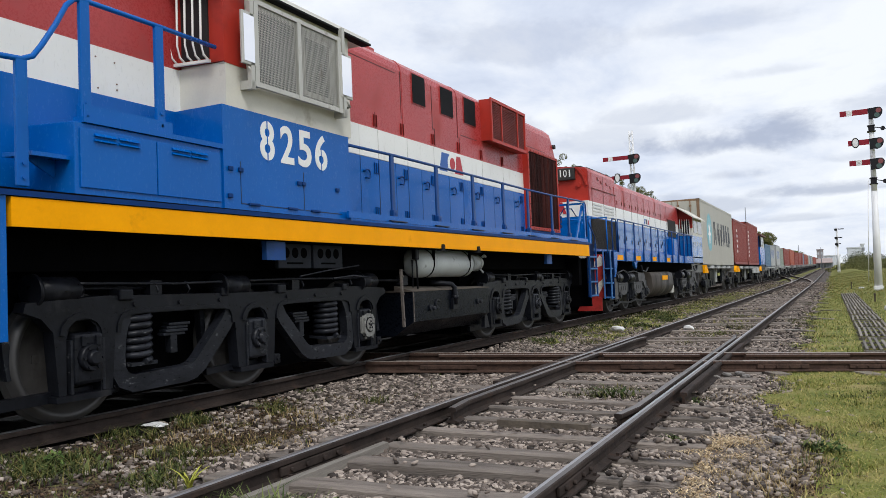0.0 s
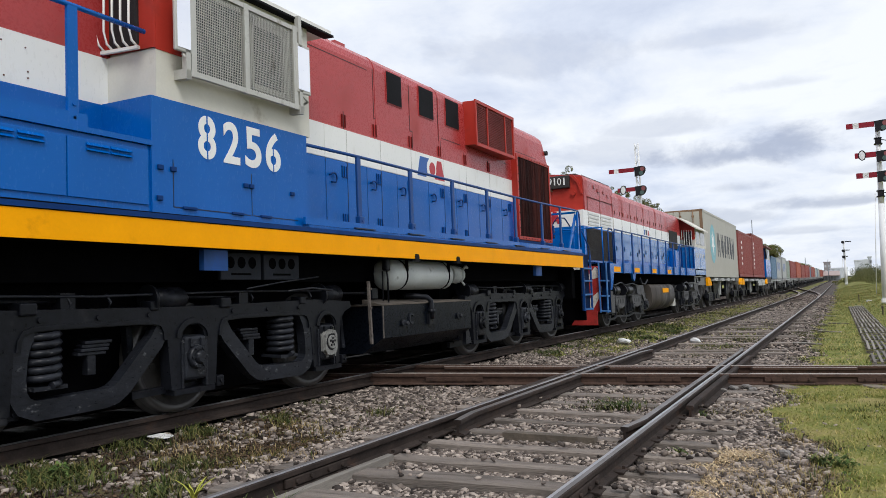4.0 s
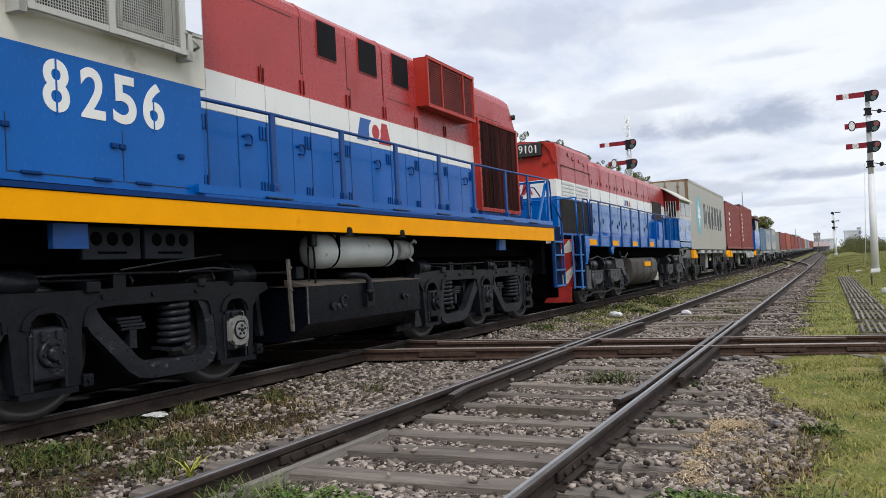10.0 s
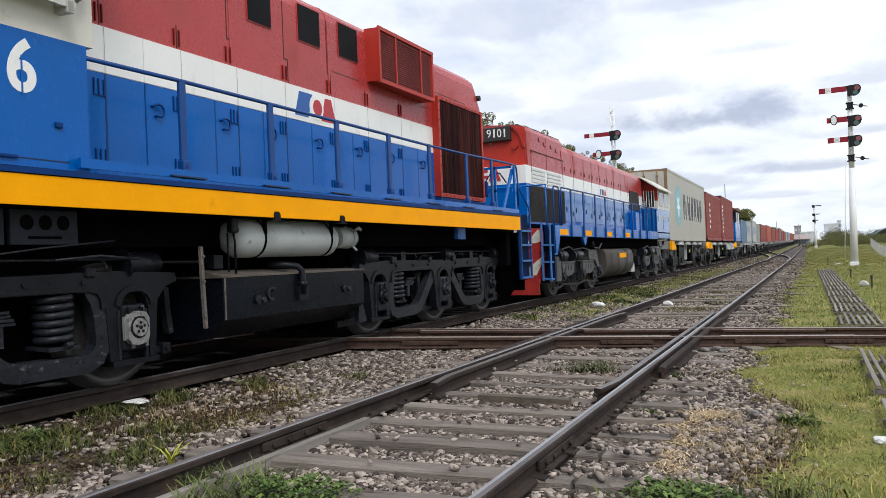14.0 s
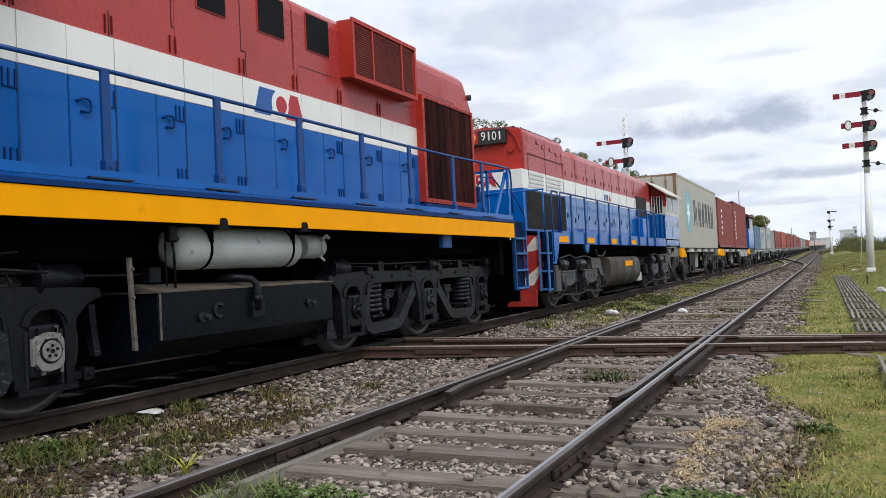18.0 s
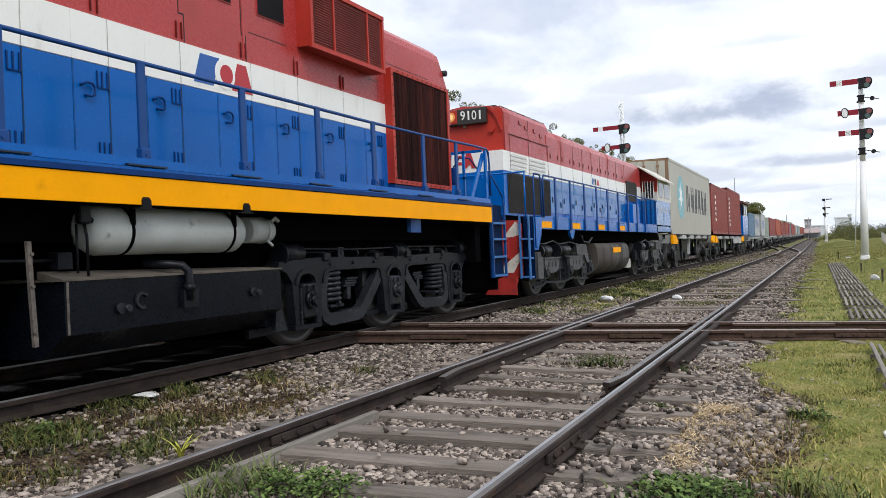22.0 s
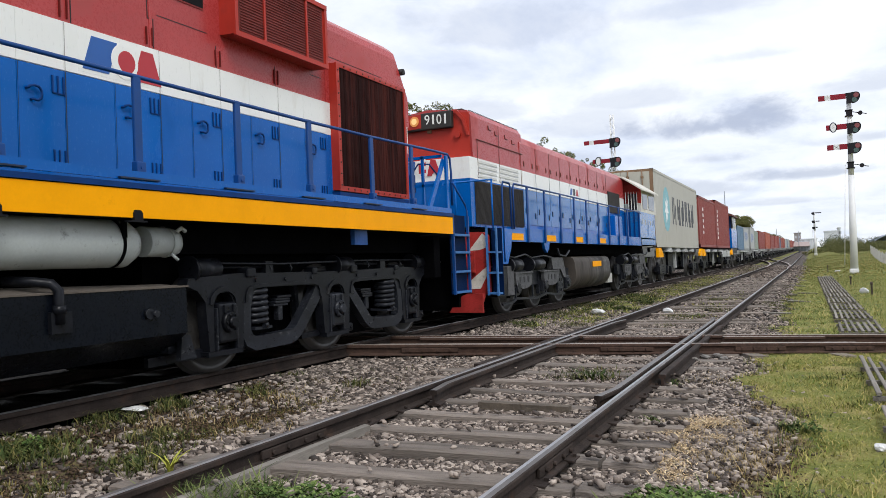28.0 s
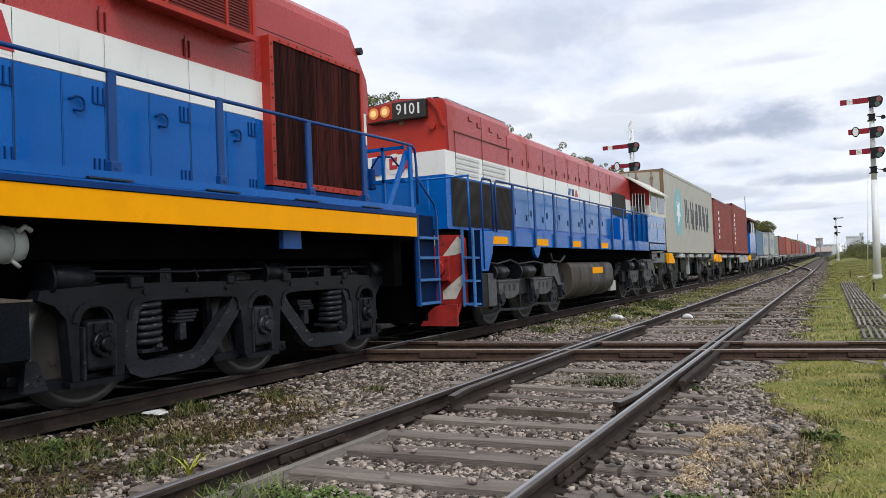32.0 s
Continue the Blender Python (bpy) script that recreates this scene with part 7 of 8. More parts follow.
        rbx(s, xb - 0.19, xb + 0.19, 19.37, 19.436, 1.0, 1.39, 0.012)
        for u in (-0.155, 0.155):
            for w in (1.04, 1.35):
                cyl(s, (xb + u, 19.37, w), (xb + u, 19.345, w), 0.02, 6)
        part("base_plate", s, REDG, bf)
    s = bm_new()
    rbx(s, XC - 0.16, XC + 0.16, 18.6, 19.3, 0.82, 1.18, 0.03)
    tube(s, [(-3.6, 19.25, 1.3), (-3.62, 18.9, 0.95), (-3.7, 18.6, 0.75)], 0.03, 8)
    part("coupler", s, BLACK, L)
    # corner steps
    s = bm_new()
    for x in (-2.70, -2.52):
        bx(s, x - 0.012, x + 0.012, 19.36, 19.42, 0.62, 1.82)
    st = part("ladder", s, BLUE_L, L, "blue corner ladder with pale step edges")
    for z in (0.64, 1.0, 1.36):
        s = bm_new()
        bx(s, -2.70, -2.52, 19.38, 19.62, z, z + 0.03)
        part("step", s, BLUE_L, st)
    s = bm_new()
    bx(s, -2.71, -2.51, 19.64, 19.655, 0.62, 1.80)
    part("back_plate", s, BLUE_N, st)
    s = bm_new()
    prism(s, [(19.62, 1.80), (20.35, 1.80), (20.25, 1.45), (20.05, 1.16), (19.62, 1.16)], "x", -2.72, -2.58)
    part("step_panel", s, BLUE, L)
    s = bm_new()
    prism(s, [(22.3, 1.57), (22.7, 1.57), (22.62, 1.43), (22.5, 1.36), (22.38, 1.43)], "x", -2.66, -2.60)
    part("jacking_pad", s, BLUE, L)
    # bogies
    for y0 in (20.99, 30.75):
        ax = (y0, y0 + 1.74, y0 + 3.51)
        s = bm_new()
        prism(s, [(ax[0] - 0.55, 0.70), (ax[2] + 0.3, 0.70), (ax[2] + 0.35, 1.0), (ax[0] - 0.6, 1.0)], "x", -2.90, -2.80)
        for y in ax:
            prism(s, [(y - 0.24, 1.0), (y + 0.24, 1.0), (y + 0.19, 0.50), (y - 0.19, 0.50)], "x", -2.86, -2.78)
        bg = part("bogie_frame", s, SPLASH, L, "dark dusty three-axle bogie frame")
        for y in ax:
            s = bm_new()
            rbx(s, -2.80, -2.70, y - 0.12, y + 0.12, 0.54, 0.84, 0.02)
            cyl(s, (-2.72, y, 0.68), (-2.66, y, 0.68), 0.10, 14)
            for u in range(5):
                q = u * 1.257
                cyl(s, (-2.67, y + 0.075 * math.cos(q), 0.68 + 0.075 * math.sin(q)), (-2.65, y + 0.075 * math.cos(q), 0.68 + 0.075 * math.sin(q)), 0.012, 6)
            part("axle_box", s, SPLASH, bg)
        for a, b in ((y0 - 0.18, y0 + 0.80), (y0 + 1.58, y0 + 2.66)):
            s = bm_new()
            m, h = (a + b) / 2, (b - a) / 2
            low = [(m - h * 0.95 * math.cos(u), 0.84 - 0.18 * math.sin(u) ** 0.7) for u in [math.pi * k / 10 for k in range(11)]]
            prism(s, [(b, 0.97), (a, 0.97)] + low, "x", -2.74, -2.67)
            rbx(s, -2.74, -2.655, a - 0.02, b + 0.02, 0.955, 0.985, 0.006)
            hp = part("hanger_plate", s, GREYD, bg, "dusty grey plate with three dark bars for slots")
            # Raised dark bars stand in for the shade inside slots.
            for dy in (-0.24, 0.0, 0.24):
                s = bm_new()
                rbx(s, -2.674, -2.664, m + dy - 0.035, m + dy + 0.035, 0.79, 0.90, 0.004)
                part("slot", s, DARK, hp)
        for a, b in ((y0 - 0.38, y0 + 0.46), (y0 + 0.82, y0 + 1.86)):
            s = bm_new()
            cyl(s, (-2.76, a + 0.08, 1.125), (-2.76, b - 0.22, 1.125), 0.125, 22)
            cyl(s, (-2.76, a, 1.125), (-2.76, a + 0.08, 1.125), 0.14, 22)
            cyl(s, (-2.76, b - 0.22, 1.125), (-2.76, b, 1.125), 0.115, 22, 0.05)
            part("brake_cylinder", s, FRAME, bg)
        s = bm_new()
        prism(s, [(y0 + 2.18, 1.25), (y0 + 3.05, 1.25), (y0 + 3.30, 0.80), (y0 + 3.10, 0.80), (y0 + 2.85, 1.0), (y0 + 2.3, 1.0)], "x", -2.72, -2.68)
        part("bracket_plate", s, GREYD, bg)
        s = bm_new()
        cyl(s, (-2.74, y0 + 2.84, 0.645), (-2.69, y0 + 2.84, 0.645), 0.21, 20)
        for u in range(6):
            q = u * math.pi / 3
            bx(s, -2.692, -2.675, y0 + 2.84 + 0.13 * math.cos(q) - 0.03, y0 + 2.84 + 0.13 * math.cos(q) + 0.03, 0.645 + 0.13 * math.sin(q) - 0.03, 0.645 + 0.13 * math.sin(q) + 0.03)
        part("friction_damper", s, SPLASH, bg)
        s = bm_new()
        ribbon(s, [(y0 - 0.84, 0.42), (y0 - 0.3, 0.43), (y0 - 0.1, 0.49), (y0 + 0.3, 0.47), (y0 + 1.2, 0.44), (y0 + 1.75, 0.50), (y0 + 2.5, 0.45), (y0 + 3.1, 0.43)], 0.045, -2.72, -2.68)
        for y in (y0 - 0.1, y0 + 0.9, y0 + 1.75, y0 + 2.6):
            bx(s, -2.72, -2.69, y - 0.02, y + 0.02, 0.44, 0.70)
        part("brake_rod", s, SPLASH, bg)
        s = bm_new()
        tube(s, [(-2.66, y0 - 0.6, 1.29), (-2.66, y0 - 0.2, 1.27), (-2.66, y0 + 0.4, 1.33), (-2.66, y0 + 0.8, 1.26), (-2.66, y0 + 1.6, 1.30), (-2.66, y0 + 2.2, 1.25)], 0.016, 6)
        tube(s, [(-2.66, y0 + 2.6, 1.45), (-2.66, y0 + 2.7, 1.3), (-2.66, y0 + 3.2, 1.28), (-2.66, y0 + 3.5, 1.4)], 0.022, 6)
        part("brake_pipe", s, SPLASH, bg)
        # Solid dark block added between the wheels to keep light out.
        s = bm_new()
        bx(s, XC - 0.78, XC + 0.78, ax[0] - 0.7, ax[2] + 0.6, 0.28, 1.35)
        part("bogie_bolster", s, BLACK, bg)
        for y in ax:
            wheelset_like(W0, L, y)
    s = bm_new()
    rbx(s, -2.98, -2.68, 19.84, 20.70, 0.56, 1.10, 0.015)
    sb = part("sand_box", s, FRAME, L, "dark sand box with a dusty lid")
    s = bm_new()
    bx(s, -2.982, -2.678, 19.83, 20.71, 1.10, 1.115)
    bx(s, -2.678, -2.672, 20.36, 20.70, 0.57, 1.10)
    part("box_cover", s, GREYD, sb)
    s = bm_new()
    half = [(-3.15, 0.42)] + [(-3.10 + 0.48 * math.sin(u), 0.86 - 0.44 * math.cos(u)) for u in [0.1 + 0.147 * k for k in range(11)]] + [(-2.64, 1.12), (-2.68, 1.22), (-2.76, 1.26)]
    prism(s, half + [(mir - x, z) for x, z in reversed(half)], "y", 24.95, 28.45, True)
    ft = part("fuel_tank", s, surf("brown_grime_tank", (0.050, 0.041, 0.034), 0.5, var=0.3, bump=0.1, dirt=(0.014, 0.012, 0.011), amount=0.55, stretch=(1, 1, 0.3)), L, "brown-grey curved fuel tank")
    s = bm_new()
    bx(s, -2.625, -2.612, 26.55, 27.42, 1.0, 1.14)
    part("tank_label", s, YELLOW, ft, "small yellow notice plate")
    s = bm_new()
    bx(s, -2.9, -2.7, 28.5, 29.0, 0.52, 0.78)
    part("battery_box", s, ALU, L)


locomotive_b()


# ---- wagons and containers ----
def corrugated(bm, x, y0, y1, z0, z1, pitch=0.28, depth=0.036):
    """A folded steel side that faces +x."""
    n = max(2, int((y1 - y0) / pitch))
    p = (y1 - y0) / n
    pts = []
    for i in range(n):
        a = y0 + i * p
        pts += [(x, a), (x, a + p * 0.34), (x - depth, a + p * 0.5), (x - depth, a + p * 0.84)]
    pts.append((x, y1))
    lo = [bm.verts.new((px, py, z0)) for px, py in pts]
    hi = [bm.verts.new((px, py, z1)) for px, py in pts]
    for i in range(len(pts) - 1):
        bm.faces.new((lo[i], lo[i + 1], hi[i + 1], hi[i]))


def container(y0, y1, z0, z1, material, label, doors=False, near=True, half=1.22):
    c = vehicle("shipping_container", (y0 + y1) / 2, label, "container", "containers on the train")
    mir = 2 * XC
    x1, x0 = XC + half, XC - half
    s = bm_new()
    bx(s, x0, x1 - 0.05, y0 + 0.03, y1 - 0.03, z0 + 0.02, z1 - 0.02)
    body = part("body", s, material, c)
    s = bm_new()
    corrugated(s, x1 - 0.012, y0 + 0.1, y1 - 0.1, z0 + 0.14, z1 - 0.09, 0.28 if near else 0.56, 0.004 if doors else 0.036)
    part("side_wall", s, material, c)
    s = bm_new()
    for x in (x0, x1 - 0.12):
        for y in (y0, y1 - 0.12):
            bx(s, x, x + 0.12, y, y + 0.12, z0, z1)
    for x in (x0, x1 - 0.07):
        bx(s, x, x + 0.07, y0, y1, z0, z0 + 0.14); bx(s, x, x + 0.07, y0, y1, z1 - 0.09, z1)
    for y in (y0, y1 - 0.08):
        bx(s, x0, x1, y, y + 0.08, z0, z0 + 0.14); bx(s, x0, x1, y, y + 0.08, z1 - 0.09, z1)
    part("corner_frame", s, material, c)
    if doors:
        for x in (x0, x1 - 0.13):
            s = bm_new()
            bx(s, x, x + 0.13, y0 - 0.006, y0 + 0.02, z0 + 0.05, z1 - 0.02)
            part("door_post", s, RUSTY, c, "rust-stained door post")
        s = bm_new()
        bx(s, x0 + 0.13, x1 - 0.13, y0 - 0.007, y0 + 0.02, z1 - 0.10, z1 - 0.01)
        part("door_header", s, RUSTY, c, "rust-stained door header")
    if doors:
        for k in range(2):
            s = bm_new()
            a = x0 + 0.12 + k * (half - 0.12)
            rbx(s, a + 0.01, a + half - 0.13, y0 - 0.01, y0 + 0.04, z0 + 0.15, z1 - 0.1, 0.01)
            d = part("door", s, material, c)
            for u in (0.28, 0.82):
                s = bm_new()
                cyl(s, (a + u, y0 - 0.04, z0 + 0.1), (a + u, y0 - 0.04, z1 - 0.06), 0.02, 8)
                for z in (z0 + 0.3, (z0 + z1) / 2, z1 - 0.3):
                    bx(s, a + u - 0.05, a + u + 0.05, y0 - 0.05, y0, z - 0.04, z + 0.04)
                part("locking_bar", s, RUSTY, d, "rusty locking bar")
    return c


def flat_wagon(y0, y1, z=1.18, detail=True, yellow=True, slim=False, label="low flat container wagon with dusty steel frame"):
    w = vehicle("flat_wagon", (y0 + y1) / 2, label, "freight wagon", "wagons of the train")
    s = bm_new()
    if slim:
        for x in (XC + 0.92, XC - 1.02):
            bx(s, x, x + 0.10, y0, y1, z - 0.17, z)
        bx(s, XC - 0.22, XC + 0.22, y0, y1, z - 0.42, z - 0.03)
        # Recessed plate added to darken the shaded gap under the containers.
        bx(s, XC + 0.55, XC + 0.60, y0 + 3.4, y1 - 3.4, 0.62, z - 0.10)
    else:
        for x in (XC + 1.12, XC - 1.24):
            prism(s, [(y0, z), (y1, z), (y1, z - 0.2), (y1 - 2.6, z - 0.24), (y1 - 3.6, z - 0.46), (y0 + 3.6, z - 0.46), (y0 + 2.6, z - 0.24), (y0, z - 0.2)], "x", x, x + 0.12)
        bx(s, XC - 1.12, XC + 1.12, y0, y1, z - 0.16, z - 0.03)
    part("frame", s, FRAME, w)
    for y in (y0, y1 - 0.14):
        s = bm_new()
        bx(s, XC - 1.3, XC + 1.3, y, y + 0.14, z - 0.32, z + (-0.005 if slim else 0.06))
        part("headstock", s, CONT_W if slim else FRAME, w)
    if yellow:
        for y, d in ((y0, 1), (y1, -1)):
            s = bm_new()
            prism(s, [(y - d * 0.05, z - 0.36), (y + d * 1.0, z - 0.36), (y + d * 1.0, z - 0.24), (y + d * 0.55, z - 0.01), (y - d * 0.05, z - 0.01)], "x", XC + 1.24, XC + 1.34)
            part("end_step", s, YELLOW, w, "yellow end step")
    for y in (y0 + 1.9, y1 - 1.9):
        s = bm_new()
        prism(s, [(y - 1.2, 0.62), (y - 0.5, 0.46), (y + 0.5, 0.46), (y + 1.2, 0.62), (y + 1.15, 0.78), (y + 0.4, 0.86), (y - 0.4, 0.86), (y - 1.15, 0.78)], "x", XC + 1.02, XC + 1.14)
        for dy in (-0.9, 0.9):
            rbx(s, XC + 1.05, XC + 1.2, y + dy - 0.14, y + dy + 0.14, 0.5, 0.8, 0.02)
        for dy in (-0.16, 0, 0.16):
            coil(s, (XC + 1.08, y + dy, 0.5), 0.06, 0.28, 3, 0.02, 8) if detail else None
        bx(s, XC - 1.1, XC + 1.0, y - 0.2, y + 0.2, 0.5, 0.95)
        part("bogie", s, FRAME, w, "cast steel wagon bogie")
        for dy in (-0.9, 0.9):
            wheelset_like(W0, w, y + dy)
    if detail:
        for k in range(4):
            y = y0 + 3.2 + k * (y1 - y0 - 6.4) / 3
            s = bm_new()
            prism(s, [(XC + 0.2, z - 0.42), (XC + 0.9, z - 0.20), (XC + 1.26, z - 0.14), (XC + 1.26, z - 0.03), (XC + 0.2, z - 0.03)], "y", y - 0.10, y + 0.10)
            prism(s, [(y - 0.55, z - 0.16), (y + 0.40, z - 0.16), (y + 0.40, z - 0.10), (y + 0.28, z - 0.02), (y - 0.10, z - 0.02), (y - 0.16, z - 0.10), (y - 0.55, z - 0.12)], "x", XC + 1.0, XC + 1.28)
            part("bolster", s, CONT_W, w, "pale painted cross bolster")
            if k in (1, 2):
                s = bm_new()
                bx(s, XC + 1.02, XC + 1.12, y - 0.09, y + 0.09, z - 0.85, z - 0.12)
                part("truss_post", s, CONT_W if k == 1 else SPLASH, w)
        s = bm_new()
        rbx(s, XC + 0.5, XC + 1.0, (y0 + y1) / 2 - 1.6, (y0 + y1) / 2 - 0.6, 0.5, 0.75, 0.03)
        bx(s, XC + 0.7, XC + 0.8, (y0 + y1) / 2 - 1.2, (y0 + y1) / 2 - 1.0, 0.7, z - 0.05)
        part("air_reservoir", s, FRAME, w)
    for y, d in ((y0, -1), (y1, 1)):
        ya, yb = sorted((y, y + d * 0.55))
        s = bm_new()
        rbx(s, XC - 0.13, XC + 0.13, ya, yb, 0.88, 1.14, 0.02)
        part("coupler", s, BLACK, w)
    return w


flat_wagon(36.0, 48.9, 1.52, slim=True)
c1 = container(36.2, 48.4, 1.54, 4.36, CONT_G, "pale grey corrugated container with light blue star and dark lettering", True)
s = bm_new()
sx = XC + 1.2095
sy, sz = 39.0, 3.05
star = []
for k in range(14):
    a, r = math.pi * k / 7 + math.pi / 2, (0.62 if k % 2 == 0 else 0.26)
    star.append((sy + 0.8 * r * math.cos(a), sz + r * math.sin(a)))
s2 = bm_new()
prism(s2, [(39.0 + 0.85 * math.cos(u), 3.03 + 0.86 * math.sin(u)) for u in [2 * math.pi * k / 28 for k in range(28)]], "x", sx - 0.003, sx + 0.001)
panel = part("decal_panel", s2, STARC, c1, "pale blue oval decal")
prism(s, star, "x", sx - 0.001, sx + 0.003)
part("decal_star", s, WHITE, panel)
y = 40.5
for k, (wd, hgt) in enumerate(((0.95, 1.0), (0.75, 1.0), (0.62, 1.0), (0.66, 1.0), (0.62, 1.0), (0.70, 1.0))):
    zb, zt = 2.50, 3.60
    for q_ in range(3):
        s = bm_new()
        u = q_ * (wd + 0.12) / 3
        bx(s, sx - 0.002, sx + 0.002, y + u, y + u + 0.21, zb + (0.22 if (k + q_) % 3 == 1 else 0.0), zt - (0.30 if (k + q_) % 4 == 2 else 0.0))
        part("lettering_bar", s, LETTER, c1, "dark brand lettering drawn as plain bars")
    y += wd + 0.42

r1 = container(49.1, 56.9, 1.6, 4.2, CONT_R, "oxide red corrugated container, dulled paint")
red_wagon = flat_wagon(49.3, 66.2, 1.50, slim=True)
for a, b in ((60.4, 63.0), (63.3, 65.9)):
    s = bm_new()
    prism(s, [(a, 1.02), (b, 1.02), (b, 1.40), (a + 0.5, 1.40), (a, 1.22)], "x", XC + 1.14, XC + 1.22)
    part("side_panel", s, CONT_W, red_wagon, "white-painted end frame panel")
r2 = container(57.2, 65.6, 1.6, 4.42, CONT_R, "taller oxide red corrugated container with white marking bars")
for cc, yy in ((r1, 50.6), (r2, 57.9)):
    for k in range(7):
        s = bm_new()
        zz = 3.7 - k * 0.26 if cc is r2 else 3.5 - k * 0.3
        bx(s, XC + 1.222, XC + 1.228, yy, yy + 0.35, zz, zz + 0.16)
        if cc is r2 or k < 5:
            part("marking_bar", s, WHITE, cc)
        else:
            s.free()
# guard's van
gv = vehicle("brake_van", 69.0, "blue and cream brake van with a dark overhanging roof", "freight wagon", "wagons of the train")
s = bm_new(); bx(s, XC - 1.25, XC + 1.25, 67.0, 71.4, 1.62, 3.0); part("body_lower", s, BLUE, gv)
s = bm_new(); bx(s, XC - 1.2, XC + 1.2, 68.6, 71.4, 3.0, 3.85); part("body_upper", s, CREAM, gv)
for xx in (XC - 1.2, XC + 1.14):
    s = bm_new(); bx(s, xx, xx + 0.06, 67.0, 67.06, 3.0, 3.86); part("porch_post", s, BLUE_D, gv)
s = bm_new(); bx(s, XC - 1.15, XC + 1.15, 68.56, 68.6, 3.0, 3.85); part("porch_wall", s, CHAR, gv)
s = bm_new()
prism(s, [(XC + 1.4, 3.85), (XC + 1.35, 3.98), (XC + 0.7, 4.15), (XC, 4.2), (XC - 0.7, 4.15), (XC - 1.35, 3.98), (XC - 1.4, 3.85)], "y", 66.6, 71.7); part("roof", s, RUSTD, gv, "dark rusty roof")
s = bm_new()
for a in (68.2, 69.6):
    bx(s, XC + 1.25, XC + 1.256, a, a + 0.8, 3.15, 3.7)
part("window", s, GLASS, gv)
s = bm_new(); bx(s, XC - 1.2, XC + 1.2, 66.7, 71.6, 1.2, 1.62); part("frame", s, FRAME, gv)
for yy in (67.8, 70.4):
    wheelset_like(W0, gv, yy)

seq = [(CONT_B, 6.1, "slate blue container"), (CONT_W, 6.1, "pale grey container"), (CONT_W, 6.1, "off-white container"), (CONT_S, 6.1, "sage green container"),
       (CONT_R, 12.2, "oxide red container"), (CONT_O, 12.2, "orange-red container"), (CONT_R, 12.2, "oxide red container"), (CONT_R, 12.2, "oxide red container"), (CONT_R, 6.1, "oxide red container"), (CONT_B, 6.1, "slate blue container"),
       (CONT_R, 12.2, "oxide red container"), (CONT_O, 6.1, "orange-red container"), (CONT_R, 6.1, "oxide red container"), (CONT_W, 12.2, "pale container")]
y = 72.2
k = 0
while y < 560:
    room = 12.5
    flat_wagon(y, y + 13.4, 1.46, y < 110, False, True)
    a = y + 0.45
    while room > 5.9:
        m, ln, lb = seq[k % len(seq)]
        if ln > room:
            ln = 6.1
        top = 3.38 + 0.10 * (k % 3) * (y > 86)
        cc = container(a, a + ln - 0.05, 1.48, top, m, lb + " on a flat wagon", False, y < 100)
        if m is CONT_W and y < 112:
            for j in range(4):
                s = bm_new()
                bx(s, XC + 1.212, XC + 1.217, a + 1.2 + j * 0.95, a + 1.55 + j * 0.95, 2.2 + 0.2 * (j % 2), 3.0)
                part("lettering_bar", s, LOGOB, cc, "blue lettering drawn as plain bars")
        a += ln + 0.15
        room -= ln + 0.15
        k += 1
    y += 14.3


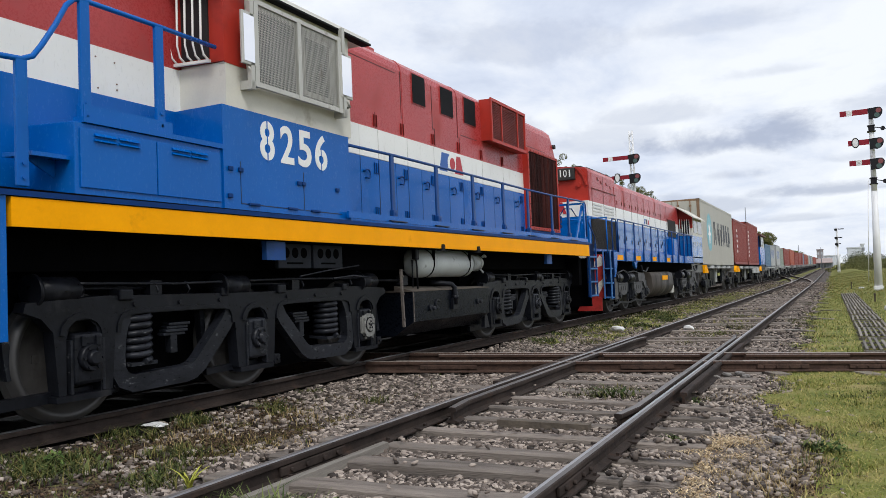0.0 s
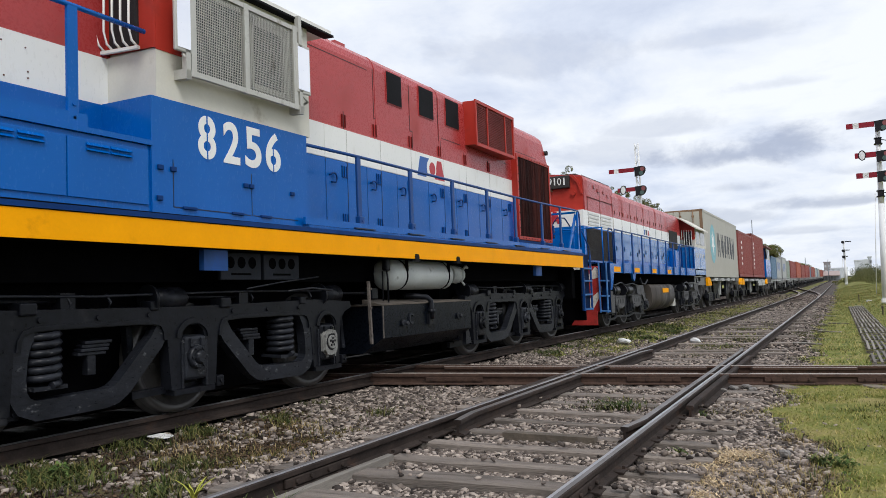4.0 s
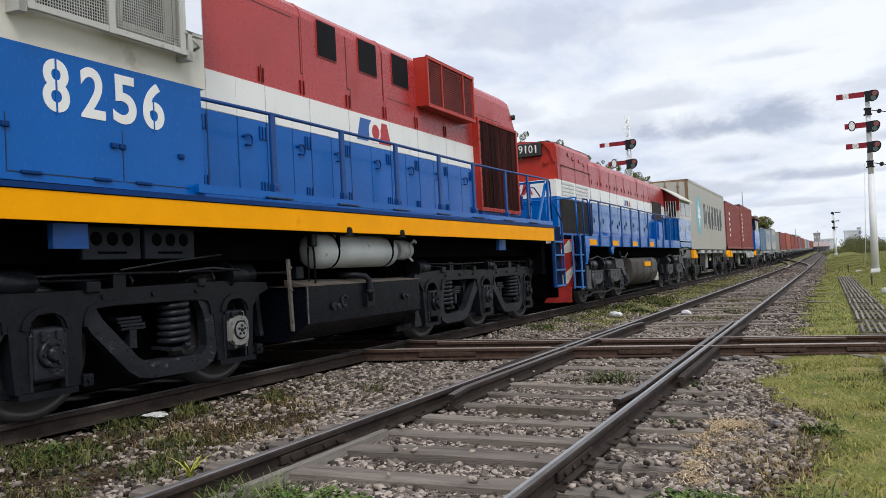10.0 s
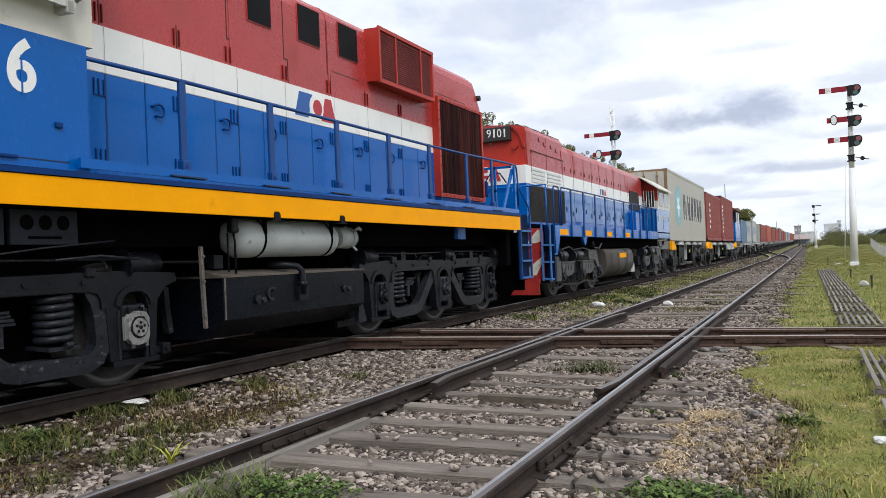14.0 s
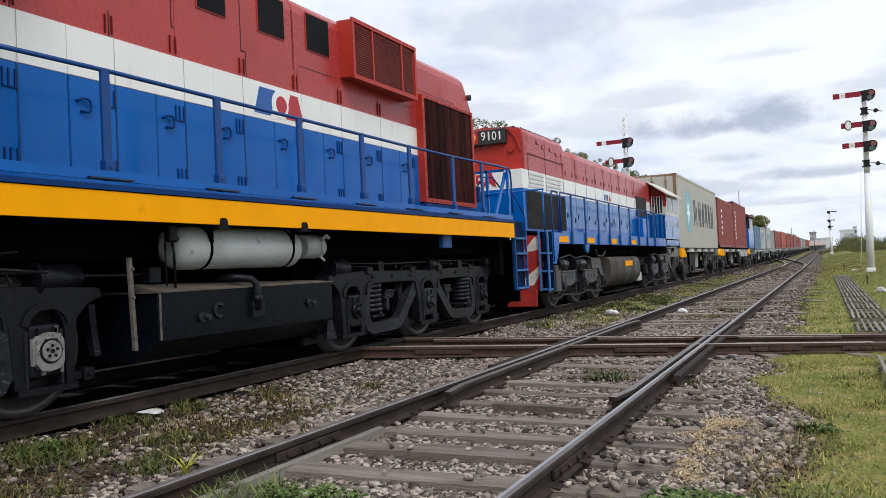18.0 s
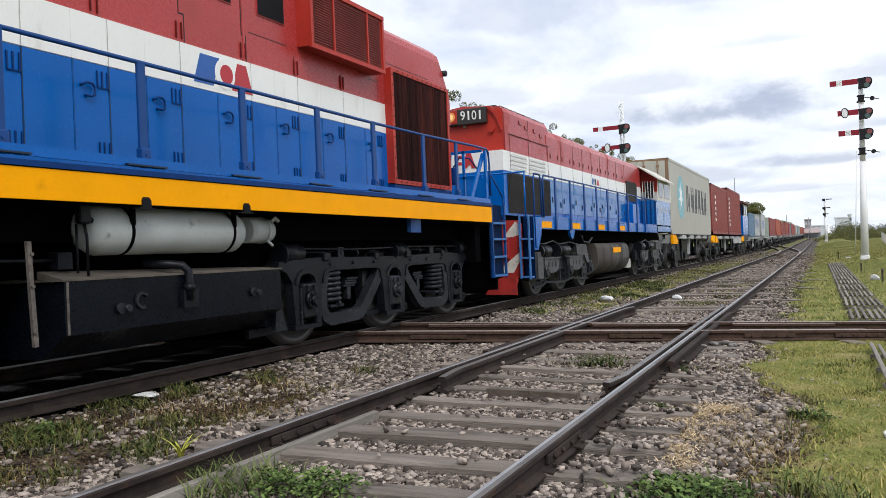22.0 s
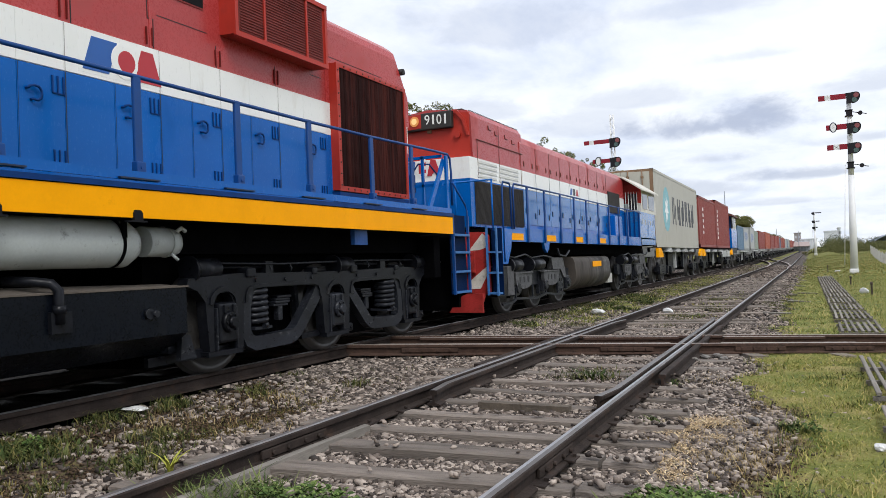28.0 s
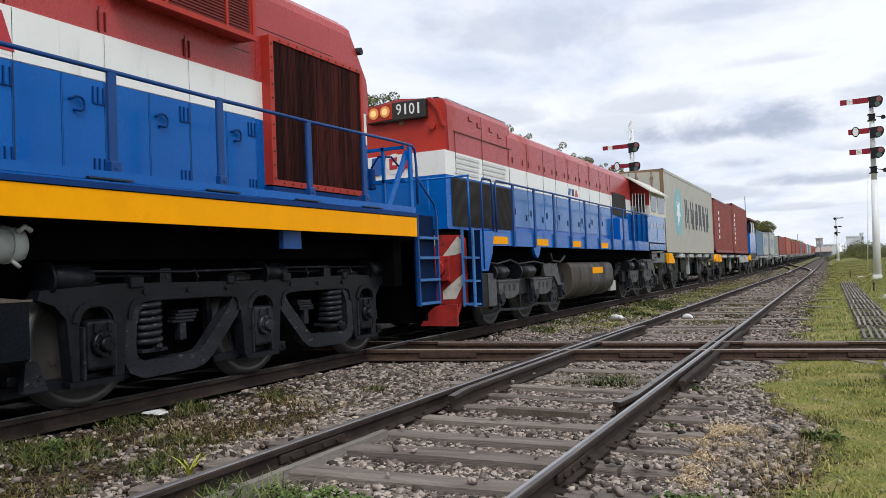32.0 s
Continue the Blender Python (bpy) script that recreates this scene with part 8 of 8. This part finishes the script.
# ---- signals ----
def semaphore(base, height, arms, label, lattice=False, flip=1, brackets=(), w=0.17, arm_mat=None, sc=1.0, lean=0.0):
    """A post with lower-quadrant arms; arms: (height, length, mark)."""
    x, y, z = base
    S = thing("semaphore_signal", base, label, "railway signal", "semaphore signals")
    s = bm_new()
    if lattice:
        for dx in (-w, w):
            for dy in (-w, w):
                cyl(s, (x + dx, y + dy, z), (x + dx * 0.75, y + dy * 0.75, z + height), 0.028, 6)
        n = int(height / 0.45)
        for k in range(n):
            a, b = z + k * height / n, z + (k + 1) * height / n
            for dy in (-w * 0.85, w * 0.85):
                d = 1 if k % 2 else -1
                cyl(s, (x - d * w * 0.85, y + dy, a), (x + d * w * 0.85, y + dy, b), 0.018, 5)
    else:
        xm, xt = x - lean * height * 0.56, x - lean * height
        cyl(s, (x, y, z - 0.1), (xm, y, z + height * 0.56), w * 1.45, 16, w * 1.05)
        rbx(s, x - w * 1.6, x + w * 1.6, y - w * 1.6, y + w * 1.6, z + 0.02, z + 0.24, 0.03)
        cyl(s, (xm, y, z + height * 0.55), (xt, y, z + height), w, 16, w * 0.85)
    part("post", s, SIGW, S, "white-painted post")
    x0 = x
    for zz, ln, mark in arms:
        x = x0 - lean * (zz - z)
        th = 0.105 * sc if sc < 1 else 0.13 if lattice else 0.15
        s = bm_new()
        xr = x - flip * 0.15
        xt = x - flip * ln
        lo, hi = sorted((xr, xt))
        bx(s, lo, hi, y - 0.34, y - 0.32, zz - th, zz + th)
        a = part("arm", s, arm_mat or SIGR, S, "red arm" if arm_mat is None else "dark back of an arm")
        s = bm_new()
        m0, m1 = xt + flip * 0.33, xt + flip * 0.62
        lo, hi = sorted((m0, m1))
        if mark == "ring":
            mx, r_ = xt + flip * 0.36, 0.24
            t = [2 * math.pi * k / 20 for k in range(21)]
            for k in range(20):
                prism(s, [(mx + 0.75 * r_ * math.cos(t[k]), zz + r_ * math.sin(t[k])), (mx + 0.75 * r_ * math.cos(t[k + 1]), zz + r_ * math.sin(t[k + 1])), (mx, zz)], "y", y - 0.36, y - 0.345)
        elif mark != "none":
            bx(s, lo, hi, y - 0.35, y - 0.335, zz - th - 0.001, zz + th + 0.001)
        if mark == "none":
            s.free()
        else:
            part("arm_mark", s, SIGW, a, "white band across the arm")
        if mark in ("bar", "cross") and not lattice:
            for d_ in (-1, 1):
                s = bm_new()
                if mark == "cross":
                    prism(s, [(lo, zz - d_ * 0.10), (lo + 0.03, zz - d_ * 0.12), (hi, zz + d_ * 0.10), (hi - 0.03, zz + d_ * 0.12)], "y", y - 0.356, y - 0.351)
                else:
                    bx(s, lo + 0.04, hi - 0.04, y - 0.356, y - 0.351, zz + d_ * 0.04 - 0.012, zz + d_ * 0.04 + 0.012)
                part("stroke", s, PALEL, a)
        if mark == "ring":
            s = bm_new()
            ring = [(mx + 0.17 * math.cos(q), zz + 0.265 * math.sin(q)) for q in t]
            for k in range(20):
                (ax, az), (bx_, bz) = ring[k], ring[k + 1]
                cyl(s, (ax, y - 0.35, az), (bx_, y - 0.35, bz), 0.028, 6)
            part("mark_ring", s, SIGB, a)
        s = bm_new()
        # spectacle: a rounded plate on the other side of the post
        sp = [(x + flip * u * sc, zz + v * sc) for u, v in ((-0.16, 0.155), (0.30, 0.19), (0.42, 0.18), (0.51, 0.12), (0.56, 0.02), (0.55, -0.12), (0.50, -0.25), (0.41, -0.36), (0.30, -0.42), (0.18, -0.44), (0.08, -0.40), (-0.04, -0.44), (-0.14, -0.44), (-0.13, -0.18))]
        prism(s, sp, "y", y - 0.36, y - 0.31)
        spn = part("spectacle", s, SIGB, a, "black spectacle plate")
        for (dx, dz, m) in ((0.36, 0.0, LENSR), (0.27, -0.25, LENSG)) if sc == 1.0 else ():
            s = bm_new()
            cyl(s, (x + flip * dx, y - 0.365, zz + dz), (x + flip * dx, y - 0.37, zz + dz), 0.135, 16)
            part("lens", s, m, spn)
    for zz in brackets:
        s = bm_new()
        x = x0 - lean * (zz - z)
        rbx(s, x - 0.22, x + 0.20, y - 0.22, y + 0.22, zz - 0.02, zz + 0.03, 0.01)
        rbx(s, x - 0.15, x + 0.15, y - 0.19, y + 0.19, zz + 0.03, zz + 0.30, 0.02)
        rbx(s, x - 0.20, x + 0.18, y - 0.22, y + 0.22, zz + 0.30, zz + 0.35, 0.01)
        cyl(s, (x + 0.1, y - 0.22, zz + 0.21), (x + 0.86, y - 0.22, zz + 0.02), 0.025, 6)
        cyl(s, (x + 0.54, y - 0.28, zz + 0.10), (x + 0.54, y - 0.16, zz + 0.10), 0.115, 16)
        part("arm_lever", s, SIGB, S, "black lever with its weight")
    if not lattice:
        s = bm_new()
        x = x0
        cyl(s, (x - 0.46, y - 0.1, z + 0.5), (x - 0.28 - lean * height * 0.62, y - 0.1, z + height * 0.62), 0.022, 6)
        part("pull_rod", s, SIGW, S)
    return S


semaphore((4.63, 50, 0.26), 9.75, ((10.11, 1.545, "bar"), (8.43, 1.19, "ring"), (7.31, 1.17, "cross")), "tall white semaphore signal with three red arms set at danger", brackets=(6.11, 9.02), w=0.145, lean=-0.017)
semaphore((-8.50, 50, 0.0), 9.9, ((8.20, 1.75, "bar"), (6.98, 1.25, "ring")), "lattice semaphore signal with two red arms standing behind the train", True, w=0.13)
semaphore((3.15, 130, 0.9), 6.4, ((7.08, 0.95, "none"), (5.85, 0.70, "none"), (4.95, 0.45, "none")), "distant white semaphore signal seen from behind", flip=-1, w=0.14, arm_mat=SIGB, sc=0.62)


# ---- slatted duct covers ----
def duct(y0, y1, x0, x1, label, z=0.10):
    D = thing("slatted_duct_cover", ((x0 + x1) / 2, (y0 + y1) / 2, 0), label, "boardwalk", "slatted duct covers")
    q = random.Random(int(y0 * 10))
    n = 7
    w = (x1 - x0) / n
    for k in range(n):
        a, b = x0 + k * w + 0.012 + q.uniform(0, 0.012), x0 + (k + 1) * w - 0.040 - q.uniform(0, 0.012)
        s = bm_new()
        d = q.uniform(-0.012, 0.012)
        prism(s, [(a, z - 0.03 + d), (b, z - 0.03 + d), (b + 0.004, z - 0.004 + d), (b - 0.006, z + d), (a + 0.006, z + d), (a - 0.003, z - 0.005 + d)], "y", y0 + q.uniform(0, 0.16), y1 - q.uniform(0, 0.3) - (0.5 if q.random() < 0.2 else 0))
        bmesh.ops.rotate(s, verts=s.verts[:], cent=((a + b) / 2, (y0 + y1) / 2, z), matrix=Matrix.Rotation(q.uniform(-0.009, 0.009), 3, "Z"))
        part("plank", s, PLANK, D, "weathered grey plank" if k == 0 else "")
    y = y0 + 0.12
    while y < y1:
        s = bm_new()
        bx(s, x0 - 0.02, x1 + 0.02, y - 0.03, y + 0.03, z - 0.075, z - 0.034)
        for x in (x0, x1 - 0.05):
            bx(s, x, x + 0.05, y - 0.025, y + 0.025, -0.05, z - 0.07)
        part("batten", s, PLANK, D)
        y += max(0.9, (y1 - y0) / 3)
    return D


duct(6.35, 8.15, 2.96, 3.62, "broken slatted wooden duct cover in the turf")
duct(8.75, 12.0, 2.98, 3.66, "slatted wooden duct cover running up to the crossing rails")
for k in range(12):
    a = 15.4 + k * 2.85
    duct(a, a + 2.7, 2.88 - 0.012 * k, 3.60 - 0.012 * k, "slatted wooden duct cover, planks greyed by weather")
for k, (x, y, h) in enumerate(((3.95, 38, 0.5), (4.25, 30, 0.55), (4.55, 25, 0.55), (3.5, 62, 0.6))):
    s = bm_new()
    rbx(s, x - 0.03, x + 0.03, y - 0.03, y + 0.03, -0.1, h * 0.75, 0.01)
    cyl(s, (x - 0.04, y, h * 0.75), (x + 0.04, y, h * 0.75), 0.06, 12)
    solid("pulley_stake", s, BARK, "short dark signal-wire pulley stake", "post", "signal-wire stakes")
lump("plastic_litter", 4.09, 31.08, 0.10, 0.17, 0.6, LITTER, "white sack lying in the grass", "litter", 21)
lump("plastic_litter", 4.1, 60.0, 0.12, 0.20, 0.4, LITTER, "white scrap in the far grass", "litter", 22)
for k, (x, y) in enumerate(((1.9, 36), (2.1, 25), (1.7, 20), (2.3, 30))):
    s = bm_new()
    rbx(s, x - 0.3, x + 0.3, y - 0.11, y + 0.11, 0.0, 0.035, 0.008)
    bmesh.ops.rotate(s, verts=s.verts[:], cent=(x, y, 0), matrix=Matrix.Rotation(0.25 * (k - 1.5), 3, "Z"))
    solid("timber_offcut", s, PLANK, "pale timber offcut in the grass", "timber")


# ---- trees and bushes ----
def crown_mesh(name, blobs, count, leaf, seed, material, parent=None, off=None):
    """A crown of many small leaf faces gathered in uneven clumps."""
    r = np.random.RandomState(seed)
    w = np.array([b[3] ** 2 for b in blobs]); w = w / w.sum()
    pick = r.choice(len(blobs), count, p=w)
    B = np.array(blobs)[pick]
    d = r.normal(size=(count, 3)); d /= np.linalg.norm(d, axis=1)[:, None]
    rad = r.uniform(0.45, 1.08, count)[:, None] ** 0.5
    c = B[:, :3] + d * rad * B[:, 3:4] * np.array([1, 1, 0.85])
    u = r.normal(size=(count, 3)); u /= np.linalg.norm(u, axis=1)[:, None]
    v = np.cross(u, r.normal(size=(count, 3))); v /= np.linalg.norm(v, axis=1)[:, None]
    s = r.uniform(0.5, 1.2, count)[:, None] * leaf
    V = np.stack([c - u * s, c - v * s * 0.5, c + u * s, c + v * s * 0.5], 1)
    at = np.array(off if off is not None else [*np.array(blobs)[:, :2].mean(0), 0.0])
    V = (V - at) * float(scale_at(at[0]))
    if off is None:
        V += level([at])[0]
    Q = np.arange(count * 4).reshape(-1, 4)
    me = bpy.data.meshes.new(name)
    me.from_pydata(V.reshape(-1, 3).tolist(), [], Q.tolist())
    me.materials.append(material)
    ob = new(name, me)
    ob.parent = parent
    return ob


def tree(x, y, z, h, spread, seed, material=LEAF, leaf=0.16, count=2600, label="leafy tree behind the railway line", fat=1.0):
    q = random.Random(seed)
    T = thing("tree", (x, y, z), label, "tree", "trees along the line")
    s = bm_new()
    cyl(s, (x, y, z - 0.1), (x + q.uniform(-.2, .2), y, z + h * 0.5), 0.16 * h / 8, 9, 0.10 * h / 8)
    blobs = []
    for k in range(16):
        a, rr = q.uniform(0, 6.28), q.uniform(0.15, 1.0) * spread
        px, py, pz = x + rr * math.cos(a), y + rr * math.sin(a), z + h * q.uniform(0.45, 0.9) - 0.15 * rr
        cyl(s, (x, y, z + h * 0.42), (px, py, pz), 0.05 * h / 8, 6, 0.02)
        blobs.append((px, py, pz, spread * q.uniform(0.16, 0.34) * fat))
    for k in range(14):
        a = q.uniform(0, 6.28)
        px, py = x + spread * q.uniform(0, 0.9) * math.cos(a), y + spread * q.uniform(0, 0.9) * math.sin(a)
        blobs.append((px, py, z + h * q.uniform(0.84, 1.0), spread * q.uniform(0.08, 0.15) * fat))
    part("trunk", s, BARK, T)
    crown_mesh("crown", blobs, count, leaf, seed, material, T, (x, y, z))
    return T


rt = random.Random(77)
for k in range(22):
    y = 24.5 + 2.5 * k
    h = 7.45 + 0.018 * (y - 24) + rt.uniform(-0.5, 0.55)
    tree(-13.2 + rt.uniform(-0.8, 0.8), y, 0.0, h, rt.uniform(1.5, 2.1), 40 + k, BANKL if k % 2 else LEAF, 0.05, 12000, "olive green tree whose top shows above the locomotives")
for k, (x, y, h, sp) in enumerate(((-13.0, 172, 7.9, 3.2), (-10.2, 172, 8.4, 2.6), (-9.6, 174, 7.2, 2.0), (-7.8, 182, 4.6, 2.4), (-6.6, 190, 5.0, 2.2), (-15.5, 178, 6.6, 3.0), (-9.0, 260, 6.0, 3.0), (-5.5, 280, 4.6, 2.5))):
    tree(x, y, 0.0, h, sp, 60 + k, LEAF, 0.11, 20000, "olive rounded tree beyond the wagons", 1.8)


def bush(x, y, z, r, h, seed, material=LEAFD, count=1500, leaf=0.16):
    q = random.Random(seed)
    blobs = [(x + q.uniform(-r, r), y + q.uniform(-r, r), z + q.uniform(0.1, 0.85) * h, h * q.uniform(0.16, 0.34)) for _ in range(16)]
    ob = crown_mesh("bush", blobs, count, leaf, seed, material)
    tagged(ob, "wild olive-green bush on the bank", "bush", "bushes on the bank")


# Unseen leaf masses added to stop light coming through below the train.
for k in range(15):
    yy = -3 + k * 5.2
    q = random.Random(400 + k)
    blobs = [(-9.2 + q.uniform(-0.8, 0.8), yy + q.uniform(-3, 3), q.uniform(0.3, 1.7), q.uniform(0.7, 1.1)) for _ in range(16)]
    hb = crown_mesh("hedge", blobs, 2600, 0.16, 400 + k, LEAFD)
    tagged(hb, "unseen dense hedge added to block light from under the train", "hedge", "hedge behind the train")
rb = random.Random(9)


def bank_top(r):
    """Height of the scrub over the eye, for each metre of distance, by the bearing r."""
    k = (0.0, 0.02, 0.04, 0.062, 0.085, 0.12, 0.2, 0.4)
    return float(np.interp(r, k, (-0.002, 0.002, 0.009, 0.014, 0.016, 0.018, 0.022, 0.030)))


for k in range(110):
    yy = rb.uniform(140, 215)
    r_ = rb.uniform(0.040, 0.125) if k < 84 else rb.uniform(0.12, 0.34)
    xx = 2.387 + r_ * yy
    zz = float(ground_z(xx, yy))
    top = 1.46 + yy * bank_top(r_) * rb.uniform(0.55, 1.05)
    bush(xx, yy, zz - 0.3, rb.uniform(1.8, 3.2), max(0.7, top - zz), 200 + k, LEAF if k % 4 == 0 else BANKL, 1700, 0.085)

for k in range(34):
    yy = rb.uniform(170, 310)
    r_ = rb.uniform(0.006, 0.055)
    top = 1.46 + yy * (0.002 + 0.16 * r_) * rb.uniform(0.6, 1.1)
    bush(2.387 + r_ * yy, yy, 0.3, rb.uniform(2.0, 3.6), max(1.0, top - 0.3), 330 + k, LEAF if k % 3 else BANKL, 1300, 0.14)

for k, (x, y, h) in enumerate(((5.6, 185, 4.0), (6.4, 192, 4.5), (7.3, 188, 4.4), (8.4, 200, 4.2), (9.6, 195, 3.9), (11.0, 205, 4.1), (12.6, 210, 4.3), (14.6, 205, 4.3), (17.0, 215, 4.5), (20.0, 220, 4.6))):
    bush(x, y, 0.4, 2.0, h, 600 + k, LEAFD if k % 2 else BANKL, 5200, 0.09)

MAST = (-11.0, 11.9)

# ---- far things ----
s = bm_new()
n_ = 18
pts = [(15 + 24 * (1 - math.cos(math.pi * k / n_)) / 2 * 2, 2.2 + 5.2 * math.sin(math.pi * k / n_) ** 0.8) for k in range(n_ + 1)]
prism(s, pts, "y", 205, 240, True)
solid("arched_shed", s, surf("corrugated_shed_roof", (0.30, 0.34, 0.40), 0.7, var=0.1, bump=0), "far grey barrel-roofed shed", "building")
F = thing("paling_fence", (11, 100, 1.3), "pale paling fence along the foot of the bank", "fence")
for k in range(22):
    s = bm_new()
    yy = 78 + k * 2.2
    xx = 8.6 + 0.03 * (yy - 78)
    zz = float(ground_z(xx, yy))
    rbx(s, xx - 0.055, xx + 0.055, yy - 0.055, yy + 0.055, zz - 0.2, zz + 0.95 + 0.15 * (k % 3 == 0), 0.02)
    part("post", s, CONCRETE, F)
for k, (x0, x1, y, z0, z1, m, lb) in enumerate(((-7.4, -3.4, 600, 0, 13.4, FARB, "far brown flat-roofed tower block"), (9.2, 15.4, 450, 0, 11.4, HAZE, "far pale building with a stepped roof"), (15.6, 16.8, 455, 0, 13.2, HAZE, "far pale narrow tower block"), (-16, -12, 700, 0, 9, FARD, "hazy dark distant city block"), (18, 34, 700, 0, 8, FARD, "hazy dark distant city block"), (-2.6, 6.0, 500, 0, 8.0, HAZE, "far low pale building block"))):
    B = thing("far_building", ((x0 + x1) / 2, y, 0), lb, "building", "far buildings")
    s = bm_new(); bx(s, x0, x1, y, y + 12, z0 - 2, z1); part("wall", s, m, B)
    s = bm_new(); bx(s, x0 - 0.3, x1 + 0.3, y - 0.3, y + 12.3, z1, z1 + 0.6); part("roof", s, m, B)
    nx = max(2, int((x1 - x0) / 2.2))
    for i in range(nx):
        for j in range(max(1, int(z1 / 4))):
            s = bm_new()
            cx_, cz = x0 + (i + 0.5) * (x1 - x0) / nx, 3 + j * 3.6
            bx(s, cx_ - 0.6, cx_ + 0.6, y - 0.05, y + 0.02, cz, cz + 1.6)
            part("window", s, FARW, B)
ST = thing("station_canopy", (-1, 330, 0), "low station canopy with a red roof", "building")
s = bm_new(); prism(s, [(330, 3.3), (330.4, 3.3), (341, 5.0), (352, 3.3), (352, 3.1), (330, 3.1)], "x", -4.0, 2.2); part("roof", s, FARR, ST)
for k in range(7):
    s = bm_new(); bx(s, -4.0 + k * 1.0, -3.8 + k * 1.0, 330.2, 330.5, -0.2, 3.2); part("column", s, FARD, ST)
s = bm_new(); bx(s, -4.2, 2.4, 338, 338.4, 0, 3.6); part("back_wall", s, FARD, ST)
for k, (x, y, h) in enumerate(((-4.2, 190, 6.3), (-0.4, 240, 7.0), (MAST[0], 150, MAST[1]))):
    s = bm_new()
    cyl(s, (x, y, -0.2), (x, y, h), 0.10, 8, 0.07)
    solid("utility_pole", s, FARD, "far utility pole against the sky", "pole", "utility poles")
hill = bm_new()
for k in range(40):
    x = -700 + 36 * k
    hh = 5 + 4 * math.sin(k * 1.7) + 3 * math.cos(k * 0.9)
    prism(hill, [(x, -3), (x + 37, -3), (x + 37, hh), (x + 18, hh + 1.2), (x, hh * 0.95)], "y", 1300, 1320)
solid("far_treeline", hill, LEAFD, "hazy far tree line on the horizon", "backdrop", kind="structure")


# ---- motion ----
TRAVEL = [(0, -0.000), (1, -0.227), (2, -0.461), (3, -0.691), (3.5, -0.813), (5.5, -1.304), (6, -1.435), (7, -1.661), (8, -1.881), (9, -2.108), (10, -2.342), (11, -2.590), (12, -2.844), (13, -3.106), (14, -3.386), (15, -3.650), (15.5, -3.768), (17.5, -4.260), (18, -4.375), (19, -4.598), (20, -4.815), (21, -5.026), (22, -5.230), (23, -5.428), (24, -5.624), (24.5, -5.714), (26.5, -6.085), (27, -6.194), (27.5, -6.321), (28, -6.454), (28.5, -6.618), (29, -6.794), (30, -7.211), (31, -7.677), (32, -8.195)]


def motions():
    """The whole train creeps toward the viewer; its wheels roll with it."""
    for v, y in MOVING:
        home = Vector(train_place(OFF[v.name]))
        walk(v, [(t, Matrix.Translation(home + Vector((0, STRETCH * s, float(climb(y + s)))))) for t, s in TRAVEL])
    for ob, home, r in ROLLING:
        walk(ob, [(t, Matrix.Translation(home) @ Matrix.Rotation(-STRETCH * s / r, 4, "X")) for t, s in TRAVEL])


motions()
